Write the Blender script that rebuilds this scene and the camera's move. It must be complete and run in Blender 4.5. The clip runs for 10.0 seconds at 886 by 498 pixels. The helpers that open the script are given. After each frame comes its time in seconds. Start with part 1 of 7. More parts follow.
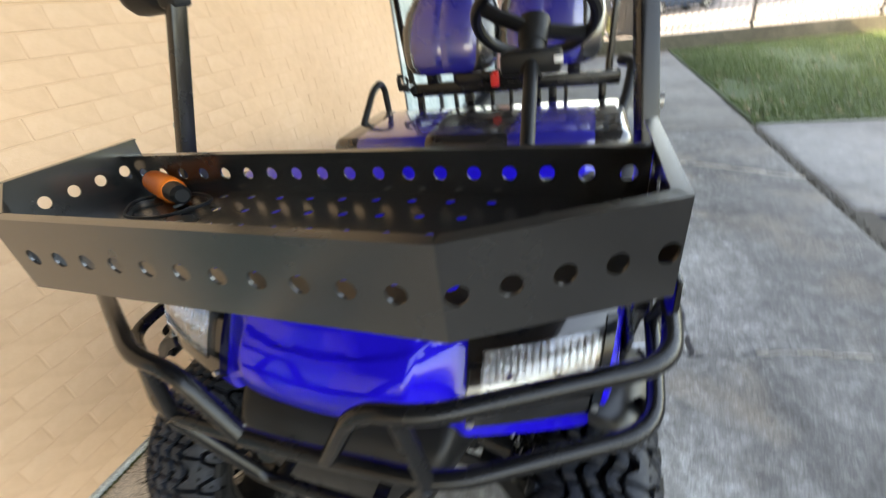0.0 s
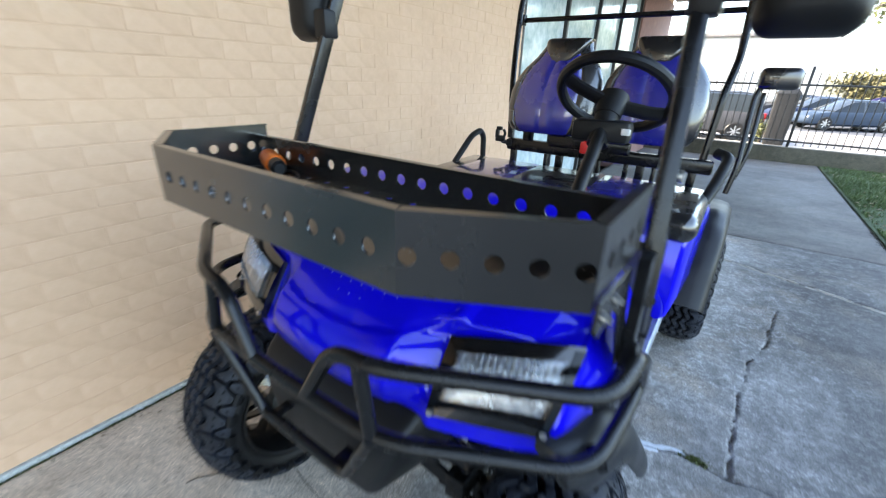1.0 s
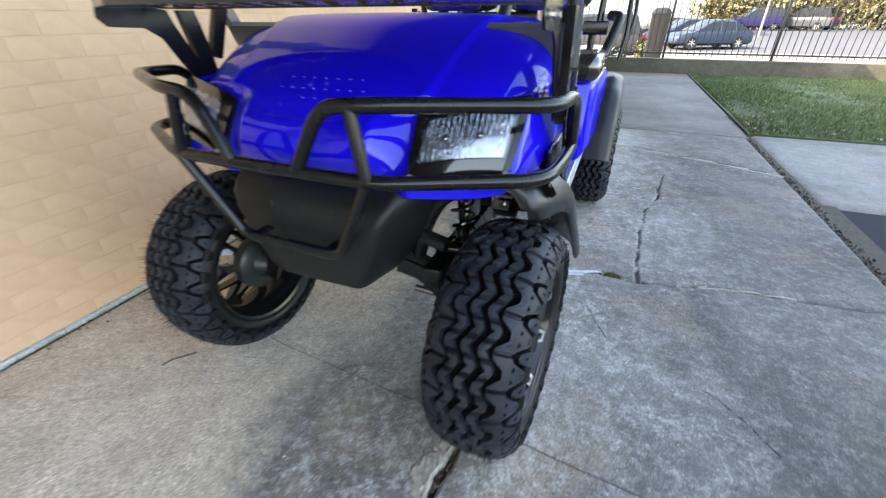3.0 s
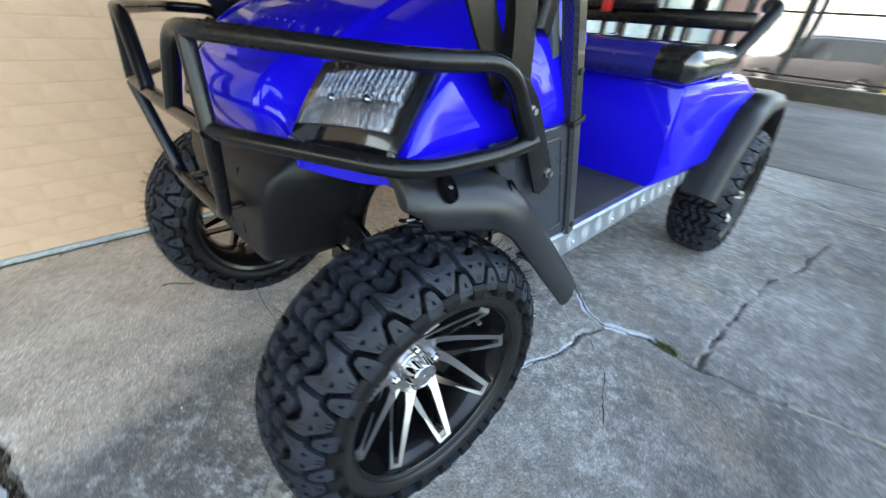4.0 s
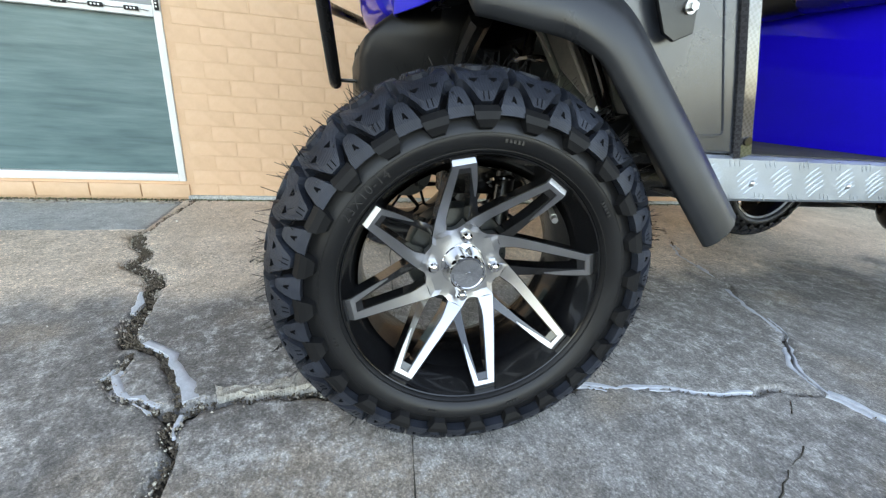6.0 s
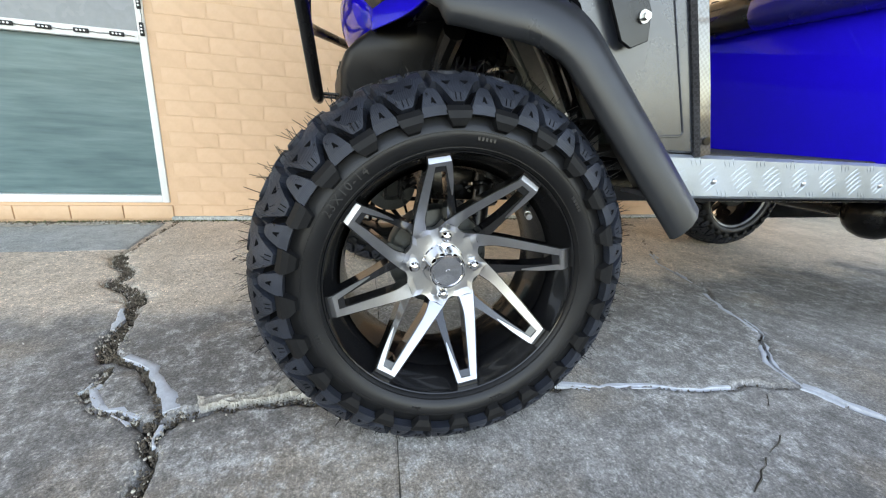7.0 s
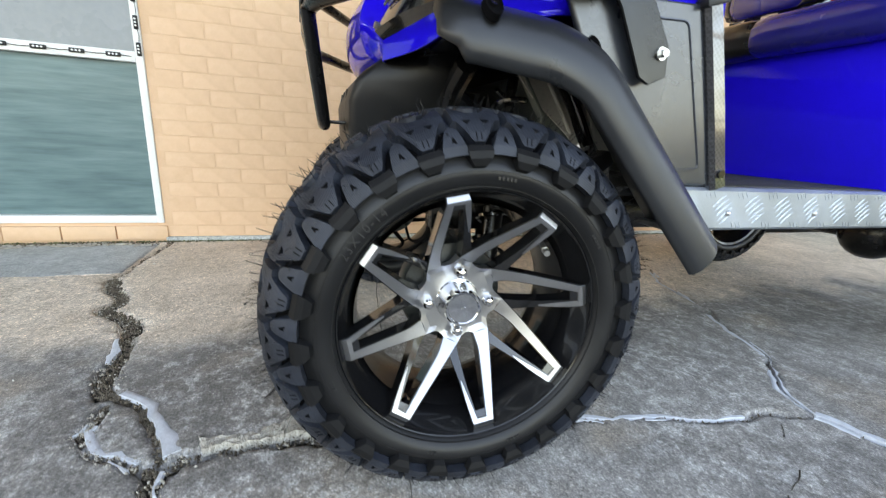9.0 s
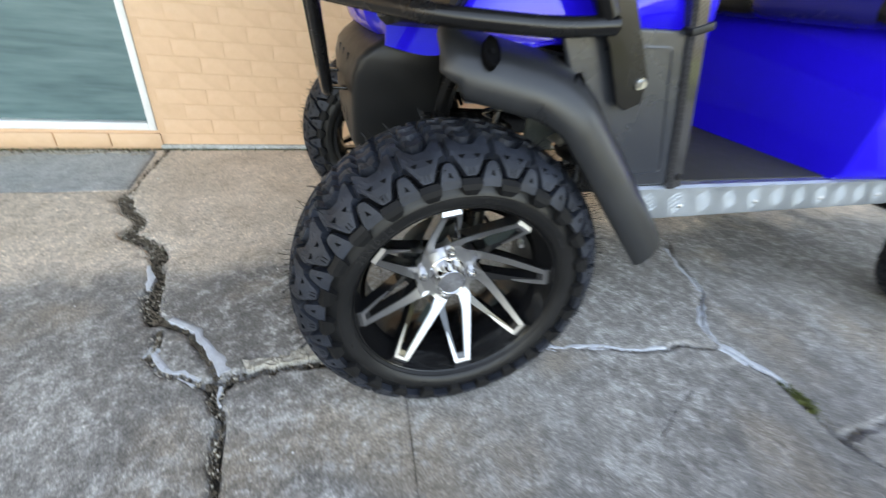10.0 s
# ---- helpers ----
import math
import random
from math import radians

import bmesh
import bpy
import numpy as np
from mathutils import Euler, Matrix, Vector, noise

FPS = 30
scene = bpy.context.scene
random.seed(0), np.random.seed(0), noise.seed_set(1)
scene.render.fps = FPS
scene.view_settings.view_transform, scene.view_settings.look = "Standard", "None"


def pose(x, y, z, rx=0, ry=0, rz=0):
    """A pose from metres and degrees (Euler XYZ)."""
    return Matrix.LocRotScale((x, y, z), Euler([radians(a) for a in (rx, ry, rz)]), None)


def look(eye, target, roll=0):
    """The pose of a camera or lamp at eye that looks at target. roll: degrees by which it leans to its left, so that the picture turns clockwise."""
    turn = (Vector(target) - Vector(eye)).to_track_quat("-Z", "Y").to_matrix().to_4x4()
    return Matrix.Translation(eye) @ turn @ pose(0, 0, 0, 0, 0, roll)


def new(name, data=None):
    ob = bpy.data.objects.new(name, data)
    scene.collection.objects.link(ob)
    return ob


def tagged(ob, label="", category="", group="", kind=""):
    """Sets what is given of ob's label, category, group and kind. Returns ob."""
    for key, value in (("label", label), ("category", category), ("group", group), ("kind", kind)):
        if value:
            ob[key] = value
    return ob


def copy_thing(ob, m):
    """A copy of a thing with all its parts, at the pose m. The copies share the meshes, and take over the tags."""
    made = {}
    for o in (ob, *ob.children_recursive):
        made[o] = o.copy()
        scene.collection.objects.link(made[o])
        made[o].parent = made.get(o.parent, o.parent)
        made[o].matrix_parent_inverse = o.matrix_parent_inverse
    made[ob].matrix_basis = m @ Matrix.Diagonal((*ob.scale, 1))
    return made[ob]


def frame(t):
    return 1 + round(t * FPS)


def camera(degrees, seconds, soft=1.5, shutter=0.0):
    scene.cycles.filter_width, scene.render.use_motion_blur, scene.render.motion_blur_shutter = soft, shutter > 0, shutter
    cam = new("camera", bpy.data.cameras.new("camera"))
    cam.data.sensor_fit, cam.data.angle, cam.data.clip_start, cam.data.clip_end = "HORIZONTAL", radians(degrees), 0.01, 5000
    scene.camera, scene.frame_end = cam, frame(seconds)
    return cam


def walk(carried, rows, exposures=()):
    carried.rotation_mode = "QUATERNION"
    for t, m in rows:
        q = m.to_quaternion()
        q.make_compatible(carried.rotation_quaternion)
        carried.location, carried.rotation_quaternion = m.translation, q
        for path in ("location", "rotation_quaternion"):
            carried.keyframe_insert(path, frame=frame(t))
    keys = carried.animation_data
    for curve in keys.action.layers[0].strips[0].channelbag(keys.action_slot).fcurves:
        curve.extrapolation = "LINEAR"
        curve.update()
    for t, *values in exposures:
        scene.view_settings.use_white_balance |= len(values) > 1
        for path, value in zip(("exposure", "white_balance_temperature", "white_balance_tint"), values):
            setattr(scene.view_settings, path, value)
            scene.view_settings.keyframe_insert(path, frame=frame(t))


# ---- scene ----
cam = camera(95.2, 10.0, 1.2, 0.6)
PATH = [
    (0, (0.401, -0.483, 1.280), (-0.233, 1.116, 0.260), -7.9),
    (0.5, (0.462, -0.429, 1.265), (-0.334, 1.230, 0.483), 2.2),
    (1, (0.572, -0.541, 1.254), (-0.478, 0.973, 0.476), 2.1),
    (1.5, (0.761, -0.774, 1.238), (-0.324, 0.720, 0.468), 1.0),
    (2, (0.738, -0.877, 1.194), (-0.243, 0.704, 0.460), 0.6),
    (2.5, (0.591, -0.929, 1.061), (-0.132, 0.734, 0.216), -0.9),
    (3, (0.612, -0.803, 0.997), (-0.044, 0.807, 0.008), -0.1),
    (3.2, (0.678, -0.720, 0.981), (-0.110, 0.847, 0.020), -0.1),
    (4.3, (1.005, -0.309, 0.874), (-0.449, 0.692, -0.066), 4.8),
    (4.5, (1.076, -0.263, 0.839), (-0.555, 0.495, -0.036), 5.1),
    (5, (1.061, -0.233, 0.771), (-0.550, 0.304, -0.286), 3.0),
    (5.5, (1.014, -0.211, 0.622), (-0.731, 0.276, -0.224), 3.4),
    (6.8, (1.067, -0.182, 0.515), (-0.761, 0.359, -0.089), 3.8),
    (7, (1.065, -0.186, 0.513), (-0.765, 0.367, -0.075), 3.5),
    (7.5, (1.069, -0.189, 0.513), (-0.768, 0.347, -0.068), 4.4),
    (8, (1.062, -0.182, 0.513), (-0.793, 0.376, 0.012), 3.9),
    (8.5, (1.061, -0.193, 0.515), (-0.794, 0.341, -0.011), 2.9),
    (9, (1.029, -0.214, 0.544), (-0.806, 0.376, 0.011), 3.5),
    (9.5, (1.000, -0.263, 0.646), (-0.730, 0.254, -0.216), 2.9),
    (10, (1.068, -0.254, 0.761), (-0.509, 0.362, -0.303), 7.2),
]
walk(cam, [(t, look(eye, target, roll)) for t, eye, target, roll in PATH], [(0, 3.82, 9600, 12), (0.5, 3.82, 8200, 10), (1.0, 3.57, 7000, 8), (1.6, 3.46, 6800, 7), (2.4, 3.45, 6600, 7), (3.2, 3.75, 8300, 11), (4.5, 3.57, 7700, 5), (5.0, 3.6, 8700, 9), (5.5, 3.62, 8800, 10), (7, 3.65, 9300, 13), (10, 3.65, 9300, 13)])

# ---- world, sun, exposure ----
world = bpy.data.worlds.new("sky")
scene.world = world
world.use_nodes = True
wn = world.node_tree
SUN_ELEV, SUN_AZ = 38.0, 252.0          # degrees; azimuth clockwise from +y
sky = wn.nodes.new("ShaderNodeTexSky")
sky.sky_type = 'NISHITA'
sky.sun_disc = False
sky.sun_elevation = radians(SUN_ELEV)
sky.sun_rotation = radians(SUN_AZ)
sky.air_density, sky.dust_density, sky.ozone_density = 1.0, 3.0, 1.0
wn.nodes["Background"].inputs["Strength"].default_value = 0.15
wn.links.new(sky.outputs["Color"], wn.nodes["Background"].inputs["Color"])
sun_data = bpy.data.lights.new("sun", 'SUN')
sun_data.energy, sun_data.angle, sun_data.color = 2.3, radians(0.6), (1.0, 0.93, 0.82)
sun_dir = Vector((math.sin(radians(SUN_AZ)) * math.cos(radians(SUN_ELEV)), math.cos(radians(SUN_AZ)) * math.cos(radians(SUN_ELEV)), math.sin(radians(SUN_ELEV))))
sun = new("sun", sun_data)
sun.matrix_world = look(sun_dir * 40, (0, 0, 0))


# ---- material builder ----
def ramp(nt, fac, stops):
    n = nt.nodes.new("ShaderNodeValToRGB")
    while len(n.color_ramp.elements) < len(stops):
        n.color_ramp.elements.new(0.5)
    for e, (p, c) in zip(n.color_ramp.elements, stops):
        e.position = p
        e.color = (*c, 1) if len(c) == 3 else c
    nt.links.new(fac, n.inputs["Fac"])
    return n.outputs["Color"]


def noise_out(nt, co, scale, detail=4.0, rough=0.55, stretch=None):
    if stretch:
        m = nt.nodes.new("ShaderNodeMapping")
        m.inputs["Scale"].default_value = stretch
        nt.links.new(co, m.inputs["Vector"])
        co = m.outputs["Vector"]
    n = nt.nodes.new("ShaderNodeTexNoise")
    n.inputs["Scale"].default_value, n.inputs["Detail"].default_value, n.inputs["Roughness"].default_value = scale, detail, rough
    nt.links.new(co, n.inputs["Vector"])
    return n.outputs["Fac"]


def mix(nt, kind, fac, a, b):
    n = nt.nodes.new("ShaderNodeMix")
    n.data_type, n.blend_type = 'RGBA', kind
    for socket, v in ((n.inputs[0], fac), (n.inputs[6], a), (n.inputs[7], b)):
        if isinstance(v, (int, float)):
            socket.default_value = v
        elif isinstance(v, tuple):
            socket.default_value = (*v, 1) if len(v) == 3 else v
        else:
            nt.links.new(v, socket)
    return n.outputs[2]


def start_mat(name):
    m = bpy.data.materials.new(name)
    m.use_nodes = True
    nt = m.node_tree
    co = nt.nodes.new("ShaderNodeTexCoord").outputs["Object"]
    return m, nt, nt.nodes["Principled BSDF"], co


def bump(nt, b, height, strength, distance=0.002):
    n = nt.nodes.new("ShaderNodeBump")
    n.inputs["Strength"].default_value, n.inputs["Distance"].default_value = strength, distance
    nt.links.new(height, n.inputs["Height"])
    nt.links.new(n.outputs["Normal"], b.inputs["Normal"])
    return n


def surface(name, dark, light, rough=0.5, metal=0.0, scale=8.0, fine=120.0, relief=0.2, depth=0.001, coat=0.0, gloss=0.12, stretch=None, spec=0.5, coat_ior=1.5, coat_rough=0.04):
    """A surface with tone drifting at two scales, uneven gloss and fine relief."""
    m, nt, b, co = start_mat(name)
    big = noise_out(nt, co, scale, 5, 0.6, stretch)
    small = noise_out(nt, co, fine, 3, 0.6, stretch)
    both = mix(nt, 'MIX', 0.35, big, small)
    nt.links.new(ramp(nt, both, [(0.3, dark), (0.7, light)]), b.inputs["Base Color"])
    nt.links.new(ramp(nt, big, [(0.25, (max(rough - gloss, 0.02),) * 3), (0.75, (min(rough + gloss, 1.0),) * 3)]), b.inputs["Roughness"])
    b.inputs["Metallic"].default_value = metal
    b.inputs["Coat Weight"].default_value = coat
    b.inputs["Coat Roughness"].default_value = coat_rough
    b.inputs["Coat IOR"].default_value = coat_ior
    b.inputs["Specular IOR Level"].default_value = spec
    if relief:
        bump(nt, b, small, relief, depth)
    return m


def brick_paint():
    """Peach wall paint, a little different from brick to brick, with scuffs and pinholes."""
    m, nt, b, co = start_mat("brick_paint")
    big = noise_out(nt, co, 2.5, 4)
    mid = noise_out(nt, co, 22, 5, 0.65)
    fine = noise_out(nt, co, 260, 2)
    col = ramp(nt, mix(nt, 'MIX', 0.5, big, mid), [(0.3, (0.62, 0.385, 0.235)), (0.55, (0.70, 0.455, 0.29)), (0.75, (0.75, 0.51, 0.345))])
    info = nt.nodes.new("ShaderNodeObjectInfo")
    isl = nt.nodes.new("ShaderNodeNewGeometry")
    r = nt.nodes.new("ShaderNodeMath")
    r.operation = 'ADD'
    nt.links.new(info.outputs["Random"], r.inputs[0])
    nt.links.new(isl.outputs["Random Per Island"], r.inputs[1])
    tone = ramp(nt, r.outputs[0], [(0.0, (0.955, 0.95, 0.94)), (1.0, (1.0, 1.0, 1.0))])
    col = mix(nt, 'MULTIPLY', 1.0, col, tone)
    chips = ramp(nt, noise_out(nt, co, 45, 6, 0.75), [(0.72, (0, 0, 0)), (0.76, (1, 1, 1))])
    col = mix(nt, 'MIX', chips, col, (0.78, 0.62, 0.46))
    nt.links.new(col, b.inputs["Base Color"])
    b.inputs["Roughness"].default_value = 0.62
    bump(nt, b, mix(nt, 'MIX', 0.4, mid, fine), 0.45, 0.002)
    return m


def concrete(name, dark, light, warm, stain=0.6, mildew_and_dim=False):
    """Old slab concrete: broad stains, blotches, exposed grit, pits and pale blooms."""
    m, nt, b, co = start_mat(name)
    broad = noise_out(nt, co, 1.1, 5, 0.6)
    mid = noise_out(nt, co, 11, 8, 0.75)
    blotch = noise_out(nt, co, 34, 6, 0.8)
    grit = noise_out(nt, co, 260, 4, 0.8)
    col = ramp(nt, mid, [(0.33, dark), (0.67, light)])
    col = mix(nt, 'MIX', ramp(nt, broad, [(0.42, (0, 0, 0)), (0.60, (1, 1, 1))]), col, mix(nt, 'MULTIPLY', stain, col, (0.42, 0.41, 0.40)))
    col = mix(nt, 'MIX', ramp(nt, noise_out(nt, co, 2.3, 4, 0.55), [(0.52, (0, 0, 0)), (0.68, (0.6, 0.6, 0.6))]), col, warm)
    if mildew_and_dim:
        # clean and sandy along the wall, mottled mildew further out
        xyz = nt.nodes.new("ShaderNodeSeparateXYZ")
        nt.links.new(co, xyz.inputs[0])
        edge = nt.nodes.new("ShaderNodeMath")
        edge.operation = 'MULTIPLY_ADD'
        nt.links.new(noise_out(nt, co, 2.2, 7, 0.65), edge.inputs[0])
        edge.inputs[1].default_value = 0.9
        nt.links.new(xyz.outputs["X"], edge.inputs[2])
        half = nt.nodes.new("ShaderNodeMath")
        half.operation = 'ADD'
        half.inputs[1].default_value = 0.5
        nt.links.new(edge.outputs[0], half.inputs[0])
        clean = ramp(nt, half.outputs[0], [(0.74, (0.92, 0.92, 0.92)), (0.92, (0, 0, 0))])
        col = mix(nt, 'MIX', clean, col, mix(nt, 'MIX', ramp(nt, noise_out(nt, co, 5, 6, 0.7), [(0.35, (0, 0, 0)), (0.65, (1, 1, 1))]), (0.55, 0.455, 0.355), (0.76, 0.65, 0.535)))
        fade = mix(nt, 'MULTIPLY', 1.0, ramp(nt, half.outputs[0], [(0.75, (0.10, 0.10, 0.10)), (1.15, (1, 1, 1))]), ramp(nt, noise_out(nt, co, 1.6, 4, 0.55), [(0.38, (0.30, 0.30, 0.30)), (0.58, (1, 1, 1))]))
        bloom = ramp(nt, mix(nt, 'MIX', 0.45, blotch, mid), [(0.50, (0, 0, 0)), (0.58, (1, 1, 1))])
        col = mix(nt, 'MIX', mix(nt, 'MULTIPLY', 1.0, bloom, mix(nt, 'MULTIPLY', 1.0, fade, (0.72, 0.72, 0.72))), col, (0.50, 0.495, 0.475))
        # colour dimmed towards +x to offset the strong sky light beyond the overhang
        outer_dim = nt.nodes.new("ShaderNodeMapRange")
        outer_dim.inputs["From Min"].default_value, outer_dim.inputs["From Max"].default_value = 1.35, 2.2
        nt.links.new(half.outputs[0], outer_dim.inputs["Value"])
        col = mix(nt, 'MULTIPLY', outer_dim.outputs["Result"], col, (0.37, 0.37, 0.37))
    dirt = ramp(nt, blotch, [(0.36, (0.60, 0.60, 0.60)), (0.50, (1, 1, 1)), (0.64, (1.22, 1.22, 1.22))])
    col = mix(nt, 'MULTIPLY', 0.7 if mildew_and_dim else 0.5, col, dirt)
    speck = ramp(nt, grit, [(0.40, (0.42, 0.42, 0.42)), (0.47, (0.95, 0.95, 0.95)), (0.56, (1.05, 1.05, 1.05)), (0.64, (2.1, 2.06, 2.0))])
    col = mix(nt, 'MULTIPLY', 0.75, col, speck)
    grain = ramp(nt, noise_out(nt, co, 125, 4, 0.75), [(0.38, (0.52, 0.52, 0.51)), (0.46, (0.95, 0.95, 0.95)), (0.55, (1.0, 1.0, 1.0)), (0.63, (1.75, 1.72, 1.68))])
    col = mix(nt, 'MULTIPLY', 0.6 if mildew_and_dim else 0.4, col, grain)
    nt.links.new(col, b.inputs["Base Color"])
    nt.links.new(ramp(nt, broad, [(0.3, (0.62,) * 3), (0.7, (0.85,) * 3)]), b.inputs["Roughness"])
    bump(nt, b, mix(nt, 'MIX', 0.6, blotch, grit), 0.6, 0.003)
    return m


def carbon():
    """Woven carbon-look trim film under a clear coat."""
    m, nt, b, co = start_mat("carbon_trim")
    ch = nt.nodes.new("ShaderNodeTexChecker")
    ch.inputs["Scale"].default_value = 230
    ch.inputs["Color1"].default_value = (0.018, 0.018, 0.02, 1)
    ch.inputs["Color2"].default_value = (0.045, 0.045, 0.05, 1)
    nt.links.new(co, ch.inputs["Vector"])
    nt.links.new(ch.outputs["Color"], b.inputs["Base Color"])
    b.inputs["Roughness"].default_value = 0.28
    b.inputs["Metallic"].default_value = 0.35
    b.inputs["Coat Weight"].default_value = 1.0
    b.inputs["Coat IOR"].default_value = 1.75
    b.inputs["Coat Roughness"].default_value = 0.05
    bump(nt, b, ch.outputs["Fac"], 0.25, 0.0004)
    return m


def glassy(name, tint=(1, 1, 1), rough=0.02):
    m, nt, b, co = start_mat(name)
    b.inputs["Base Color"].default_value = (*tint, 1)
    b.inputs["Transmission Weight"].default_value = 1.0
    b.inputs["Roughness"].default_value = rough
    b.inputs["IOR"].default_value = 1.45
    return m


def streaked_film():
    """Teal film on the window, brushed sideways in long streaks."""
    m, nt, b, co = start_mat("teal_window_film")
    long = noise_out(nt, co, 3.0, 6, 0.62, (1.0, 1.2, 13.0))
    wide = noise_out(nt, co, 2.0, 3, 0.5, (1.0, 0.8, 4.0))
    f = mix(nt, 'MIX', 0.4, long, wide)
    nt.links.new(ramp(nt, f, [(0.36, (0.045, 0.098, 0.104)), (0.5, (0.078, 0.147, 0.152)), (0.66, (0.125, 0.205, 0.207))]), b.inputs["Base Color"])
    b.inputs["Roughness"].default_value = 0.5
    b.inputs["Coat Weight"].default_value = 0.12
    return m


def leaves(name, dark, light):
    m, nt, b, co = start_mat(name)
    geo = nt.nodes.new("ShaderNodeNewGeometry")
    big = noise_out(nt, co, 0.8, 3)
    f = mix(nt, 'MIX', 0.5, geo.outputs["Random Per Island"], big)
    nt.links.new(ramp(nt, f, [(0.2, dark), (0.8, light)]), b.inputs["Base Color"])
    b.inputs["Roughness"].default_value = 0.6
    b.inputs["Transmission Weight"].default_value = 0.0
    return m


def ribbed_rubber():
    """Fine moulded lines over grey-blue new rubber."""
    mat, nt, b, co = start_mat("tread_rubber")
    big = noise_out(nt, co, 16, 4)
    base = ramp(nt, big, [(0.4, (0.0085, 0.0105, 0.0155, 1)), (0.6, (0.0190, 0.0230, 0.0325, 1))])
    line = nt.nodes.new("ShaderNodeTexWave")
    line.wave_type, line.bands_direction, line.wave_profile = 'BANDS', 'DIAGONAL', 'SIN'
    line.inputs["Scale"].default_value = 210.0
    line.inputs["Distortion"].default_value = 0.4
    nt.links.new(co, line.inputs["Vector"])
    hatch = ramp(nt, line.outputs["Fac"], [(0.25, (0.88, 0.88, 0.88)), (0.75, (1.10, 1.10, 1.10))])
    nt.links.new(mix(nt, 'MULTIPLY', 1.0, base, hatch), b.inputs["Base Color"])
    b.inputs["Roughness"].default_value = 0.5
    b.inputs["Specular IOR Level"].default_value = 0.32
    bump(nt, b, line.outputs["Fac"], 0.3, 0.0006)
    return mat


M_BRICK = brick_paint()
M_MORTAR = surface("mortar_paint", (0.62, 0.385, 0.236), (0.71, 0.465, 0.298), 0.75, scale=12, fine=200, relief=0.4)
M_CONC = concrete("slab_concrete", (0.213, 0.202, 0.187), (0.385, 0.364, 0.338), (0.48, 0.395, 0.305), mildew_and_dim=True)
M_CONC_B = concrete("strip_concrete", (0.36, 0.378, 0.37), (0.53, 0.55, 0.54), (0.46, 0.45, 0.40), 0.3)
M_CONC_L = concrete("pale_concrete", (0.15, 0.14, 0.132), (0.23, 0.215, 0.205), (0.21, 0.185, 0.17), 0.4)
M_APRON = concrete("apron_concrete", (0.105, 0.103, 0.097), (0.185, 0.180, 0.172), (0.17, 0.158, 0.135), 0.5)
M_SHADE_ROOF = surface("shade_roof_boards", (0.045, 0.035, 0.028), (0.085, 0.068, 0.054), 0.7, scale=4, fine=60, relief=0.3, stretch=(6, 0.4, 1))
M_ASPH = surface("asphalt", (0.035, 0.036, 0.038), (0.07, 0.07, 0.072), 0.85, scale=3, fine=160, relief=0.7, depth=0.004)
M_DRIVE = surface("driveway_asphalt", (0.012, 0.014, 0.018), (0.034, 0.037, 0.043), 0.9, scale=3, fine=120, relief=0.7, depth=0.004, spec=0.12)
M_ASPH_L = surface("worn_asphalt", (0.040, 0.045, 0.056), (0.062, 0.068, 0.082), 0.85, scale=0.4, fine=20, relief=0.3, depth=0.004, spec=0.1)
M_SOIL = surface("crack_soil", (0.018, 0.016, 0.013), (0.075, 0.065, 0.05), 0.95, scale=30, fine=220, relief=0.9, depth=0.004)
M_RUBBLE = surface("concrete_rubble", (0.045, 0.033, 0.022), (0.22, 0.178, 0.130), 0.9, scale=60, fine=300, relief=0.7, depth=0.002)
M_SEAL = surface("pale_sealant", (0.40, 0.42, 0.45), (0.62, 0.65, 0.69), 0.5, scale=45, fine=220, relief=0.5, depth=0.002)
M_LIP = surface("broken_concrete", (0.19, 0.165, 0.13), (0.56, 0.52, 0.45), 0.9, scale=70, fine=320, relief=0.9, depth=0.003)
M_BLUE = surface("blue_gloss_plastic", (0.0006, 0.0010, 0.56), (0.0010, 0.0016, 0.69), 0.30, scale=3, fine=400, relief=0.0, coat=0.8, gloss=0.04, spec=0.03, coat_ior=1.5, coat_rough=0.012)
M_BLACK = surface("black_powder_coat", (0.004, 0.004, 0.0044), (0.010, 0.0098, 0.0102), 0.24, scale=10, fine=700, relief=0.10, depth=0.0004, spec=0.36)
M_BASKET = surface("satin_black_sheet", (0.011, 0.0105, 0.0100), (0.018, 0.0172, 0.0163), 0.25, scale=6, fine=700, relief=0.05, depth=0.0003, spec=0.75, gloss=0.05, coat=0.35, coat_rough=0.20, coat_ior=1.5)
M_SIDE = surface("grey_side_plastic", (0.017, 0.020, 0.027), (0.030, 0.035, 0.044), 0.28, scale=5, fine=900, relief=0.2, depth=0.0004, spec=0.85)
M_FLARE = surface("satin_flare_plastic", (0.010, 0.011, 0.0125), (0.020, 0.0215, 0.024), 0.36, scale=9, fine=900, relief=0.22, depth=0.0004, spec=0.42)
M_STEEL_BLK = surface("black_gloss_enamel", (0.004, 0.004, 0.0045), (0.009, 0.009, 0.0095), 0.13, scale=6, fine=300, relief=0.0, coat=0.8, gloss=0.04, spec=0.4)
M_BARREL = surface("rim_black_enamel", (0.004, 0.004, 0.0045), (0.008, 0.008, 0.0085), 0.20, scale=6, fine=300, relief=0.0, coat=0.25, gloss=0.04, spec=0.3)
M_PLASTIC = surface("textured_black_plastic", (0.006, 0.0062, 0.0066), (0.014, 0.0143, 0.015), 0.42, scale=7, fine=900, relief=0.3, depth=0.0005, spec=0.28)
M_RUBBER = ribbed_rubber()
# near-black colour that stands in for the shade inside recesses
M_RECESS_SHADE = surface("recess_shade_black", (0.0025, 0.0025, 0.003), (0.005, 0.005, 0.0055), 0.9, scale=14, fine=300, relief=0.1, spec=0.02)
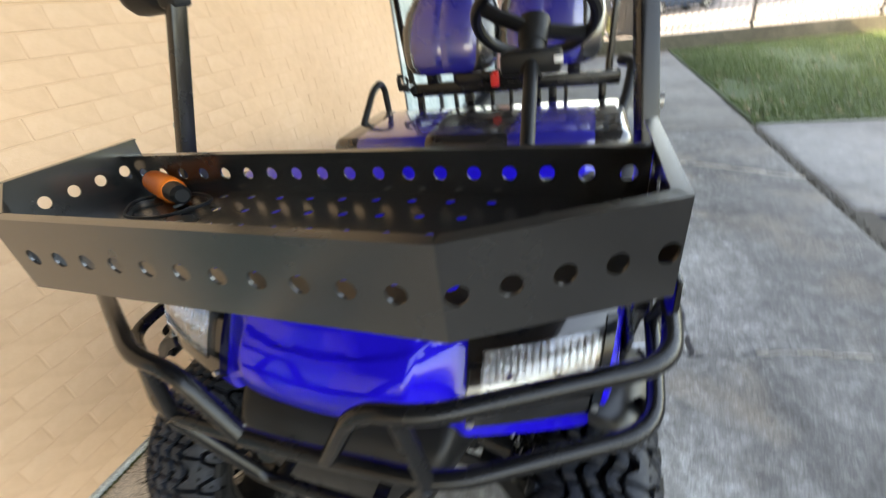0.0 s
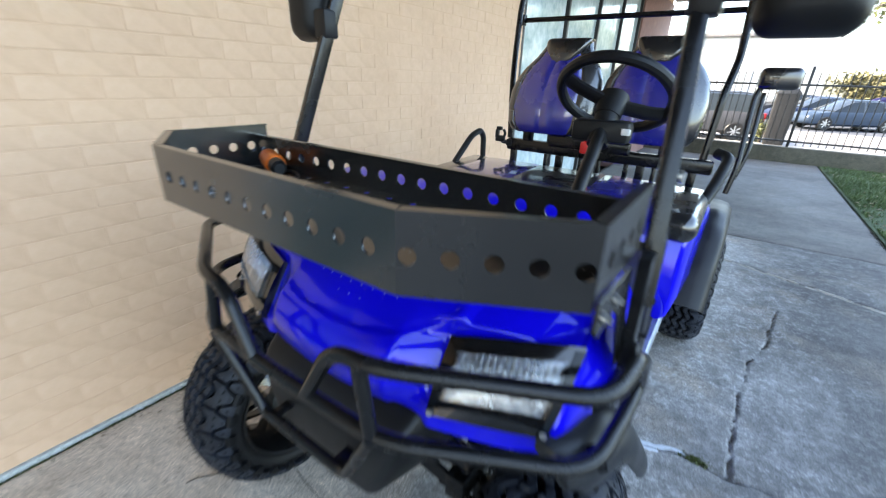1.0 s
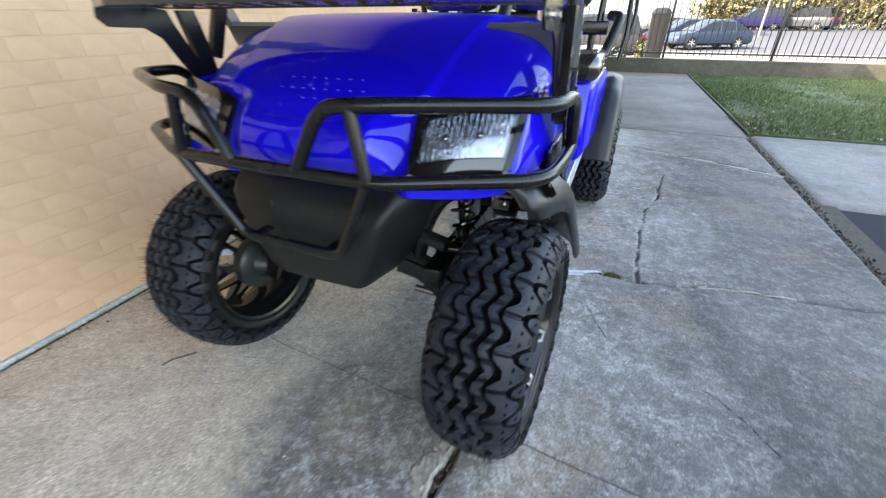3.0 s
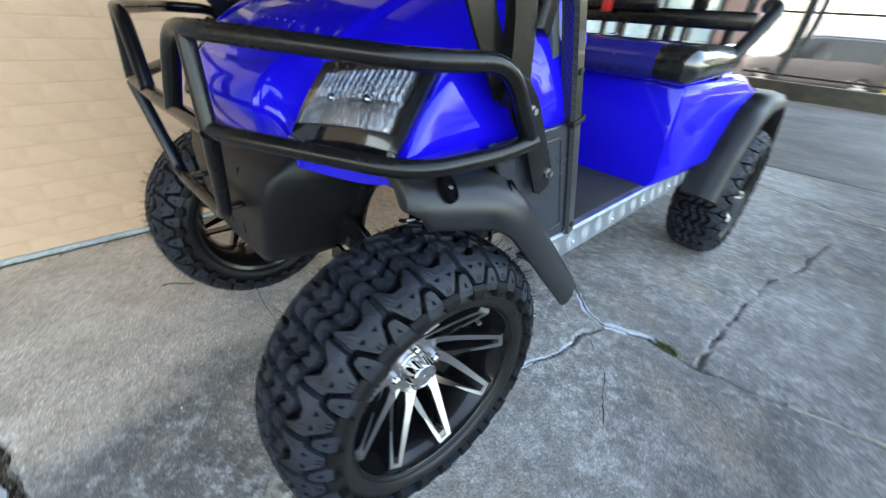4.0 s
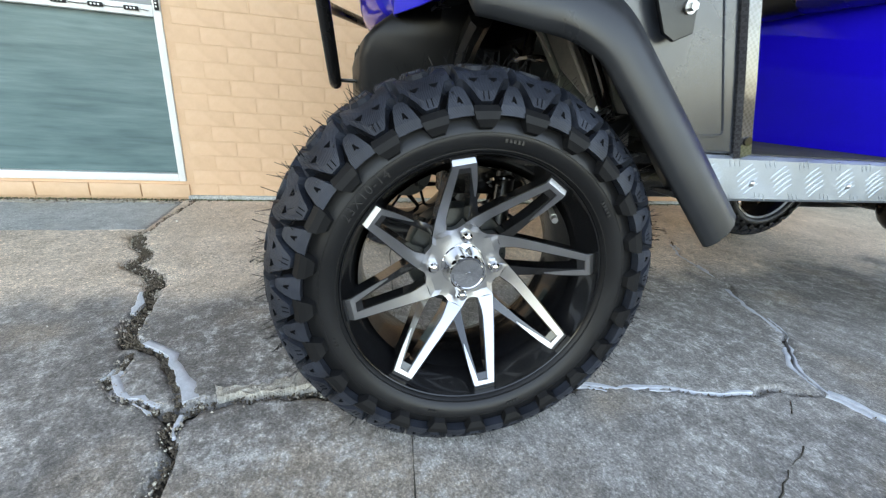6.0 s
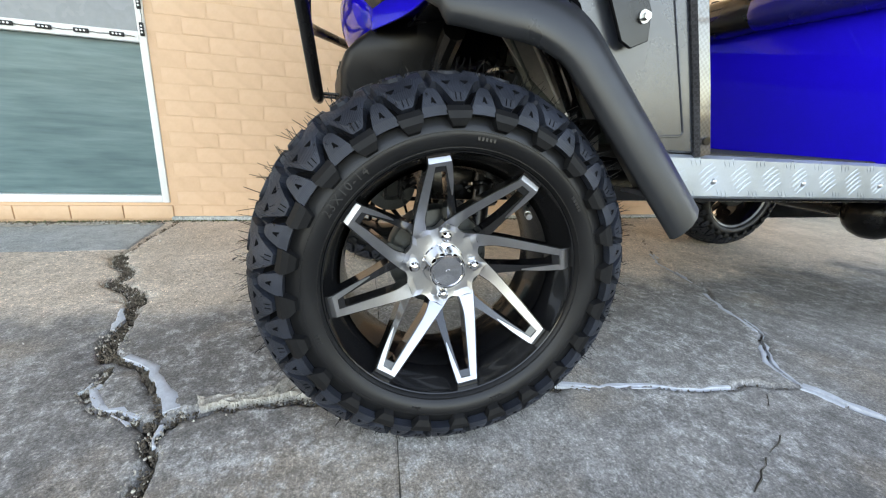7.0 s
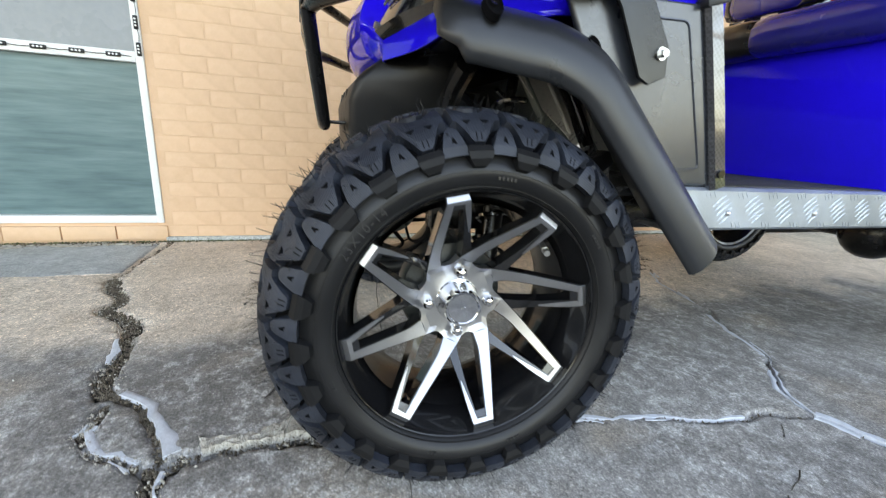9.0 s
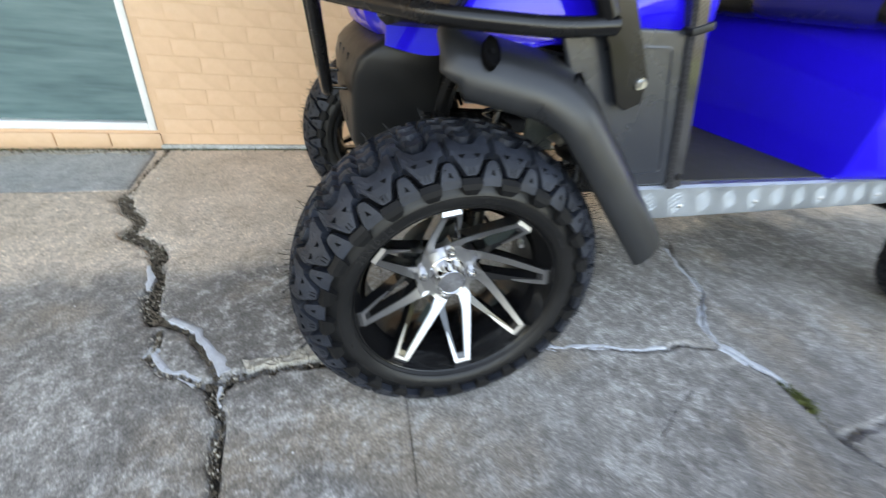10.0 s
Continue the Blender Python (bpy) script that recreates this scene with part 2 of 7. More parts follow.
# sidewall rubber in a darker copy: the lugs' undercut shade put into the colour
M_LUG_SHADED = surface("shaded_lug_rubber", (0.004, 0.004, 0.0044), (0.008, 0.008, 0.0085), 0.58, scale=14, fine=300, relief=0.15, depth=0.0005, spec=0.18)
M_LETTER = surface("lettering_rubber", (0.009, 0.009, 0.0095), (0.015, 0.015, 0.0155), 0.36, scale=14, fine=300, relief=0.1, depth=0.0004)
M_WALLRUB = surface("tyre_sidewall_rubber", (0.005, 0.005, 0.0054), (0.010, 0.010, 0.0105), 0.42, scale=14, fine=300, relief=0.15, depth=0.0005, spec=0.33)
M_MACHINED = surface("machined_aluminium", (0.33, 0.33, 0.34), (0.47, 0.47, 0.48), 0.35, metal=1.0, scale=9, fine=600, relief=0.2, depth=0.0003, gloss=0.08)
M_CARGLASS = surface("car_glass", (0.008, 0.010, 0.013), (0.018, 0.021, 0.025), 0.08, scale=2, fine=30, relief=0.0, gloss=0.02, spec=0.3)
M_CHROME = surface("chrome", (0.62, 0.62, 0.63), (0.72, 0.72, 0.73), 0.08, metal=1.0, scale=5, fine=100, relief=0.0, gloss=0.03)
M_ZINC = surface("zinc_steel", (0.45, 0.45, 0.44), (0.65, 0.65, 0.63), 0.35, metal=1.0, scale=30, fine=300, relief=0.1)
M_DRUM = surface("cast_brake_metal", (0.020, 0.022, 0.022), (0.050, 0.054, 0.052), 0.36, metal=0.4, scale=20, fine=200, relief=0.2)
M_BRACE = surface("grey_green_steel", (0.10, 0.115, 0.105), (0.18, 0.195, 0.18), 0.4, metal=0.3, scale=14, fine=200, relief=0.15)
M_WELL = surface("pressed_steel", (0.36, 0.35, 0.33), (0.52, 0.51, 0.48), 0.38, metal=0.3, scale=16, fine=200, relief=0.15)
M_PLATE = surface("tread_plate_aluminium", (0.32, 0.36, 0.40), (0.42, 0.46, 0.51), 0.46, metal=0.9, scale=9, fine=400, relief=0.12, depth=0.0005)
M_MAT = surface("floor_mat_rubber", (0.012, 0.012, 0.012), (0.022, 0.022, 0.022), 0.75, scale=20, fine=600, relief=0.5, depth=0.001)
M_VINYL_BLUE = surface("blue_seat_vinyl", (0.010, 0.011, 0.18), (0.016, 0.018, 0.26), 0.24, scale=6, fine=500, relief=0.08, depth=0.0005, coat=1.0, spec=0.9, coat_ior=1.6)
M_VINYL_BLACK = surface("black_seat_vinyl", (0.008, 0.008, 0.0085), (0.016, 0.016, 0.017), 0.28, scale=6, fine=500, relief=0.10, depth=0.0005, coat=0.9, spec=0.7, coat_ior=1.6)
M_CARBON = carbon()
M_LENS = glassy("lamp_lens", (0.96, 0.97, 1.0), 0.03)
M_REFLECTOR = surface("lamp_reflector", (0.19, 0.21, 0.235), (0.44, 0.47, 0.505), 0.22, metal=0.9, scale=22, fine=60, relief=0.5, depth=0.004, stretch=(3, 3, 0.35))
M_WHITE = surface("white_frame_paint", (0.66, 0.66, 0.64), (0.80, 0.80, 0.78), 0.45, scale=14, fine=160, relief=0.15)
M_FILM = streaked_film()
M_FROST = surface("frosted_upper_glass", (0.19, 0.207, 0.223), (0.265, 0.285, 0.298), 0.3, scale=2, fine=40, relief=0.03, coat=0.1, spec=0.3)
M_SHOPGLASS = surface("shop_window_film", (0.30, 0.42, 0.43), (0.72, 0.78, 0.78), 0.12, scale=3.5, fine=14, relief=0.05, coat=0.6)
M_REDBRICK = surface("red_brown_column", (0.22, 0.11, 0.09), (0.36, 0.20, 0.17), 0.8, scale=10, fine=90, relief=0.4)
M_ORANGE = surface("orange_grip", (0.72, 0.13, 0.012), (0.86, 0.19, 0.02), 0.4, scale=20, fine=200, relief=0.1)
M_RED = surface("red_plastic", (0.55, 0.02, 0.02), (0.70, 0.04, 0.03), 0.35, scale=10, fine=200, relief=0.05)
M_FENCE = surface("fence_enamel", (0.010, 0.010, 0.011), (0.022, 0.022, 0.023), 0.45, scale=8, fine=120, relief=0.1)
M_KERB = concrete("kerb_concrete", (0.045, 0.042, 0.026), (0.10, 0.092, 0.060), (0.095, 0.085, 0.055))
# slab concrete in a darker copy, with the far slab's shade in its colour
M_CONC_SHADED = concrete("shaded_far_slab_concrete", (0.080, 0.073, 0.063), (0.142, 0.130, 0.114), (0.15, 0.132, 0.108), 0.4)
M_STUD = surface("pale_blue_stud", (0.10, 0.12, 0.50), (0.16, 0.18, 0.60), 0.3, scale=30, fine=200, relief=0.0, coat=0.6)
M_CHIP = surface("stone_chip", (0.45, 0.43, 0.40), (0.75, 0.73, 0.70), 0.8, scale=30, fine=200, relief=0.4)
M_GRASS = leaves("grass_blades", (0.028, 0.056, 0.012), (0.090, 0.135, 0.034))
M_TURF = surface("turf_soil", (0.024, 0.040, 0.012), (0.055, 0.080, 0.026), 0.95, scale=2.5, fine=40, relief=0.8, depth=0.01)
M_LEAF = leaves("tree_leaves", (0.030, 0.042, 0.010), (0.12, 0.125, 0.035))
M_BARK = surface("bark", (0.06, 0.05, 0.04), (0.14, 0.115, 0.09), 0.9, scale=6, fine=40, relief=0.8, depth=0.01)
M_HEDGE = leaves("dry_hedge", (0.075, 0.070, 0.030), (0.17, 0.15, 0.07))
M_DRYLEAF = leaves("dry_leaves", (0.12, 0.085, 0.045), (0.30, 0.23, 0.14))
M_MOSS = leaves("moss", (0.035, 0.05, 0.012), (0.13, 0.15, 0.04))


# ---- mesh helpers ----
def part(name, bm, material, parent=None, label="", smooth=35.0, matrix=None):
    """Links a bmesh as one mesh object under a thing or a part."""
    me = bpy.data.meshes.new(name)
    bmesh.ops.recalc_face_normals(bm, faces=bm.faces)
    if smooth:
        for f in bm.faces:
            f.smooth = True
        lim = radians(smooth)
        for e in bm.edges:
            if len(e.link_faces) == 2 and e.calc_face_angle(0.0) > lim:
                e.smooth = False
    bm.to_mesh(me)
    bm.free()
    me.materials.append(material)
    ob = new(name, me)
    if parent is not None:
        ob.parent = parent
    if matrix is not None:
        ob.matrix_basis = matrix
    if label:
        ob["label"] = label
    return ob


def from_arrays(name, verts, faces, material, parent=None, label="", smooth=False):
    me = bpy.data.meshes.new(name)
    me.from_pydata([tuple(v) for v in verts], [], [tuple(f) for f in faces])
    me.materials.append(material)
    if smooth:
        me.polygons.foreach_set("use_smooth", [True] * len(me.polygons))
    me.update()
    ob = new(name, me)
    if parent is not None:
        ob.parent = parent
    if label:
        ob["label"] = label
    return ob


def root(name, m, label, category, group="", kind=""):
    ob = new(name)
    ob.empty_display_size = 0.1
    ob.matrix_basis = m
    return tagged(ob, label, category, group, kind)


def box(bm, c, s, bev=0.0, rot=None, segs=2):
    r = bmesh.ops.create_cube(bm, size=1.0)
    vs = r["verts"]
    bmesh.ops.scale(bm, vec=s, verts=vs)
    if bev > 0:
        es = list({e for v in vs for e in v.link_edges})
        out = bmesh.ops.bevel(bm, geom=es, offset=bev, segments=segs, profile=0.5, affect='EDGES')
        vs = list({v for f in out["faces"] for v in f.verts} | {v for v in vs if v.is_valid})
    if rot is not None:
        bmesh.ops.transform(bm, matrix=rot, verts=vs)
    bmesh.ops.translate(bm, vec=c, verts=vs)
    return vs


def cyl(bm, a, b, r, segs=16, r2=None, cap=True):
    a, b = Vector(a), Vector(b)
    d = b - a
    out = bmesh.ops.create_cone(bm, cap_ends=cap, segments=segs, radius1=r, radius2=r if r2 is None else r2, depth=d.length)
    m = Matrix.Translation((a + b) / 2) @ d.to_track_quat("Z", "Y").to_matrix().to_4x4()
    bmesh.ops.transform(bm, matrix=m, verts=out["verts"])
    return out["verts"]


def rounded(pts, fillet, n=5):
    """A polyline with its corners rounded."""
    pts = [Vector(p) for p in pts]
    out = [pts[0]]
    for i in range(1, len(pts) - 1):
        p, a, c = pts[i], pts[i - 1], pts[i + 1]
        f = min(fillet, (a - p).length * 0.45, (c - p).length * 0.45)
        s, e = p + (a - p).normalized() * f, p + (c - p).normalized() * f
        for k in range(n + 1):
            t = k / n
            out.append(s * (1 - t) ** 2 + p * 2 * t * (1 - t) + e * t * t)
    out.append(pts[-1])
    return out


def tube(bm, pts, r, fillet=0.0, segs=10, cap=True, flat=1.0):
    """A round bar along a polyline."""
    pts = rounded(pts, fillet) if fillet else [Vector(p) for p in pts]
    rings, up = [], None
    for i, p in enumerate(pts):
        d = (pts[min(i + 1, len(pts) - 1)] - pts[max(i - 1, 0)]).normalized()
        if up is None:
            up = d.orthogonal().normalized()
        up = (up - d * up.dot(d)).normalized()
        side = d.cross(up)
        rr = r(i / (len(pts) - 1)) if callable(r) else r
        rings.append([bm.verts.new(p + up * rr * math.cos(a) + side * rr * flat * math.sin(a)) for a in [2 * math.pi * k / segs for k in range(segs)]])
    for a, b in zip(rings, rings[1:]):
        for k in range(segs):
            bm.faces.new((a[k], a[(k + 1) % segs], b[(k + 1) % segs], b[k]))
    if cap:
        bm.faces.new(rings[0][::-1])
        bm.faces.new(rings[-1])


def loft(bm, rings, closed=True, cap=True):
    rs = [[bm.verts.new(p) for p in r] for r in rings]
    n = len(rs[0])
    for a, b in zip(rs, rs[1:]):
        for k in range(n if closed else n - 1):
            bm.faces.new((a[k], a[(k + 1) % n], b[(k + 1) % n], b[k]))
    if cap and closed:
        bm.faces.new(rs[0][::-1])
        bm.faces.new(rs[-1])
    return rs


def lathe(bm, profile, segs=64, closed=False):
    """Turns (radius, x) pairs about the x axis."""
    rings = []
    for k in range(segs):
        a = 2 * math.pi * k / segs
        rings.append([bm.verts.new((x, r * math.sin(a), r * math.cos(a))) for r, x in profile])
    n = len(profile)
    for k in range(segs):
        a, b = rings[k], rings[(k + 1) % segs]
        for i in range(n if closed else n - 1):
            j = (i + 1) % n
            bm.faces.new((a[i], a[j], b[j], b[i]))


def slab_poly(bm, outline, depth, axis="x", at=0.0):
    """A flat plate: an outline of (u, v) pairs, pushed out by depth along an axis."""
    def put(u, v, w):
        return {"x": (w, u, v), "y": (u, w, v), "z": (u, v, w)}[axis]
    a = [bm.verts.new(put(u, v, at)) for u, v in outline]
    b = [bm.verts.new(put(u, v, at + depth)) for u, v in outline]
    n = len(a)
    bm.faces.new(a)
    bm.faces.new(b[::-1])
    for i in range(n):
        bm.faces.new((a[i], b[i], b[(i + 1) % n], a[(i + 1) % n]))


def soften(ob, width, segs=2, angle=30):
    m = ob.modifiers.new("bevel", 'BEVEL')
    m.width, m.segments, m.limit_method, m.angle_limit = width, segs, 'ANGLE', radians(angle)
    m.harden_normals = False
    return ob


def rounded_rect(cx, cy, w, h, r, n=4):
    out = []
    for sx, sy, a0 in ((1, 1, 0), (-1, 1, 90), (-1, -1, 180), (1, -1, 270)):
        for k in range(n + 1):
            a = radians(a0 + 90 * k / n)
            out.append((cx + sx * (w / 2 - r) + r * math.cos(a), cy + sy * (h / 2 - r) + r * math.sin(a)))
    return out

# ---- the setting ----
WALL_X = -1.105


def value_noise(x, y, scale, seed):
    """Smooth noise over arrays, 0 to 1."""
    g = np.random.default_rng(seed).random((256, 256))
    u, v = x * scale + 91.3, y * scale + 37.7
    i, j = np.floor(u).astype(int), np.floor(v).astype(int)
    fu, fv = u - i, v - j
    fu, fv = fu * fu * (3 - 2 * fu), fv * fv * (3 - 2 * fv)
    i0, i1, j0, j1 = i % 256, (i + 1) % 256, j % 256, (j + 1) % 256
    return (g[i0, j0] * (1 - fu) + g[i1, j0] * fu) * (1 - fv) + (g[i0, j1] * (1 - fu) + g[i1, j1] * fu) * fv


def line_distance(x, y, pts):
    best = np.full(x.shape, 9.0)
    for (ax, ay), (bx, by) in zip(pts, pts[1:]):
        dx, dy = bx - ax, by - ay
        t = np.clip(((x - ax) * dx + (y - ay) * dy) / (dx * dx + dy * dy), 0, 1)
        best = np.minimum(best, np.hypot(x - ax - t * dx, y - ay - t * dy))
    return best


# cracks of the slab: way, half width, depth
CRACKS = [
    ([(-1.08, -0.86), (-0.80, -0.88), (-0.57, -0.90)], 0.007, 0.014),
    ([(-0.57, -0.90), (-0.37, -0.80), (-0.30, -0.81), (-0.20, -0.71), (-0.01, -0.66), (0.05, -0.67), (0.15, -0.635)], 0.018, 0.035),
    ([(0.20, -0.615), (0.255, -0.618), (0.278, -0.624), (0.33, -0.585), (0.36, -0.525), (0.39, -0.485)], 0.007, 0.02),
    ([(0.15, -0.63), (0.185, -0.590), (0.228, -0.545), (0.306, -0.504), (0.369, -0.474)], 0.009, 0.025),
    ([(0.40, -0.47), (0.38, -0.44), (0.37, -0.38), (0.375, -0.31), (0.385, -0.23), (0.405, -0.02), (0.435, 0.27)], 0.012, 0.03),
    ([(0.43, 0.27), (0.46, 0.36), (0.47, 0.48), (0.50, 0.56), (0.52, 0.63), (0.52, 0.71), (0.55, 0.81)], 0.0048, 0.02),
    ([(0.40, -0.47), (0.44, -0.48), (0.47, -0.46), (0.53, -0.46), (0.60, -0.44), (0.75, -0.46), (1.1, -0.40)], 0.010, 0.03),
    ([(-1.08, 1.62), (-0.60, 1.40), (-0.26, 1.19), (0.01, 1.13), (0.22, 1.03), (0.32, 0.99), (0.40, 0.90), (0.46, 0.85), (0.55, 0.82)], 0.0048, 0.02),
    ([(0.55, 0.82), (0.66, 0.87), (0.74, 0.88), (0.85, 0.88), (1.03, 0.91), (1.19, 0.95), (1.33, 0.94), (1.53, 0.97), (1.84, 1.0)], 0.008, 0.018),
    ([(0.85, 0.88), (0.85, 1.13), (0.86, 1.38), (0.88, 1.68), (0.97, 1.95), (1.03, 2.42)], 0.0049, 0.02),
    ([(-1.1, 3.70), (0.68, 3.18), (1.22, 3.0), (1.84, 2.72)], 0.010, 0.016),
    ([(-0.64, -2.0), (-0.64, -1.3), (-0.63, -0.93)], 0.005, 0.008),
]


def jagged(pts, seed, step=0.012, amp=0.010):
    """The same way with a broken, wandering line."""
    r = random.Random(seed)
    out, drift = [], 0.0
    for (ax, ay), (bx, by) in zip(pts, pts[1:]):
        n = max(2, int(math.hypot(bx - ax, by - ay) / step))
        nx, ny = -(by - ay), bx - ax
        ln = math.hypot(nx, ny)
        for k in range(n):
            drift = 0.75 * drift + r.uniform(-amp, amp) * 0.6
            t = k / n
            out.append((ax + (bx - ax) * t + nx / ln * drift, ay + (by - ay) * t + ny / ln * drift))
    out.append(pts[-1])
    return out


# hairline cracks and a saw joint filled with dirt: way, half width, wandering
HAIRLINES = [
    ([(0.555, 0.713), (0.60, 0.66), (0.65, 0.607), (0.691, 0.526), (0.752, 0.419), (0.794, 0.371), (0.827, 0.363)], 0.0013, 0.007),
    ([(1.03, 0.30), (1.076, 0.267), (1.122, 0.215), (1.198, 0.117)], 0.0015, 0.006),
    ([(-0.55, 0.02), (-0.32, -0.02), (0.13, -0.06), (0.52, -0.08), (0.75, -0.11), (1.80, -0.20)], 0.0011, 0.0008),
]
JAG = [jagged(p, 11 + i, 0.022, 0.011 if w > 0.0045 else 0.003) for i, (p, w, d) in enumerate(CRACKS)]


def spaced(stops):
    """Grid lines from (start, step) pairs; the last pair gives the end."""
    out = []
    for (a, s), (b, _) in zip(stops, stops[1:]):
        out += list(np.arange(a, b - 1e-6, s))
    return np.array(out + [stops[-1][0]])


def slab_rise(x, y):
    """Gentle unevenness of the slabs."""
    x, y = np.asarray(x, float), np.asarray(y, float)
    return (value_noise(x, y, 1.3, 3) - 0.5) * 0.006 + (value_noise(x, y, 9, 4) - 0.5) * 0.0025 + (value_noise(x, y, 55, 5) - 0.5) * 0.0012


def slab(name, xs, ys, material, parent, top=0.0, skirt=0.12, crack=True, edge=0.006, notch=None):
    X, Y = np.meshgrid(xs, ys)
    Z = np.full(X.shape, top)
    Z = Z + slab_rise(X, Y)
    if crack:
        for (p, w, d), j in zip(CRACKS, JAG):
            lo, hi = np.min(p, axis=0) - 0.12, np.max(p, axis=0) + 0.12
            sel = (X > lo[0]) & (X < hi[0]) & (Y > lo[1]) & (Y < hi[1])
            if not sel.any():
                continue
            x, y = X[sel], Y[sel]
            dist = line_distance(x, y, j)
            ww = w * (0.45 + 1.3 * value_noise(x, y, 14, 8))
            if w < 0.005:
                ww = ww * np.clip((value_noise(x, y, 19, 10) - 0.17) * 5, 0, 1)
            chip = np.clip(1 - dist / (ww * 2.6), 0, 1) * np.clip(value_noise(x, y, 40, 9) - 0.35, 0, 1) * 0.014 * (w / 0.01)
            deep = np.clip((ww - dist) / (0.006 if w > 0.0045 else 0.003), 0, 1) * d
            Z[sel] -= np.maximum(chip, deep)
    border = np.minimum(np.minimum(X - xs[0], xs[-1] - X), np.minimum(Y - ys[0], ys[-1] - Y))
    Z -= np.clip(1 - border / 0.012, 0, 1) ** 2 * edge
    ny, nx = X.shape
    verts = np.stack([X, Y, Z], -1).reshape(-1, 3)
    idx = np.arange(ny * nx).reshape(ny, nx)
    quads = np.stack([idx[:-1, :-1], idx[:-1, 1:], idx[1:, 1:], idx[1:, :-1]], -1).reshape(-1, 4).tolist()
    if notch:
        keep = ~((X[:-1, :-1] < notch[0]) & (Y[:-1, :-1] < notch[1])).reshape(-1)
        quads = [q for q, k in zip(quads, keep) if k]
    ring = list(idx[0, :]) + list(idx[1:, -1]) + list(idx[-1, -2::-1]) + list(idx[-2:0:-1, 0])
    low = verts[ring].copy()
    low[:, 2] = top - skirt
    base = len(verts)
    n = len(ring)
    quads += [(ring[i], base + i, base + (i + 1) % n, ring[(i + 1) % n]) for i in range(n)]
    ob = from_arrays(name, np.vstack([verts, low]).tolist(), quads, material, parent, smooth=True)
    return ob


ground_bm = bmesh.new()
box(ground_bm, (0, 60, -0.90), (700, 700, 0.3))
box(ground_bm, (0, -2.0, -0.45), (90, 23.2, 0.6))
ground = tagged(part("ground", ground_bm, M_ASPH, smooth=0), "dark worn asphalt ground reaching to the horizon", "ground", kind="structure")

drive_bm = bmesh.new()
box(drive_bm, (7.0, -5.0, -0.095), (10.24, 14.46, 0.13))
tagged(part("driveway", drive_bm, M_DRIVE, smooth=0), "dark blue-black asphalt driveway beside the slab", "driveway", kind="structure")

pavement = root("pavement", pose(0, 0, 0), "stained grey concrete slabs with wide patched cracks", "pavement", kind="structure")
slab("slab", spaced([(-1.09, 0.015), (-0.640, 0.008), (1.25, 0.016), (1.83, 1)]), spaced([(-2.6, 0.05), (-1.1, 0.008), (1.3, 0.016), (3.9, 1)]), M_CONC, pavement, notch=(-0.646, -0.905))
slab("slab", spaced([(-1.09, 0.02), (-0.648, 1)]), spaced([(-2.6, 0.02), (-0.91, 1)]), M_CONC_B, pavement, top=-0.006, crack=False)
slab("slab", spaced([(-1.09, 0.06), (1.87, 1)]), spaced([(3.912, 0.06), (9.55, 1)]), M_CONC_SHADED, pavement, top=-0.004, crack=False)
slab("slab", spaced([(-4.0, 0.2), (1.80, 1)]), spaced([(-9.0, 0.2), (-2.61, 1)]), M_CONC, pavement, top=-0.004, crack=False)
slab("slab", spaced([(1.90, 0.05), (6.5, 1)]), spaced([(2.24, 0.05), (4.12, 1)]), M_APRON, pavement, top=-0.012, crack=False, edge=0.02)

soil_bm = bmesh.new()
box(soil_bm, (0.5, 0.5, -0.028), (3.0, 7.0, 0.012))
part("crack_soil", soil_bm, M_SOIL, pavement, "dark soil lying in the cracks", smooth=0)


def pebbles(name, count, place, size, material, parent=None, label=""):
    """Small broken stones, joined."""
    r = random.Random(5)
    ico = bmesh.new()
    bmesh.ops.create_icosphere(ico, subdivisions=1, radius=1.0)
    base = [v.co.copy() for v in ico.verts]
    tri = [[v.index for v in f.verts] for f in ico.faces]
    ico.free()
    verts, faces = [], []
    for _ in range(count):
        p, s = place(r), r.uniform(*size)
        m = Euler((r.uniform(0, 6), r.uniform(0, 6), r.uniform(0, 6))).to_matrix()
        sc = Vector((s, s * r.uniform(0.6, 1.0), s * r.uniform(0.4, 0.8)))
        o = len(verts)
        for b in base:
            q = m @ Vector((b.x * sc.x, b.y * sc.y, b.z * sc.z)) * r.uniform(0.62, 1.25)
            verts.append((p[0] + q.x, p[1] + q.y, p[2] + q.z))
        faces += [[o + i for i in t] for t in tri]
    return tagged(from_arrays(name, verts, faces, material, parent, label), kind="stuff")


def in_crack(r):
    i = r.choices(range(10), weights=[1, 7, 2.5, 2.5, 3, 0.6, 3, 0.8, 0.4, 2])[0]
    p = r.choice(JAG[i])
    w = CRACKS[i][1] * 0.95
    return (p[0] + r.uniform(-w, w), p[1] + r.uniform(-w, w), -0.014 + r.uniform(0, 0.012))


def crack_lip(r):
    i = r.choices([1, 2, 4, 6], weights=[5, 3, 2, 3])[0]
    k = r.randrange(1, len(JAG[i]) - 1)
    p, q = JAG[i][k - 1], JAG[i][k + 1]
    dx, dy = q[0] - p[0], q[1] - p[1]
    ln = math.hypot(dx, dy) or 1
    off = r.choice([-1, 1]) * CRACKS[i][1] * r.uniform(0.75, 1.45)
    x, y = JAG[i][k][0] - dy / ln * off + r.uniform(-0.01, 0.01), JAG[i][k][1] + dx / ln * off + r.uniform(-0.01, 0.01)
    return (x, y, float(slab_rise(x, y)) - 0.0012)


pebbles("broken_lip", 1300, crack_lip, (0.0008, 0.0034), M_LIP, pavement, "pale broken concrete along the crack edges")
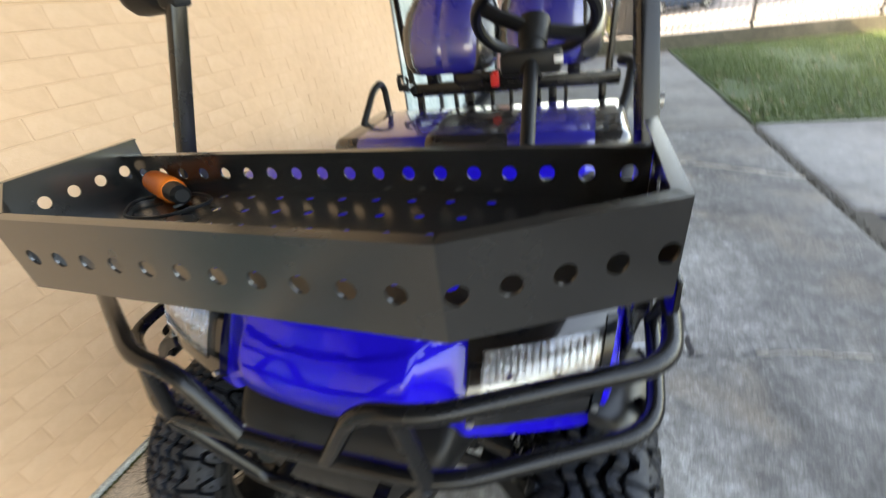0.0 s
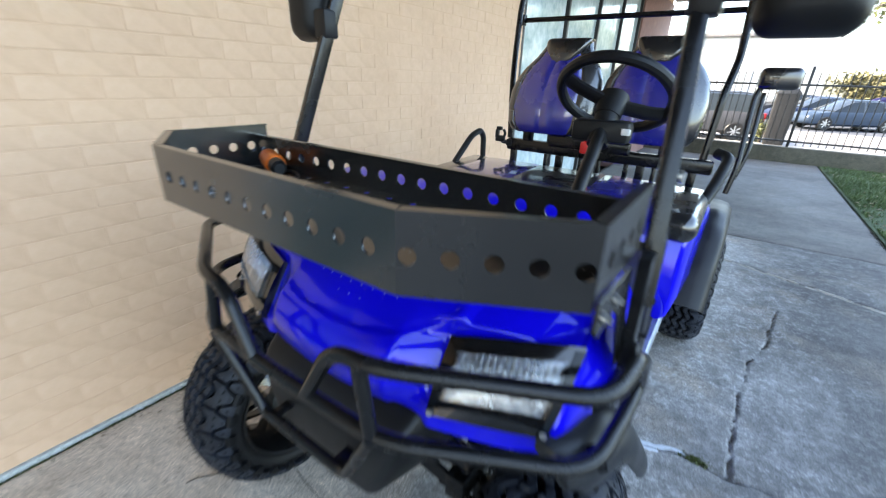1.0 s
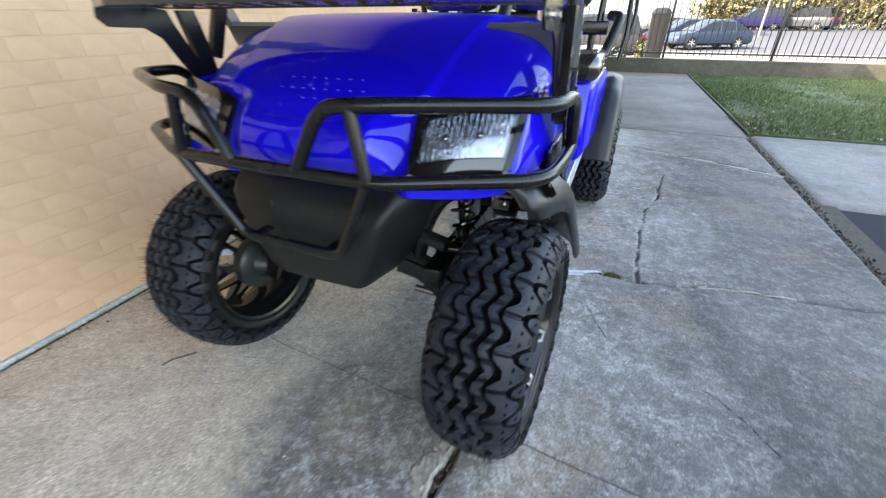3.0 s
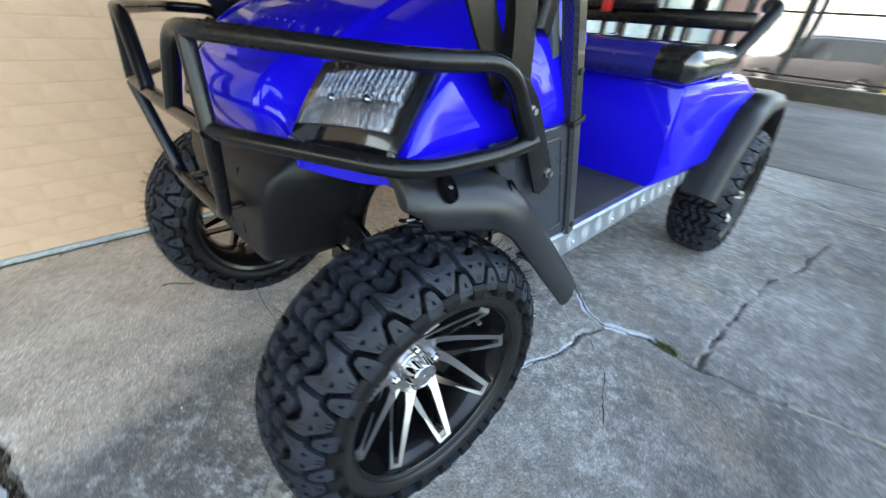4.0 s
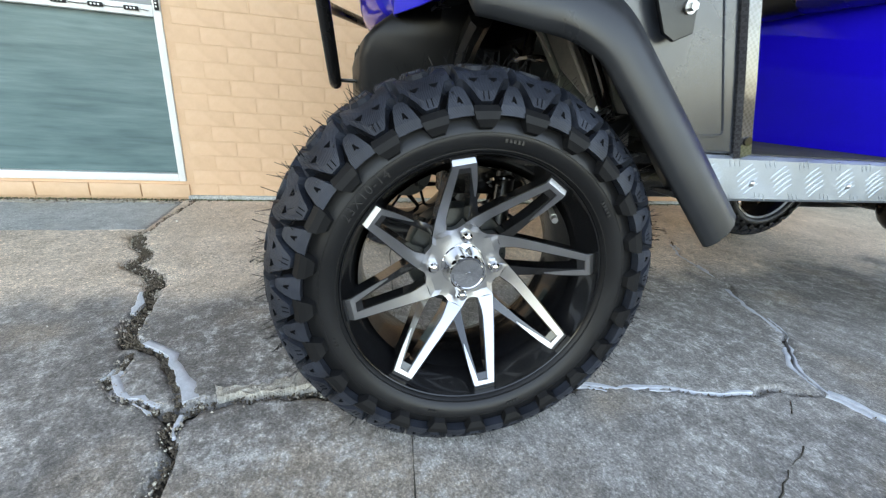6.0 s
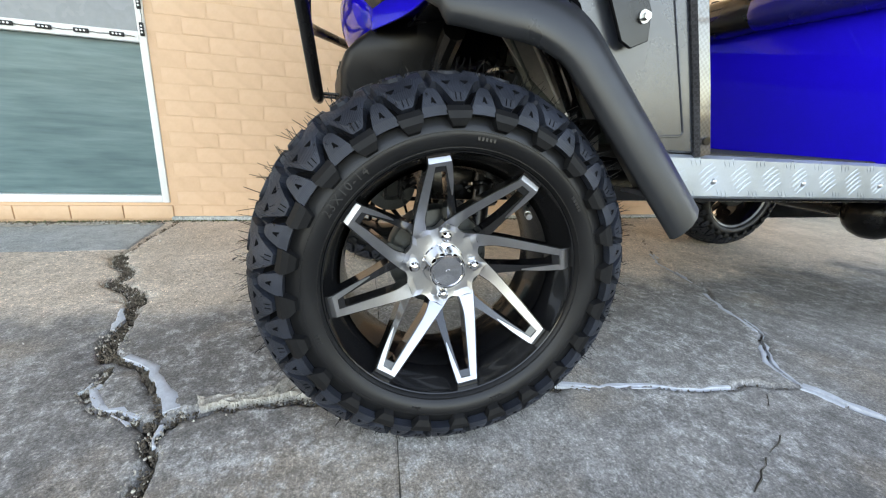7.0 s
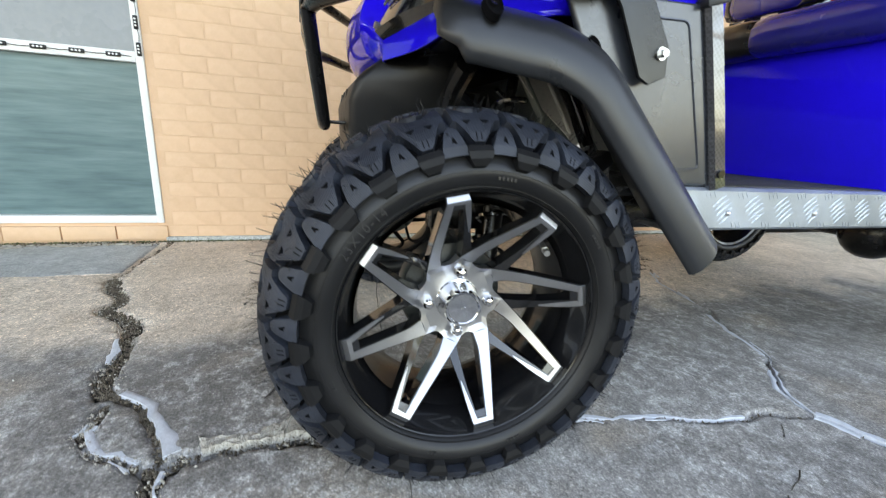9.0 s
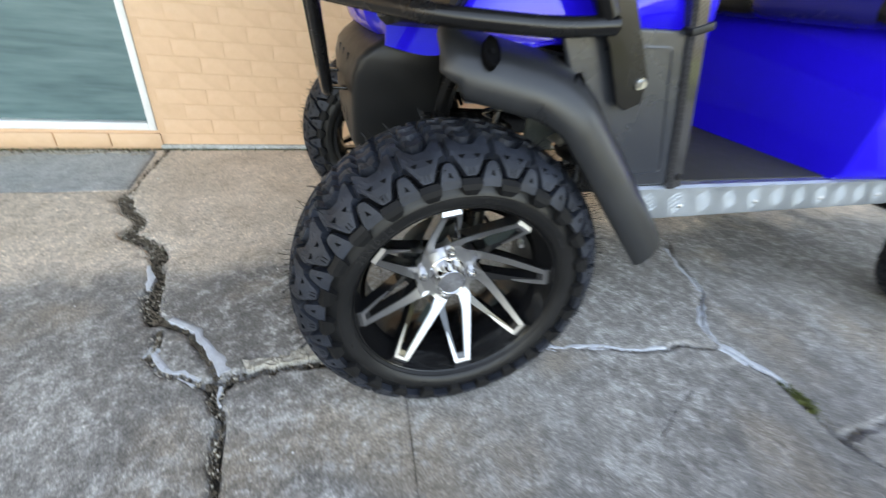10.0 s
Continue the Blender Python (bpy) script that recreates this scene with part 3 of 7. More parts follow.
pebbles("crack_rubble", 6500, in_crack, (0.0010, 0.0040), M_RUBBLE, pavement, "broken concrete crumbs lying in the cracks")


def ribbon(bm, pts, side, gap, width, seed, breaks=0.05):
    """A hand-laid smear of sealant along one side of a crack, with breaks."""
    r = random.Random(seed)
    run, w, skip = [], width, 0

    def close():
        if len(run) > 2:
            loft(bm, run, closed=True)
        run.clear()
    for i, p in enumerate(pts):
        a, b = pts[max(i - 2, 0)], pts[min(i + 2, len(pts) - 1)]
        dx, dy = b[0] - a[0], b[1] - a[1]
        ln = math.hypot(dx, dy) or 1
        nx, ny = -dy / ln * side, dx / ln * side
        w = max(0.0012, 0.5 * w + 0.5 * width * (r.uniform(-0.4, 2.4) if breaks else r.uniform(0.6, 1.5)))
        if skip > 0:
            skip -= 1
            if skip == 0:
                close()
            continue
        if r.random() < breaks:
            close()
            skip = r.randint(1, 3)
            continue
        h = r.uniform(0.0003, 0.0010)
        g = gap * r.uniform(0.5, 1.1)
        lift = float(slab_rise(p[0] + nx * g, p[1] + ny * g))
        run.append([(p[0] + nx * u, p[1] + ny * u, z + lift) for u, z in ((g, -0.008), (g + 0.001, h * 0.9), (g + w * 0.4, h * 1.1), (g + w * 0.8, h), (g + w, -0.004))])
    close()


for k, (src, a, b, wdt, gap, sides) in enumerate([(3, 0.15, 1.0, 0.026, 0.6, (1,)), (5, 0.0, 1.0, 0.0095, 0.8, (1, -1)), (7, 0.45, 1.0, 0.011, 0.8, (1, -1)), (8, 0.0, 0.17, 0.016, 0.6, (1, -1)), (8, 0.42, 0.70, 0.006, 0.6, (1, -1)), (2, 0.25, 0.95, 0.011, 0.8, (-1, 1)), (1, 0.70, 0.86, 0.014, 0.8, (-1,)),
                                                  (1, 0.86, 1.0, 0.010, 0.7, (1,)), (6, 0.0, 0.10, 0.011, 0.7, (1,)), (10, 0.40, 1.0, 0.011, 0.5, (1, -1))]):
    j = JAG[src]
    seg = j[int(a * (len(j) - 1)):int(b * (len(j) - 1)) + 1]
    for sd in sides:
        bm = bmesh.new()
        ribbon(bm, seg, sd, CRACKS[src][1] * gap, wdt, 30 + k * 2 + sd, 0.0 if src == 3 else 0.11 if src in (5, 7) else 0.06)
        part("sealant_bead", bm, M_LIP if wdt == 0.006 or src == 10 else M_SEAL, pavement, "pale dried sealant smear", smooth=60)

# pale slope of crumbled concrete along the far edge of the wide cracks
for src, a, b, side, wide, seed in ((4, 0.12, 0.97, 1, 0.062, 7),):
    j = JAG[src]
    seg = jagged(j[int(a * (len(j) - 1)):int(b * (len(j) - 1)) + 1], seed, 0.005, 0.0015)
    r = random.Random(seed)
    v, f, w = [], [], wide
    for i, p in enumerate(seg):
        q0, q1 = seg[max(i - 3, 0)], seg[min(i + 3, len(seg) - 1)]
        dx, dy = q1[0] - q0[0], q1[1] - q0[1]
        ln = math.hypot(dx, dy) or 1
        nx, ny = -dy / ln * side, dx / ln * side
        w = 0.8 * w + 0.2 * wide * r.uniform(0.2, 1.8) * min(1.0, 4 * i / len(seg) + 0.2, 4 * (1 - i / len(seg)) + 0.1)
        for c in range(8):
            u = CRACKS[src][1] * 0.5 + w * c / 7
            x, y = p[0] + nx * u + r.uniform(-0.0012, 0.0012), p[1] + ny * u + r.uniform(-0.0012, 0.0012)
            v.append((x, y, float(slab_rise(x, y)) + (-0.010 if c == 0 else -0.003 if c == 7 else r.uniform(0.0, 0.0042))))
    for i in range(len(seg) - 1):
        f += [(8 * i + c, 8 * i + c + 1, 8 * i + c + 9, 8 * i + c + 8) for c in range(7)]
    from_arrays("broken_edge", v, f, M_LIP, pavement, "pale crumbled concrete edge of a crack")

foot_way = jagged([(-1.058, -2.55), (-1.052, -1.7), (-1.06, -1.2), (-1.05, -0.93)], 150, 0.02, 0.010)
for sd in (1, -1):
    bm = bmesh.new()
    ribbon(bm, foot_way, sd, 0.006, 0.018, 160 + sd, 0.10)
    for v in bm.verts:
        v.co.z += 0.001
    part("sealant_bead", bm, M_LIP, pavement, "crumbling sealant along the wall foot", smooth=60)

for k, (way, half, amp) in enumerate(HAIRLINES):
    r = random.Random(90 + k)
    pts = jagged(way, 60 + k, 0.018, amp)
    v, f = [], []
    for i, p in enumerate(pts):
        a, c = pts[max(i - 1, 0)], pts[min(i + 1, len(pts) - 1)]
        dx, dy = c[0] - a[0], c[1] - a[1]
        ln = math.hypot(dx, dy) or 1
        w = half * r.uniform(0.35, 1.3)
        for e in (-1, 0, 1):
            z = float(slab_rise(p[0], p[1]))
            v.append((p[0] - dy / ln * w * e, p[1] + dx / ln * w * e, z + (0.0006 if e else 0.0022)))
    for i in range(len(pts) - 1):
        if amp > 0.001 and r.random() < 0.45:
            continue
        f += [(3 * i, 3 * i + 1, 3 * i + 4, 3 * i + 3), (3 * i + 1, 3 * i + 2, 3 * i + 5, 3 * i + 4)]
    from_arrays("hairline_crack", v, f, M_SOIL, pavement, "thin dirt-filled crack")

# moss in the crack, and grit and moss along the foot of the wall
def tufts(name, count, place, size, material, label):
    r = random.Random(41)
    v, f = [], []
    for _ in range(count):
        p, s = place(r), r.uniform(*size)
        a, o = r.uniform(0, 6.28), len(v)
        c, d = math.cos(a) * s * 0.35, math.sin(a) * s * 0.35
        v += [(p[0] - c, p[1] - d, p[2]), (p[0] + c, p[1] + d, p[2]), (p[0] + r.uniform(-s, s) * 0.6, p[1] + r.uniform(-s, s) * 0.6, p[2] + s)]
        f.append((o, o + 1, o + 2))
    return tagged(from_arrays(name, v, f, material, None, label), label, "moss", kind="stuff")


tufts("crack_moss", 520, lambda r: (0.735 + r.gauss(0, 0.022), 0.883 + r.gauss(0, 0.009), -0.004), (0.005, 0.013), M_MOSS, "green moss growing in the crack")


def wall_foot(r):
    y = r.uniform(-2.4, 2.8)
    thick = 0.35 + 0.65 * max(0.0, math.sin(y * 5.1) * math.sin(y * 2.3 + 1))
    return (-1.088 + abs(r.gauss(0, 0.012 * thick)), y, -0.003)


tufts("wall_moss", 5200, wall_foot, (0.003, 0.010), M_MOSS, "thin moss and weeds along the foot of the wall")
pebbles("wall_grit", 700, lambda r: (-1.082 + abs(r.gauss(0, 0.022)), r.choice([r.uniform(-2.2, -0.85), r.uniform(-1.1, 2.6)]), 0.0), (0.0015, 0.006), M_RUBBLE, None, "grit and crumbs along the foot of the wall")
pebbles("slab_chips", 90, lambda r: (r.uniform(-0.9, 1.6), r.uniform(-1.2, 2.2), 0.001), (0.0014, 0.0042), M_CHIP, None, "small pale stone chips scattered on the slab")
twig_bm = bmesh.new()
tube(twig_bm, [(-0.615, -0.255, 0.004), (-0.60, -0.225, 0.010), (-0.575, -0.195, 0.009), (-0.56, -0.165, 0.004)], 0.0028, segs=6)
tagged(part("fallen_twig", twig_bm, M_BARK), "thin dark twig lying on the concrete", "twig")
foot_bm = bmesh.new()
box(foot_bm, (-1.102, 1.0, 0.004), (0.022, 3.78, 0.030), 0.004)
tagged(part("wall_footing", foot_bm, M_CONC_B), "low pale concrete footing along the brick wall", "footing", kind="structure")

# the strip of soil and rubble along the slab edges
pebbles("edge_gravel", 1500, lambda r: (r.choice([1.865, 1.865, -1.098]) + r.gauss(0, 0.015), r.uniform(-1.6, 5.0), -0.02 + r.uniform(0, 0.014)), (0.003, 0.010), M_SOIL, None, "dirt and grit lying along the slab edges")

strip_bm = bmesh.new()
box(strip_bm, (1.87, 3.0, -0.06), (0.09, 6.0, 0.07))
tagged(part("edge_soil", strip_bm, M_SOIL, smooth=0), "dark damp soil joint between slab and driveway", "soil", kind="structure")

# ---- grass ----
turf_bm = bmesh.new()
box(turf_bm, (10.9, 6.85, -0.085), (18.0, 5.42, 0.16))
turf = tagged(part("turf", turf_bm, M_TURF, smooth=0), "soil under the thin lawn beside the slab", "ground", kind="structure")


def blades():
    r = np.random.default_rng(21)
    n = 95000
    x = 1.93 + r.random(n) ** 1.5 * 9.0
    y = 4.15 + r.random(n) * 5.35
    thin = value_noise(x, y, 1.1, 31) * 0.6 + value_noise(x, y, 3.5, 32) * 0.4
    bare = np.clip(1.2 - (x - 1.9) * 2.2, 0, 1) * 0.25
    keep = r.random(n) < np.clip((thin - 0.12 - bare) * 3.6, 0.12, 1)
    x, y, thin = x[keep], y[keep], thin[keep]
    n = len(x)
    h = 0.018 + 0.045 * r.random(n) * (0.4 + thin)
    a = r.random(n) * 6.283
    w = 0.003 + 0.003 * r.random(n)
    lean = r.normal(0, 0.025, (n, 2))
    dx, dy = np.cos(a) * w, np.sin(a) * w
    z0 = np.full(n, -0.008)
    v = np.stack([np.stack([x - dx, y - dy, z0], -1), np.stack([x + dx, y + dy, z0], -1), np.stack([x + lean[:, 0], y + lean[:, 1], z0 + h], -1)], 1).reshape(-1, 3)
    f = np.arange(n * 3).reshape(-1, 3)
    return v.tolist(), f.tolist()


gv, gf = blades()
tagged(from_arrays("grass", gv, gf, M_GRASS), "short thin green lawn with worn bare patches", "grass", kind="stuff")


def litter():
    r = np.random.default_rng(5)
    n = 500
    x, y = 1.95 + r.random(n) ** 2 * 5, 4.2 + r.random(n) ** 1.4 * 4.8
    v, f = [], []
    for i in range(n):
        a, s = r.random() * 6.3, 0.010 + r.random() * 0.022
        c, d = math.cos(a) * s, math.sin(a) * s
        z = 0.004 + r.random() * 0.02
        o = len(v)
        v += [(x[i] - c, y[i] - d, z), (x[i] - d * 0.5, y[i] + c * 0.5, z + 0.012), (x[i] + c, y[i] + d, z), (x[i] + d * 0.5, y[i] - c * 0.5, z + 0.004)]
        f += [(o, o + 1, o + 2, o + 3)]
    return v, f


lv, lf = litter()
tagged(from_arrays("fallen_leaves", lv, lf, M_DRYLEAF), "dry brown leaves scattered on the lawn", "leaves", kind="stuff")

# ---- kerb wall and fence ----
kerb_bm = bmesh.new()
box(kerb_bm, (9.0, 9.66, -0.19), (32.0, 0.20, 0.92), 0.015)
tagged(part("fence_kerb", kerb_bm, M_KERB), "low brownish concrete kerb wall under the fence", "kerb", kind="structure")

fence = root("fence", pose(0, 9.70, 0.27), "black wrought-iron picket fence on a low kerb wall", "fence")
post_bm = bmesh.new()
box(post_bm, (0, 0, 0.70), (0.045, 0.045, 1.40), 0.004)
first_post = part("post", post_bm, M_FENCE, fence, matrix=pose(-6.32, 0, 0))
for i in range(1, 12):
    p = new("post", first_post.data)
    p.parent, p.matrix_basis = fence, pose(-6.32 + 1.92 * i, 0, 0)
for z in (0.10, 1.09):
    rb = bmesh.new()
    box(rb, (4.2, 0, z), (21.1, 0.028, 0.034), 0.003)
    part("rail", rb, M_FENCE, fence)
pk = bmesh.new()
cyl(pk, (0, 0, 0.03), (0, 0, 1.28), 0.0085, 6)
cyl(pk, (0, 0, 1.28), (0, 0, 1.34), 0.0085, 6, 0.001)
first_picket = part("picket", pk, M_FENCE, fence, matrix=pose(-6.22, 0, 0))
for i in range(1, 190):
    q = new("picket", first_picket.data)
    q.parent, q.matrix_basis = fence, pose(-6.22 + 0.11 * i, 0, 0)

# ---- lot behind the fence ----
lot_bm = bmesh.new()
box(lot_bm, (15.0, 18.3, -0.66), (60.0, 17.1, 0.16))
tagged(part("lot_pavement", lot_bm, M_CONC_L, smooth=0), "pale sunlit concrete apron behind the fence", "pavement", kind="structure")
road_v, road_f = [], []
for k, (y, z) in enumerate(((26.85, -0.58), (34.0, -0.42), (42.0, -0.16), (48.0, 0.0), (66.0, 0.05))):
    road_v += [(-35, y, z), (75, y, z), (75, y, z - 0.5), (-35, y, z - 0.5)]
    if k:
        o = 4 * k
        road_f += [(o - 4, o - 3, o + 1, o), (o - 3, o - 2, o + 2, o + 1), (o - 2, o - 1, o + 3, o + 2), (o - 1, o - 4, o, o + 3)]
road_f += [(3, 2, 1, 0), (16, 17, 18, 19)]
tagged(from_arrays("lot_road", road_v, road_f, M_ASPH_L), "blue-grey worn asphalt of the parking lot", "road", kind="structure")

# ---- building: brick wall core, window, shop front ----
WIN_Y0, WIN_Y1, WIN_Z0, WIN_Z1 = -2.40, -0.890, 0.085, 2.10
SHOP_Y0, SHOP_Y1 = 2.92, 7.0
WALL_TOP = 3.4
core_bm = bmesh.new()
CORE = WALL_X - 0.0013
for y0, y1, z0, z1 in ((-9.0, WIN_Y0, -0.1, WALL_TOP), (WIN_Y0, WIN_Y1, -0.1, WIN_Z0), (WIN_Y0, WIN_Y1, WIN_Z1, WALL_TOP), (WIN_Y1, SHOP_Y0, -0.1, WALL_TOP)):
    box(core_bm, (CORE - 0.1, (y0 + y1) / 2, (z0 + z1) / 2), (0.2, y1 - y0, z1 - z0))
wall = tagged(part("wall_west", core_bm, M_MORTAR, smooth=0), "painted peach brick wall with thin flush joints", "wall", kind="structure")
head_bm = bmesh.new()
box(head_bm, (CORE - 0.1, (SHOP_Y0 + 9.4) / 2, 3.05), (0.2, 9.4 - SHOP_Y0, 0.7))
tagged(part("wall_head", head_bm, M_MORTAR, smooth=0), "painted band over the shop front glass", "wall", kind="structure")
col_bm = bmesh.new()
box(col_bm, (CORE - 0.1, (SHOP_Y1 + 9.4) / 2, 1.3), (0.26, 9.4 - SHOP_Y1, 2.8), 0.01)
tagged(part("wall_column", col_bm, M_REDBRICK), "red-brown brick column ending the shop front", "column", kind="structure")
back_bm = bmesh.new()
box(back_bm, (-6.0, 0.2, 1.65), (0.2, 18.4, 3.5))
box(back_bm, (-3.6, -8.9, 1.65), (4.8, 0.2, 3.5))
box(back_bm, (-3.6, 9.3, 1.65), (4.8, 0.2, 3.5))
tagged(part("wall_back", back_bm, M_MORTAR, smooth=0), "plain rear walls of the building", "wall", kind="structure")
roof_bm = bmesh.new()
box(roof_bm, (-3.4, 0.2, 3.46), (5.4, 18.8, 0.14))
tagged(part("roof", roof_bm, M_MORTAR, smooth=0), "flat roof of the brick building", "roof", kind="structure")

# unseen overhang, added only to keep sky light off the cart and slab
shade_roof_bm = bmesh.new()
box(shade_roof_bm, (0.17, 0.2, 2.86), (2.52, 18.8, 0.16), 0.01)
tagged(part("eaves", shade_roof_bm, M_SHADE_ROOF), "unseen flat overhang of dark boards added to shade the walkway", "eaves", kind="structure")

window = root("window_1", pose(WALL_X, WIN_Y1, WIN_Z0), "white-framed window with streaked teal film and frosted upper pane", "window", kind="structure")
WL = WIN_Y0 - WIN_Y1


def frame_bar(name, y0, y1, z0, z1, d=0.05, x=-0.018, mat=None):
    b = bmesh.new()
    box(b, (x, (y0 + y1) / 2, (z0 + z1) / 2), (d, y1 - y0, z1 - z0), 0.003)
    return part(name, b, mat or M_WHITE, window)


frame_bar("frame_side", -0.030, -0.001, 0.0, 2.0)
frame_bar("frame_side", WL + 0.001, WL + 0.03, 0.0, 2.0)
frame_bar("frame_sill", WL + 0.03, -0.030, 0.0, 0.034)
frame_bar("frame_head", WL + 0.03, -0.030, 1.97, 2.0)
frame_bar("mid_rail", WL + 0.03, -0.030, 0.683, 0.725)
pane_bm = bmesh.new()
box(pane_bm, (-0.028, WL / 2, 0.359), (0.008, -WL - 0.06, 0.648))
part("lower_pane", pane_bm, M_FILM, window, "teal film streaked sideways", smooth=0)
pane_bm = bmesh.new()
box(pane_bm, (-0.028, WL / 2, 1.347), (0.008, -WL - 0.06, 1.244))
part("upper_pane", pane_bm, M_FROST, window, "pale frosted pane", smooth=0)
sill_bm = bmesh.new()
for k in range(9):
    box(sill_bm, (-0.03, -0.09 - k * 0.203, -0.045), (0.085, 0.199, 0.062), 0.003)
part("brick_sill", sill_bm, M_BRICK, window, "painted brick sill course")


def led_module(y, z, upright):
    b = bmesh.new()
    s = (0.008, 0.0165, 0.052) if upright else (0.008, 0.052, 0.0165)
    box(b, (0.012, y, z), s, 0.003)
    m = part("light_module", b, M_PLASTIC, window, "small black light module")
    c = bmesh.new()
    for k in (-1, 0, 1):
        o = (0, 0, k * 0.0125) if upright else (0, k * 0.0125, 0)
        cyl(c, (0.0155, y + o[1], z + o[2]), (0.0178, y + o[1], z + o[2]), 0.0038, 8)
    part("light_dot", c, M_WHITE, m)


for k in range(11):
    led_module(-0.104 - 0.123 * k, 0.706, False)
for k in range(11):
    led_module(-0.012, 0.733 + 0.101 * k, True)
wire_bm = bmesh.new()
tube(wire_bm, [(0.011, -0.0425 - 0.0615 * k, 0.703 + (0.004 if k % 2 else 0)) for k in range(22)], 0.0013, segs=5)
tube(wire_bm, [(0.011, -0.012 + (0.006 if k % 2 else 0), 0.733 + 0.0505 * k) for k in range(21)], 0.0013, segs=5)
part("wire", wire_bm, M_PLASTIC, window, "thin black wire looping between the modules")

shop = root("window_2", pose(WALL_X - 0.03, SHOP_Y0, 0.1), "tall shop front glass with dark frames and cloudy film", "window", kind="structure")
n_bays = 4
bay = (SHOP_Y1 - SHOP_Y0) / n_bays
for k in range(n_bays + 1):
    b = bmesh.new()
    box(b, (0.0, min(max(k * bay, 0.02), n_bays * bay - 0.02), 1.3), (0.06, 0.045, 2.6), 0.004)
    part("mullion", b, M_FENCE, shop)
for z in (0.03, 2.58):
    b = bmesh.new()
    box(b, (0.0, n_bays * bay / 2, z), (0.055, n_bays * bay - 0.05, 0.05), 0.004)
    part("frame_rail", b, M_FENCE, shop)
for k in range(n_bays):
    b = bmesh.new()
    box(b, (-0.01, (k + 0.5) * bay, 1.3), (0.008, bay - 0.05, 2.49))
    part("pane", b, M_SHOPGLASS, shop, smooth=0)

# ---- golf cart ----
cart = root("golf_cart", pose(0, 0, 0), "glossy blue lifted golf cart with black brush guard and basket", "golf cart")
TYRE_R = 0.291


def turned(bm, k, n, build):
    """Adds build(bm) turned by k of n steps about the wheel's axle."""
    old = set(bm.verts)
    build(bm)
    vs = [v for v in bm.verts if v not in old]
    bmesh.ops.rotate(bm, cent=(0, 0, 0), matrix=Matrix.Rotation(-2 * math.pi * k / n, 3, 'X'), verts=vs)


def dish(r):
    """Face plane of the spokes: a steep cone from the rim down to the flat hub."""
    return 0.0852 - 0.72 * max(0.0, 0.176 - max(r, 0.060))


def strip(bm, left, right, lift, depth, n=8):
    """A bar lying on the dish between two edges given as (across, out), closed all round."""
    rows = []
    for k in range(n + 1):
        t = k / n
        row = []
        for e in (left, right):
            m = len(e) - 1
            i = min(int(t * m), m - 1)
            f = t * m - i
            u, r = e[i][0] + (e[i + 1][0] - e[i][0]) * f, e[i][1] + (e[i + 1][1] - e[i][1]) * f
            x = dish(math.hypot(u, r)) + lift
            row += [bm.verts.new((x, u, r)), bm.verts.new((x - depth, u, r))]
        rows.append(row)
    for a, b in zip(rows, rows[1:]):
        bm.faces.new((a[0], a[2], b[2], b[0]))
        bm.faces.new((a[1], b[1], b[3], a[3]))
        bm.faces.new((a[0], b[0], b[1], a[1]))
        bm.faces.new((a[2], a[3], b[3], b[2]))
    for r in (rows[0], rows[-1]):
        bm.faces.new((r[0], r[1], r[3], r[2]))


TREADS = 24
# the tread's outer surface from the middle of the tyre to the shoulder, as (across, radius)
SECTION = [(0.0, 0.2965), (0.030, 0.2950), (0.055, 0.2910), (0.074, 0.2842), (0.088, 0.2750), (0.100, 0.2620), (0.108, 0.2490), (0.112, 0.2360), (0.1115, 0.2200)]


def tread_at(p, low=0.0):
    """Across and radius at the arc distance p from the tyre's middle, set in by low."""
    s, q = (1 if p >= 0 else -1), abs(p)
    for (x0, r0), (x1, r1) in zip(SECTION, SECTION[1:]):
        d = math.hypot(x1 - x0, r1 - r0)
        if q <= d or (x1, r1) == SECTION[-1]:
            f = q / d
            x, r = x0 + (x1 - x0) * f, r0 + (r1 - r0) * f
            return s * (x - low * (r0 - r1) / d), r - low * (x1 - x0) / d
        q -= d


def on_tyre(p, share, low=0.0):
    x, r = tread_at(p, low)
    a = share * 2 * math.pi / TREADS
    return (x, r * math.sin(a), r * math.cos(a))


def tread_piece(verts, faces, rows, low=0.015, spread=0.04):
    """A block from rows of (arc, share from, share to), with sloping walls down to the groove."""
    o, n = len(verts), len(rows)
    for p, a, b in rows:
        verts += [on_tyre(p, a), on_tyre(p, (a + b) / 2, -0.0005), on_tyre(p, b)]
    for i in range(n - 1):
        for j in (0, 1):
            q = o + 3 * i + j
            faces.append((q, q + 1, q + 4, q + 3))
    ring = [3 * i for i in range(n)] + [3 * n - 2] + [3 * i + 2 for i in range(n - 1, -1, -1)] + [1]
    base = len(verts)
    for q in ring:
        p, a, b = rows[q // 3]
        share = (a, (a + b) / 2, b)[q % 3] + (-spread, 0, spread)[q % 3]
        p2 = p + (0.0015 if q // 3 == n - 1 else -0.0015 if q // 3 == 0 else 0) * (1 if p > 0 else -1)
        verts.append(on_tyre(p2, share, low))
    m = len(ring)
    for i in range(m):
        k = (i + 1) % m
        faces.append((o + ring[i], o + ring[k], base + k, base + i))


def wave(s):
    """Outer edge of the wavy rib over one tread step."""
    t = abs((s + 0.5) % 1.0 - 0.5)
    if t < 0.15:
        return 0.0870 + 0.003 * (t / 0.15) ** 2
    return 0.0900 + 0.0325 * min(1.0, (t - 0.15) / 0.23)


def zig(s):
    """A zigzag from -1 to 1 over one tread step."""
    s = s % 1.0
    return 4 * s - 1 if s < 0.5 else 3 - 4 * s


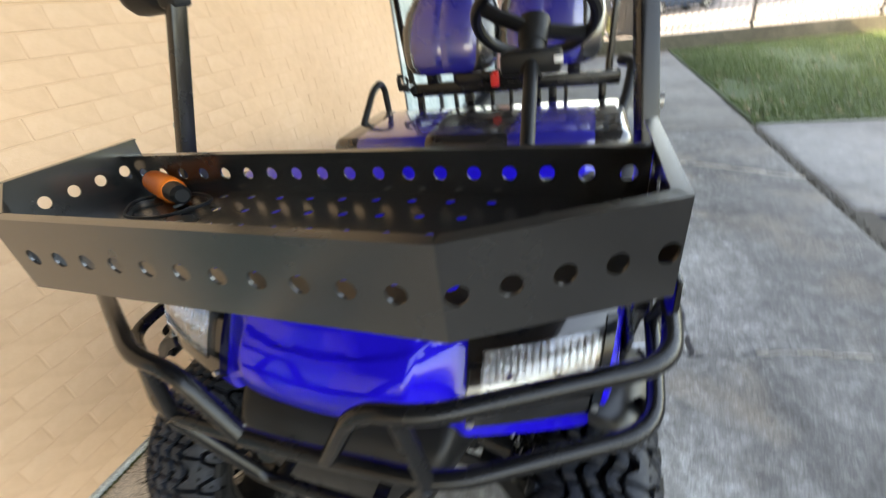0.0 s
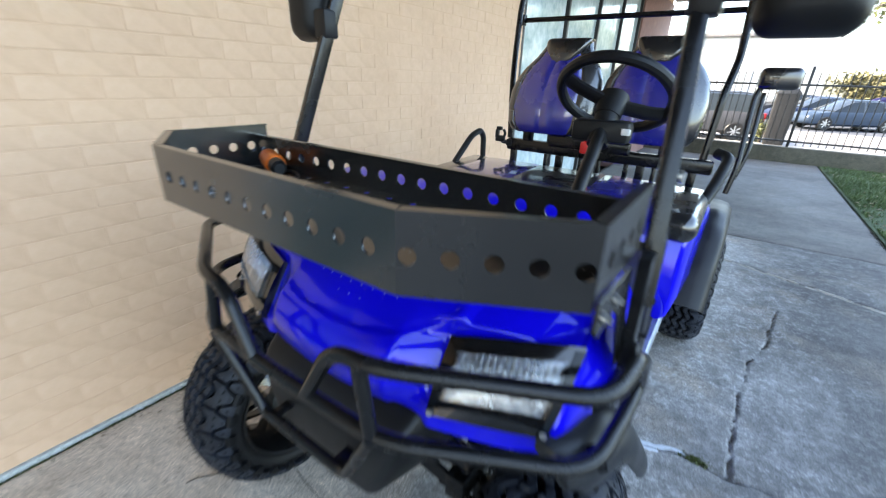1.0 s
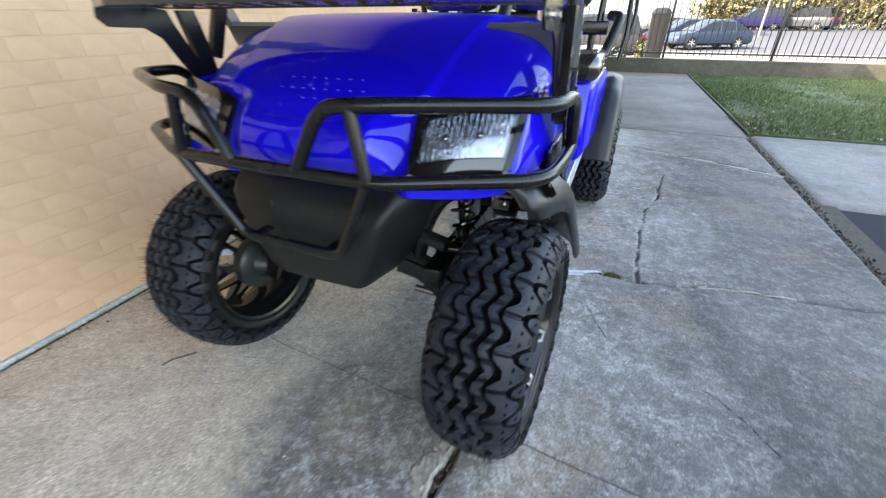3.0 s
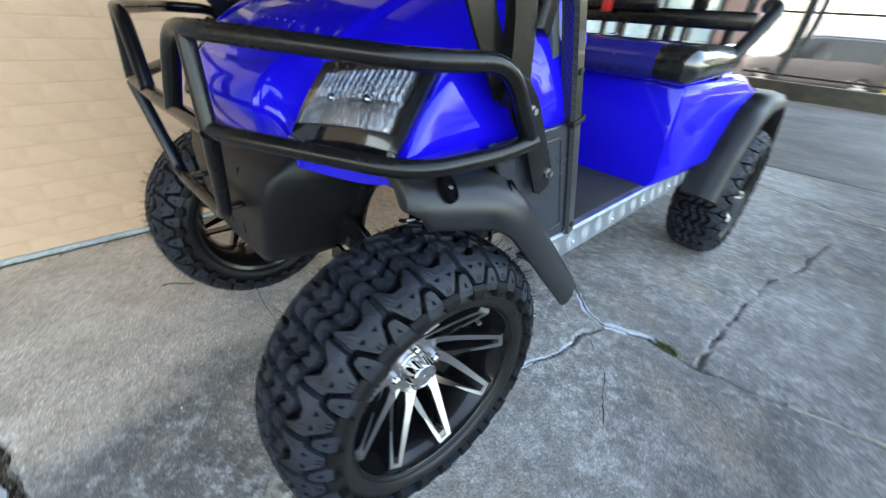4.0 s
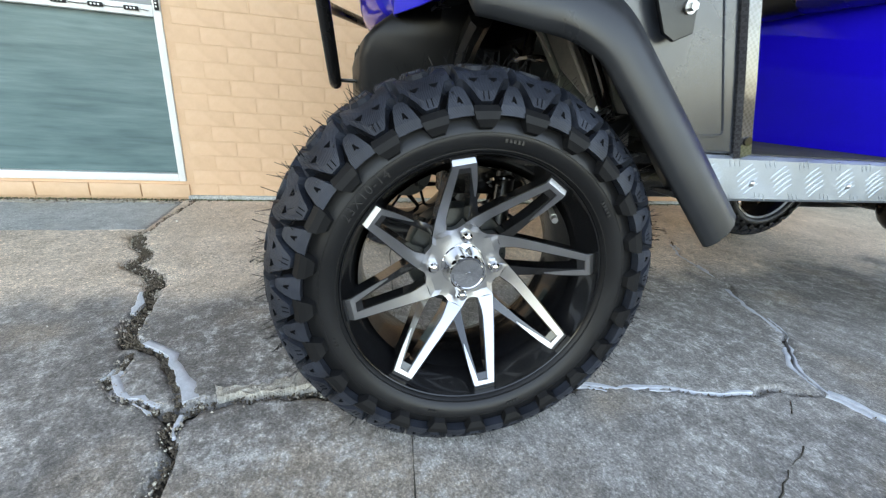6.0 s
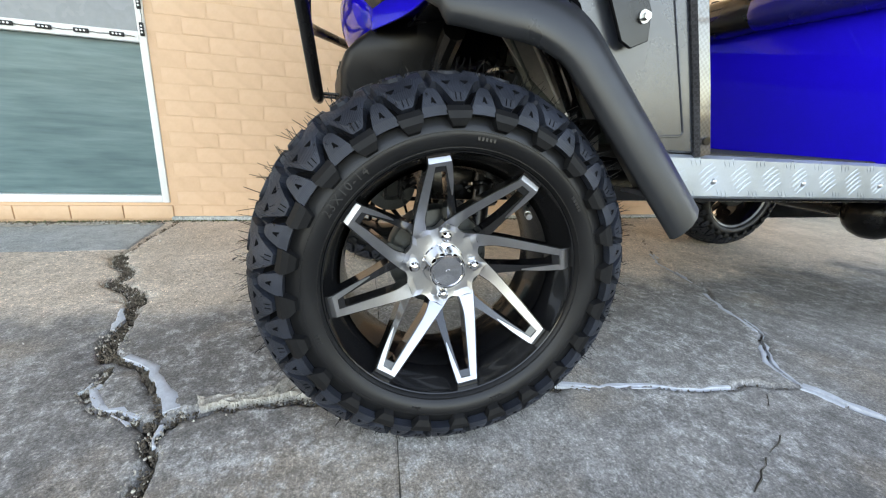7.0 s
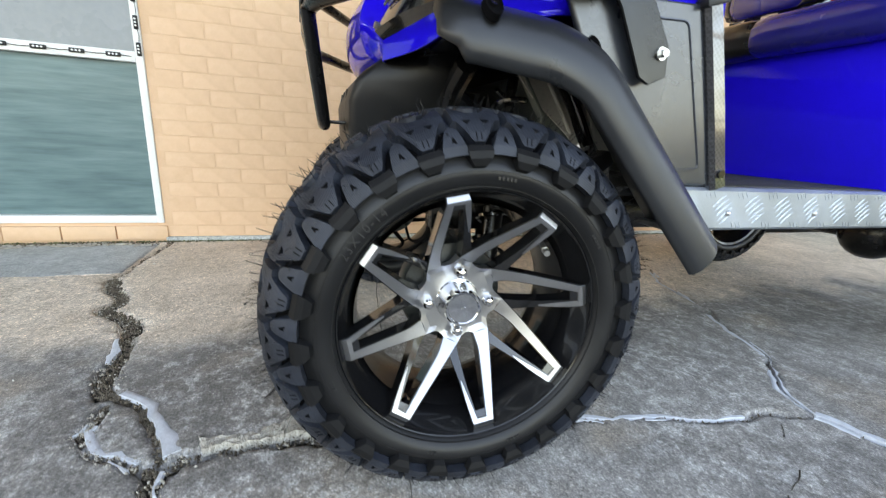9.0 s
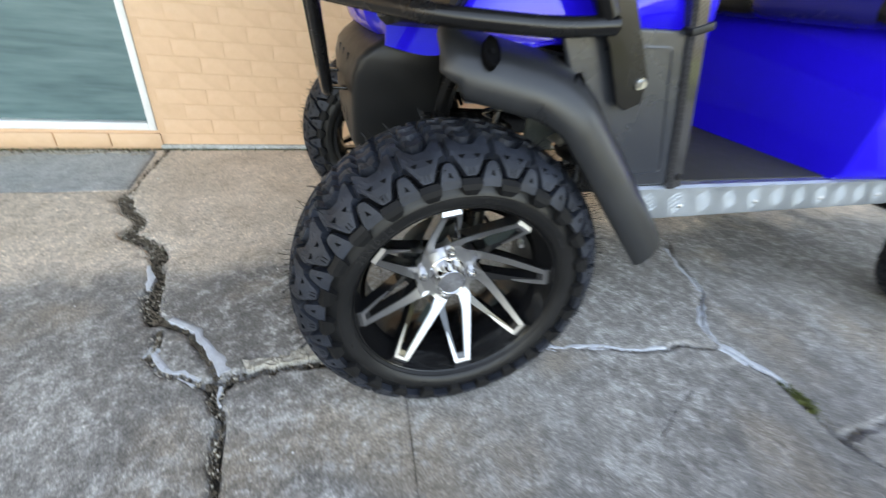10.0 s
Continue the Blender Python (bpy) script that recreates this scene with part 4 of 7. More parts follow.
def wave_rib(verts, faces, side, shift):
    """The broad rib whose outer edge waves round the shoulder blocks and whose inner edge steps."""
    n, o = TREADS * 20, len(verts)
    for k in range(n):
        sh = k / 20
        s = (sh - shift) % 1.0
        outer = wave(s)
        inner = 0.0480 + 0.68 * (outer - 0.0870)
        cols = [(inner - 0.002, 0.0155), (inner, 0.0)] + [(inner + (outer - inner) * f, -0.0004) for f in (0.25, 0.5, 0.75)] + [(outer, 0.0), (outer + 0.0022, 0.0155)]
        notch = 0.0100 if (k - int(shift * 20)) % 20 in (0, 1) else 0.0
        for p, low in cols:
            verts.append(on_tyre(side * p, sh, max(low, notch) if notch else low))
    for k in range(n):
        for j in range(6):
            a, b = o + 7 * k, o + 7 * ((k + 1) % n)
            faces.append((a + j, a + j + 1, b + j + 1, b + j))


def zig_rib(verts, faces, p0, p1, shift):
    """A rib round the tyre whose two edges zigzag together."""
    n, o = TREADS * 12, len(verts)
    for k in range(n):
        sh = k / 12
        dx = 0.0115 * zig(sh + shift)
        cut = 0.003 if k % 12 in (0, 6) else 0.0
        dip = 0.0095 if k % 12 in (3, 9) else 0.0
        for p, low in ((p0 - 0.002, 0.0155), (p0 + cut, dip), ((p0 + p1) / 2, dip - 0.0004), (p1 - cut, dip), (p1 + 0.002, 0.0155)):
            verts.append(on_tyre(p + dx, sh, low))
    for k in range(n):
        for j in range(4):
            a, b = o + 5 * k, o + 5 * ((k + 1) % n)
            faces.append((a + j, a + j + 1, b + j + 1, b + j))


def build_wheel():
    """Wheel about the origin with its axle along x and its outer face at +x."""
    b = bmesh.new()
    rim = [(0.1905, 0.0850), (0.1912, 0.0895), (0.1897, 0.0908), (0.1882, 0.0895), (0.1865, 0.080), (0.180, 0.068), (0.172, 0.048), (0.166, 0.010), (0.166, -0.048), (0.178, -0.072), (0.186, -0.086),
           (0.192, -0.090), (0.192, -0.095), (0.182, -0.091), (0.172, -0.072), (0.160, -0.048), (0.160, 0.010), (0.166, 0.046)]
    lathe(b, rim, 72, closed=False)
    w = part("wheel", b, M_BARREL, cart, "black and machined alloy wheel with a zigzag tread tyre")
    # carcass
    b = bmesh.new()
    half = [tread_at(p, 0.0145) for p in (0.0, 0.03, 0.055, 0.075, 0.093, 0.110, 0.1255, 0.1385)]
    prof = [(0.1895, 0.083), (0.1915, 0.0905), (0.1960, 0.0975), (0.2030, 0.1030), (0.2110, 0.1055), (0.2180, 0.1050), (0.2250, 0.1015)]
    prof += [(r, x) for x, r in half[::-1]] + [(r, -x) for x, r in half[1:]] + [(r, -x) for r, x in prof[::-1]]
    lathe(b, prof, 88)
    part("tyre", b, M_WALLRUB, w, "black rubber tyre carcass", smooth=50)
    # groove bottoms blackened in colour, in place of the shade down there
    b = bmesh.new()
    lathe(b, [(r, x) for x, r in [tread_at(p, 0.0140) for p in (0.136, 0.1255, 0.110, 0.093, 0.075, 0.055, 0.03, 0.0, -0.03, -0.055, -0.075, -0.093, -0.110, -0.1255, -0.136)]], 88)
    part("groove_shade", b, M_RECESS_SHADE, w, "black layer painted as shade at the bottom of the grooves", smooth=50)
    # tread: wavy ribs, arched shoulder blocks in their bays, chunky middle blocks
    v, f = [], []
    for s in (1, -1):
        o = 0.0 if s > 0 else 0.5
        wave_rib(v, f, s, o)
        for k in range(TREADS):
            c = k + o
            tread_piece(v, f, [(s * 0.1005, c - 0.050, c + 0.050), (s * 0.1022, c - 0.090, c + 0.090), (s * 0.1070, c - 0.130, c + 0.130), (s * 0.1150, c - 0.170, c + 0.170), (s * 0.1265, c - 0.225, c + 0.225), (s * 0.1385, c - 0.280, c + 0.280)], spread=0.02)
    for p0, p1 in ((-0.0455, -0.0260), (-0.0095, 0.0095), (0.0260, 0.0455)):
        zig_rib(v, f, p0, p1, 0.0)
    tagged(from_arrays("tread", v, f, M_RUBBER, w, "raised zigzag tread ribs and shoulder blocks"), kind="stuff")
    # three-cornered pits and short cuts, their shade laid on the blocks as black patches
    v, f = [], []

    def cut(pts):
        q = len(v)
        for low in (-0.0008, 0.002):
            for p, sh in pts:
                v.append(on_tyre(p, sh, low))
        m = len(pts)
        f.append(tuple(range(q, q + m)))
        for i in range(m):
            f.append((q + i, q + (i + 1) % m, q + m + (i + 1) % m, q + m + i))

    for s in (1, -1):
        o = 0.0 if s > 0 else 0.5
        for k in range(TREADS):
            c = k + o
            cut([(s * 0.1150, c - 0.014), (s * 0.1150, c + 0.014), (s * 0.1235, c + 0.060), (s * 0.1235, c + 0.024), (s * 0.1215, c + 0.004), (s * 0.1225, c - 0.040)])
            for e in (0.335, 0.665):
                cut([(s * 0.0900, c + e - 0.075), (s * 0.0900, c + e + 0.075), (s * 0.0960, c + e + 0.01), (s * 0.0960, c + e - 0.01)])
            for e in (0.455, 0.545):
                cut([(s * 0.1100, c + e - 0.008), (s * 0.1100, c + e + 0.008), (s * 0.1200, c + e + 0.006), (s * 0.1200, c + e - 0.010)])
    tagged(from_arrays("tread_cut_shade", v, f, M_RECESS_SHADE, w, "black patches painted as the shade in tread pits and short cuts"), kind="stuff")
    # trapezoid lugs that run down the side wall between the shoulder blocks, coloured as if shaded
    step = 2 * math.pi / TREADS
    v, f = [], []
    for k in range(TREADS):
        for s in (1, -1):
            a = (k + (0.5 if s > 0 else 0.0)) * step
            o = len(v)
            rows = [(0.1060, 0.2475, 0.46), (0.1135, 0.2410, 0.52), (0.1150, 0.2320, 0.46), (0.1125, 0.2225, 0.28), (0.1040, 0.2190, 0.26)]
            for x, r, share in rows:
                for e in (-1, 1):
                    ang = a + e * share * step / 2
                    v.append((s * x, r * math.sin(ang), r * math.cos(ang)))
            for x, r, share in rows:
                for e in (-1, 1):
                    ang = a + e * (share + 0.05) * step / 2
                    v.append((s * 0.1015, r * math.sin(ang), r * math.cos(ang)))
            for i in range(4):
                q = o + 2 * i
                f.append((q, q + 1, q + 3, q + 2))
                f.append((q, q + 2, q + 12, q + 10))
                f.append((q + 1, q + 11, q + 13, q + 3))
            f.append((o, o + 10, o + 11, o + 1))
    tagged(from_arrays("shoulder_lug", v, f, M_LUG_SHADED, w, "trapezoid shoulder lugs wrapping onto the sidewall"), kind="stuff")
    # moulding hairs of a new tyre
    r = random.Random(3)
    v, f = [], []
    for k in range(460):
        sh = r.uniform(0, TREADS)
        p = r.choice([-0.11, -0.06, -0.03, 0.02, 0.042, 0.050, 0.058, 0.066, 0.060, 0.10, 0.112]) + r.uniform(-0.004, 0.004)
        ln = r.uniform(0.010, 0.022) * (0.55 if p > 0.09 else 1)
        o = len(v)
        tilt = r.uniform(-0.12, 0.12)
        for d, t in ((0.001, 0.00075), (-ln * 0.6, 0.0006), (-ln, 0.0004)):
            lean = (0.3 if p > 0 else -0.3) * max(0.0, -d)
            for dp, ds in ((-t * 0.8, 0), (t * 0.4, t * 9), (t * 0.4, -t * 9)):
                v.append(on_tyre(p + dp + lean + r.uniform(-0.0005, 0.0005), sh + ds + tilt * max(0.0, -d) / ln, d))
        for h in (0, 3):
            for i in range(3):
                f.append((o + h + i, o + h + (i + 1) % 3, o + h + 3 + (i + 1) % 3, o + h + 3 + i))
    tagged(from_arrays("moulding_hair", v, f, M_WALLRUB, w, "fine rubber hairs left by the mould"), kind="stuff")
    # raised rings on the side wall
    b = bmesh.new()
    for rr, x in ((0.1955, 0.0962), (0.2160, 0.1047)):
        lathe(b, [(rr - 0.0013, x - 0.002), (rr - 0.0006, x + 0.0010), (rr + 0.0006, x + 0.0010), (rr + 0.0013, x - 0.002)], 72)
    part("sidewall_ring", b, M_WALLRUB, w)
    # size lettering
    side_text(w, "23X10-14", 0.2085, 0.1047, 0.0165, -49.0, M_LETTER)
    b = bmesh.new()
    for a0, cnt in ((62.0, 5), (66.0, 0), (15.0, 5), (168.0, 4), (-100.0, 3), (205.0, 3)):
        for k in range(cnt):
            a = radians(a0 + k * 1.5)
            vs = box(b, (0, 0, 0), (0.0016, 0.0030, 0.0045))
            bmesh.ops.transform(b, matrix=Matrix.Rotation(-a, 4, 'X') @ Matrix.Translation((0.1052, 0, 0.2075)), verts=vs)
    tagged(part("sidewall_mark", b, M_LETTER, w), kind="stuff")
    # spokes: each a long leg, a short leg that goes on in black, and a tip at the rim
    long_l = [(-0.0134, 0.1735), (-0.0225, 0.142), (-0.0310, 0.112), (-0.0375, 0.086), (-0.0430, 0.0600)]
    long_r = [(-0.0035, 0.1725), (-0.0098, 0.142), (-0.0160, 0.112), (-0.0210, 0.086), (-0.0190, 0.0640)]
    short_l = [(0.0115, 0.1710), (0.0150, 0.152), (0.0185, 0.134), (0.0210, 0.1215)]
    short_r = [(0.0195, 0.1735), (0.0222, 0.152), (0.0230, 0.134), (0.0222, 0.1205)]
    for k in range(8):
        b = bmesh.new()

        def arms(bm):
            strip(bm, [(u - 0.0016, r) for u, r in long_l], [(u + 0.0014, r) for u, r in long_r], -0.0016, 0.026)
            strip(bm, [(0.0100, 0.1730), (0.0150, 0.125), (0.0150, 0.082), (0.0120, 0.060)], [(0.0210, 0.1740), (0.0240, 0.125), (0.0300, 0.082), (0.0270, 0.060)], -0.0022, 0.030)
            strip(bm, [(-0.0140, 0.188), (-0.0150, 0.162)], [(0.0195, 0.188), (0.0210, 0.162)], -0.0030, 0.030, 2)
        turned(b, k, 8, arms)
        part("spoke", b, M_STEEL_BLK, w, smooth=20)
    def face(bm):
        strip(bm, long_l, long_r, 0.0, 0.004, 10)
        strip(bm, short_l, short_r, 0.0, 0.004, 4)
        strip(bm, [(-0.0130, 0.1760), (-0.0135, 0.1715)], [(0.0190, 0.1760), (0.0195, 0.1700)], 0.0001, 0.004, 1)
        tip = [(-0.0130, 0.1760, 0.0852), (0.0190, 0.1760, 0.0852), (0.0175, 0.1885, 0.0800), (-0.0118, 0.1885, 0.0800)]
        a = [bm.verts.new((x, u, r)) for u, r, x in tip]
        c = [bm.verts.new((x - 0.004, u, r)) for u, r, x in tip]
        bm.faces.new(a)
        bm.faces.new(c[::-1])
        for i in range(4):
            bm.faces.new((a[i], c[i], c[(i + 1) % 4], a[(i + 1) % 4]))
    for k in range(8):
        b = bmesh.new()
        turned(b, k, 8, face)
        part("spoke_face", b, M_MACHINED, w, "machined bright spoke face", smooth=20)
    # hub plate with a hollow curve between each two legs
    b = bmesh.new()
    star = []
    for k in range(8):
        for u, r in ((-0.0430, 0.0600), (-0.0310, 0.0610), (-0.0190, 0.0640), (-0.0130, 0.0622), (-0.0060, 0.0617), (0.0010, 0.0640)):
            c, s = math.cos(k * math.pi / 4), math.sin(k * math.pi / 4)
            star.append((u * c + r * s, r * c - u * s))
    rings = [[b.verts.new((dish(math.hypot(*q)) if h == 1 and d == 0 else 0.0017 - d, q[0] * h, q[1] * h)) for q in star] for h, d in ((0.36, 0.018), (0.36, 0.0), (0.85, 0.0), (1, 0.0), (0.99, 0.016))]
    for r0, r1 in zip(rings, rings[1:]):
        for i in range(len(star)):
            j = (i + 1) % len(star)
            b.faces.new((r0[i], r1[i], r1[j], r0[j]))
    part("hub_face", b, M_MACHINED, w, "machined bright hub plate", smooth=20)
    # cap, nuts, valve
    b = bmesh.new()
    lathe(b, [(0.036, 0.0018), (0.036, 0.0045), (0.0345, 0.006), (0.0335, 0.016), (0.0320, 0.024), (0.0305, 0.034), (0.0290, 0.0395), (0.0275, 0.0412), (0.0245, 0.0416), (0.0232, 0.0402), (0.0040, 0.0408), (0.0036, 0.0418), (0.0, 0.0418)], 48)
    for v in b.verts:
        a, r = math.atan2(v.co.y, v.co.z), math.hypot(v.co.y, v.co.z)
        if 0.006 < v.co.x < 0.036 and r > 0.02:
            q = 1 - 0.16 * max(0.0, math.cos(4 * a - 0.9)) ** 3
            v.co.y, v.co.z = v.co.y * q, v.co.z * q
    part("centre_cap", b, M_CHROME, w, "chrome centre cap")
    for k in range(4):
        b = bmesh.new()

        def nut(bm):
            cyl(bm, (-0.004, 0, 0.050), (0.011, 0, 0.050), 0.0098, 6)
            for r0, x0, r1, x1 in ((0.0098, 0.011, 0.0088, 0.017), (0.0088, 0.017, 0.0058, 0.0212), (0.0058, 0.0212, 0.0015, 0.0228)):
                cyl(bm, (x0, 0, 0.050), (x1, 0, 0.050), r0, 16, r1)
        turned(b, k + 0.13, 4, nut)
        part("lug_nut", b, M_CHROME, w, smooth=50)
    b = bmesh.new()

    def stem(bm):
        cyl(bm, (0.030, 0, 0.160), (0.052, 0, 0.153), 0.0040, 10)
        cyl(bm, (0.052, 0, 0.153), (0.055, 0, 0.152), 0.0056, 10)
        cyl(bm, (0.055, 0, 0.152), (0.066, 0, 0.149), 0.0048, 10)
    turned(b, 0.172, 1, stem)
    part("valve_stem", b, M_ZINC, w)
    b = bmesh.new()
    lathe(b, [(0.0, -0.016), (0.040, -0.016), (0.042, -0.028), (0.085, -0.034), (0.088, -0.040), (0.088, -0.070), (0.080, -0.078), (0.05, -0.085), (0.03, -0.12), (0.0, -0.12)], 32)
    part("brake_drum", b, M_DRUM, w, "dull grey cast brake drum")
    return w


def side_text(parent, text, radius, x, size, start, material):
    """Raised lettering bent round the side wall."""
    cu = bpy.data.curves.new("lettering", 'FONT')
    cu.body, cu.size, cu.extrude = text, size, 0.0
    cu.space_character = 1.25
    ob = new("lettering", cu)
    dg = bpy.context.evaluated_depsgraph_get()
    me = bpy.data.meshes.new_from_object(ob.evaluated_get(dg))
    bpy.data.objects.remove(ob)
    bm = bmesh.new()
    bm.from_mesh(me)
    out = bmesh.ops.extrude_face_region(bm, geom=bm.faces[:])
    bmesh.ops.translate(bm, vec=(0, 0, 0.0022), verts=[v for v in out["geom"] if isinstance(v, bmesh.types.BMVert)])
    for v in bm.verts:
        a = radians(start) + v.co.x / radius
        r = radius + v.co.y - size * 0.35
        v.co = Vector((x - 0.0008 + v.co.z, r * math.sin(a), r * math.cos(a)))
    part("size_lettering", bm, material, parent, smooth=0)


FRONT_X, REAR_X, REAR_Y = 0.452, 0.545, 1.79
steer = -3.0
w0 = build_wheel()
w0.matrix_basis = pose(FRONT_X, 0, TYRE_R, 0, 0, steer) @ pose(0, 0, 0, 11.6)
for m in (pose(-FRONT_X - 0.002, 0.045, TYRE_R, 0, 0, 180 + steer) @ pose(0, 0, 0, 20), pose(REAR_X, REAR_Y, TYRE_R) @ pose(0, 0, 0, 33), pose(-REAR_X, REAR_Y, TYRE_R, 0, 0, 180) @ pose(0, 0, 0, 10)):
    c = copy_thing(w0, m)


# ---- front cowl ----
CENTRE = [(-0.085, 0.668), (-0.120, 0.690), (-0.135, 0.730), (-0.132, 0.770), (-0.112, 0.806), (-0.060, 0.850), (0.020, 0.902), (0.110, 0.950), (0.190, 0.984), (0.270, 1.004), (0.345, 1.012)]


def spline(pts, t):
    """Catmull-Rom through points, t from 0 to 1."""
    n = len(pts) - 1
    s = min(max(t, 0.0), 1.0) * n
    i = min(int(s), n - 1)
    f = s - i
    p = [Vector(pts[min(max(j, 0), n)]) for j in (i - 1, i, i + 1, i + 2)]
    return 0.5 * (2 * p[1] + (p[2] - p[0]) * f + (2 * p[0] - 5 * p[1] + 4 * p[2] - p[3]) * f * f + (3 * p[1] - p[0] - 3 * p[2] + p[3]) * f ** 3)


def cowl_point(u, v):
    y, z = spline(CENTRE, v)
    a = abs(u)
    back = max(0.0, 1 - max(0.0, (v - 0.35)) / 0.65)
    half = 0.480 + 0.018 * min(1.0, v * 2.2)
    side_y = 0.10 + 0.215 * v
    yy = y + (0.095 * a ** 1.7) * (0.35 + 0.65 * back)
    k = a ** 10
    yy = yy * (1 - k) + max(side_y, yy) * k
    blend = min(1.0, max(0.0, (v - 0.25) / 0.25))
    fall = (1 - blend) * a ** 9 + blend * (0.05 * a ** 2 + 0.20 * a ** 8 + 0.75 * a ** 24)
    zz = z - (z - (0.712 + 0.03 * v)) * fall
    # flat nose with a crease where its sides turn back to the lamps
    x = abs(u * half)
    nose = 1 - min(1.0, max(0.0, (v - 0.40) / 0.10))
    if x > 0.165:
        yy += 0.06 * min(x - 0.165, 0.12) * nose * (1 - k)
    else:
        yy -= 0.006 * nose
    # raised centre of the bonnet with a crisp line at either side
    if v > 0.44:
        f = min(1.0, (v - 0.44) / 0.06) * (1 - max(0.0, (v - 0.88)) / 0.12)
        lim = 0.53 + 0.28 * (v - 0.5)
        zz += 0.009 * f * max(0.0, min(1.0, (lim - a) / 0.014))
    # seats of the headlights: the surface leans back above a narrow lip
    if x > 0.165 and zz < 0.90:
        f = min(1.0, max(0.0, (x - 0.245) / 0.215))
        low, high = 0.710 + 0.010 * f, 0.826 + 0.034 * f
        q = min(1.0, max(0.0, (zz - low) / (high - low)))
        yl = (-0.101 + 0.065 * f) * (1 - q) + (-0.028 + 0.062 * f) * q + 0.004
        wgt = min(1.0, (x - 0.165) / 0.072) * (1 - min(1.0, max(0.0, (x - 0.455) / 0.03)))
        yy = yy * (1 - wgt) + (yl if zz <= high else max(yy, yl)) * wgt
    # shallow sunk panel at the front of the bonnet
    e = math.hypot(u / 0.50, (v - 0.53) / 0.105)
    zz -= 0.006 * max(0.0, min(1.0, (1 - e) / 0.05))
    return Vector((u * half, yy, zz))


b = bmesh.new()
NU, NV = 140, 96
grid = [[b.verts.new(cowl_point(-1 + 2 * i / NU, j / NV)) for i in range(NU + 1)] for j in range(NV + 1)]
for j in range(NV):
    for i in range(NU):
        m = (grid[j][i].co + grid[j + 1][i + 1].co) / 2
        f = (abs(m.x) - 0.245) / 0.215
        # openings for the headlights
        q = (m.z - 0.712) / 0.14
        if 0.03 < f < 0.86 + 0.10 * q and m.y < 0.06 and 0.714 + 0.010 * f < m.z < 0.820 + 0.034 * f:
            continue
        b.faces.new((grid[j][i], grid[j][i + 1], grid[j + 1][i + 1], grid[j + 1][i]))
cowl = part("front_cowl", b, M_BLUE, cart, "glossy royal blue front cowl", smooth=60)
sm = cowl.modifiers.new("thickness", 'SOLIDIFY')
sm.thickness, sm.offset = 0.004, -1

b = bmesh.new()
for v0, us in ((0.560, 7), (0.525, 8), (0.495, 3)):
    for i in range(us):
        c = cowl_point((i - (us - 1) / 2) * 0.060 + 0.03, v0)
        bmesh.ops.create_icosphere(b, subdivisions=1, radius=0.0019, matrix=Matrix.Translation(c))
tagged(part("bonnet_stud", b, M_STUD, cart, "rows of tiny pale blue studs on the bonnet"), kind="stuff")
b = bmesh.new()
slab_poly(b, [(-0.470, 0.70), (0.470, 0.70), (0.470, 0.86), (0.42, 0.98), (-0.42, 0.98), (-0.470, 0.86)], 0.03, "y", 0.268)
part("dash_panel", b, M_PLASTIC, cart, "black plastic dash back")


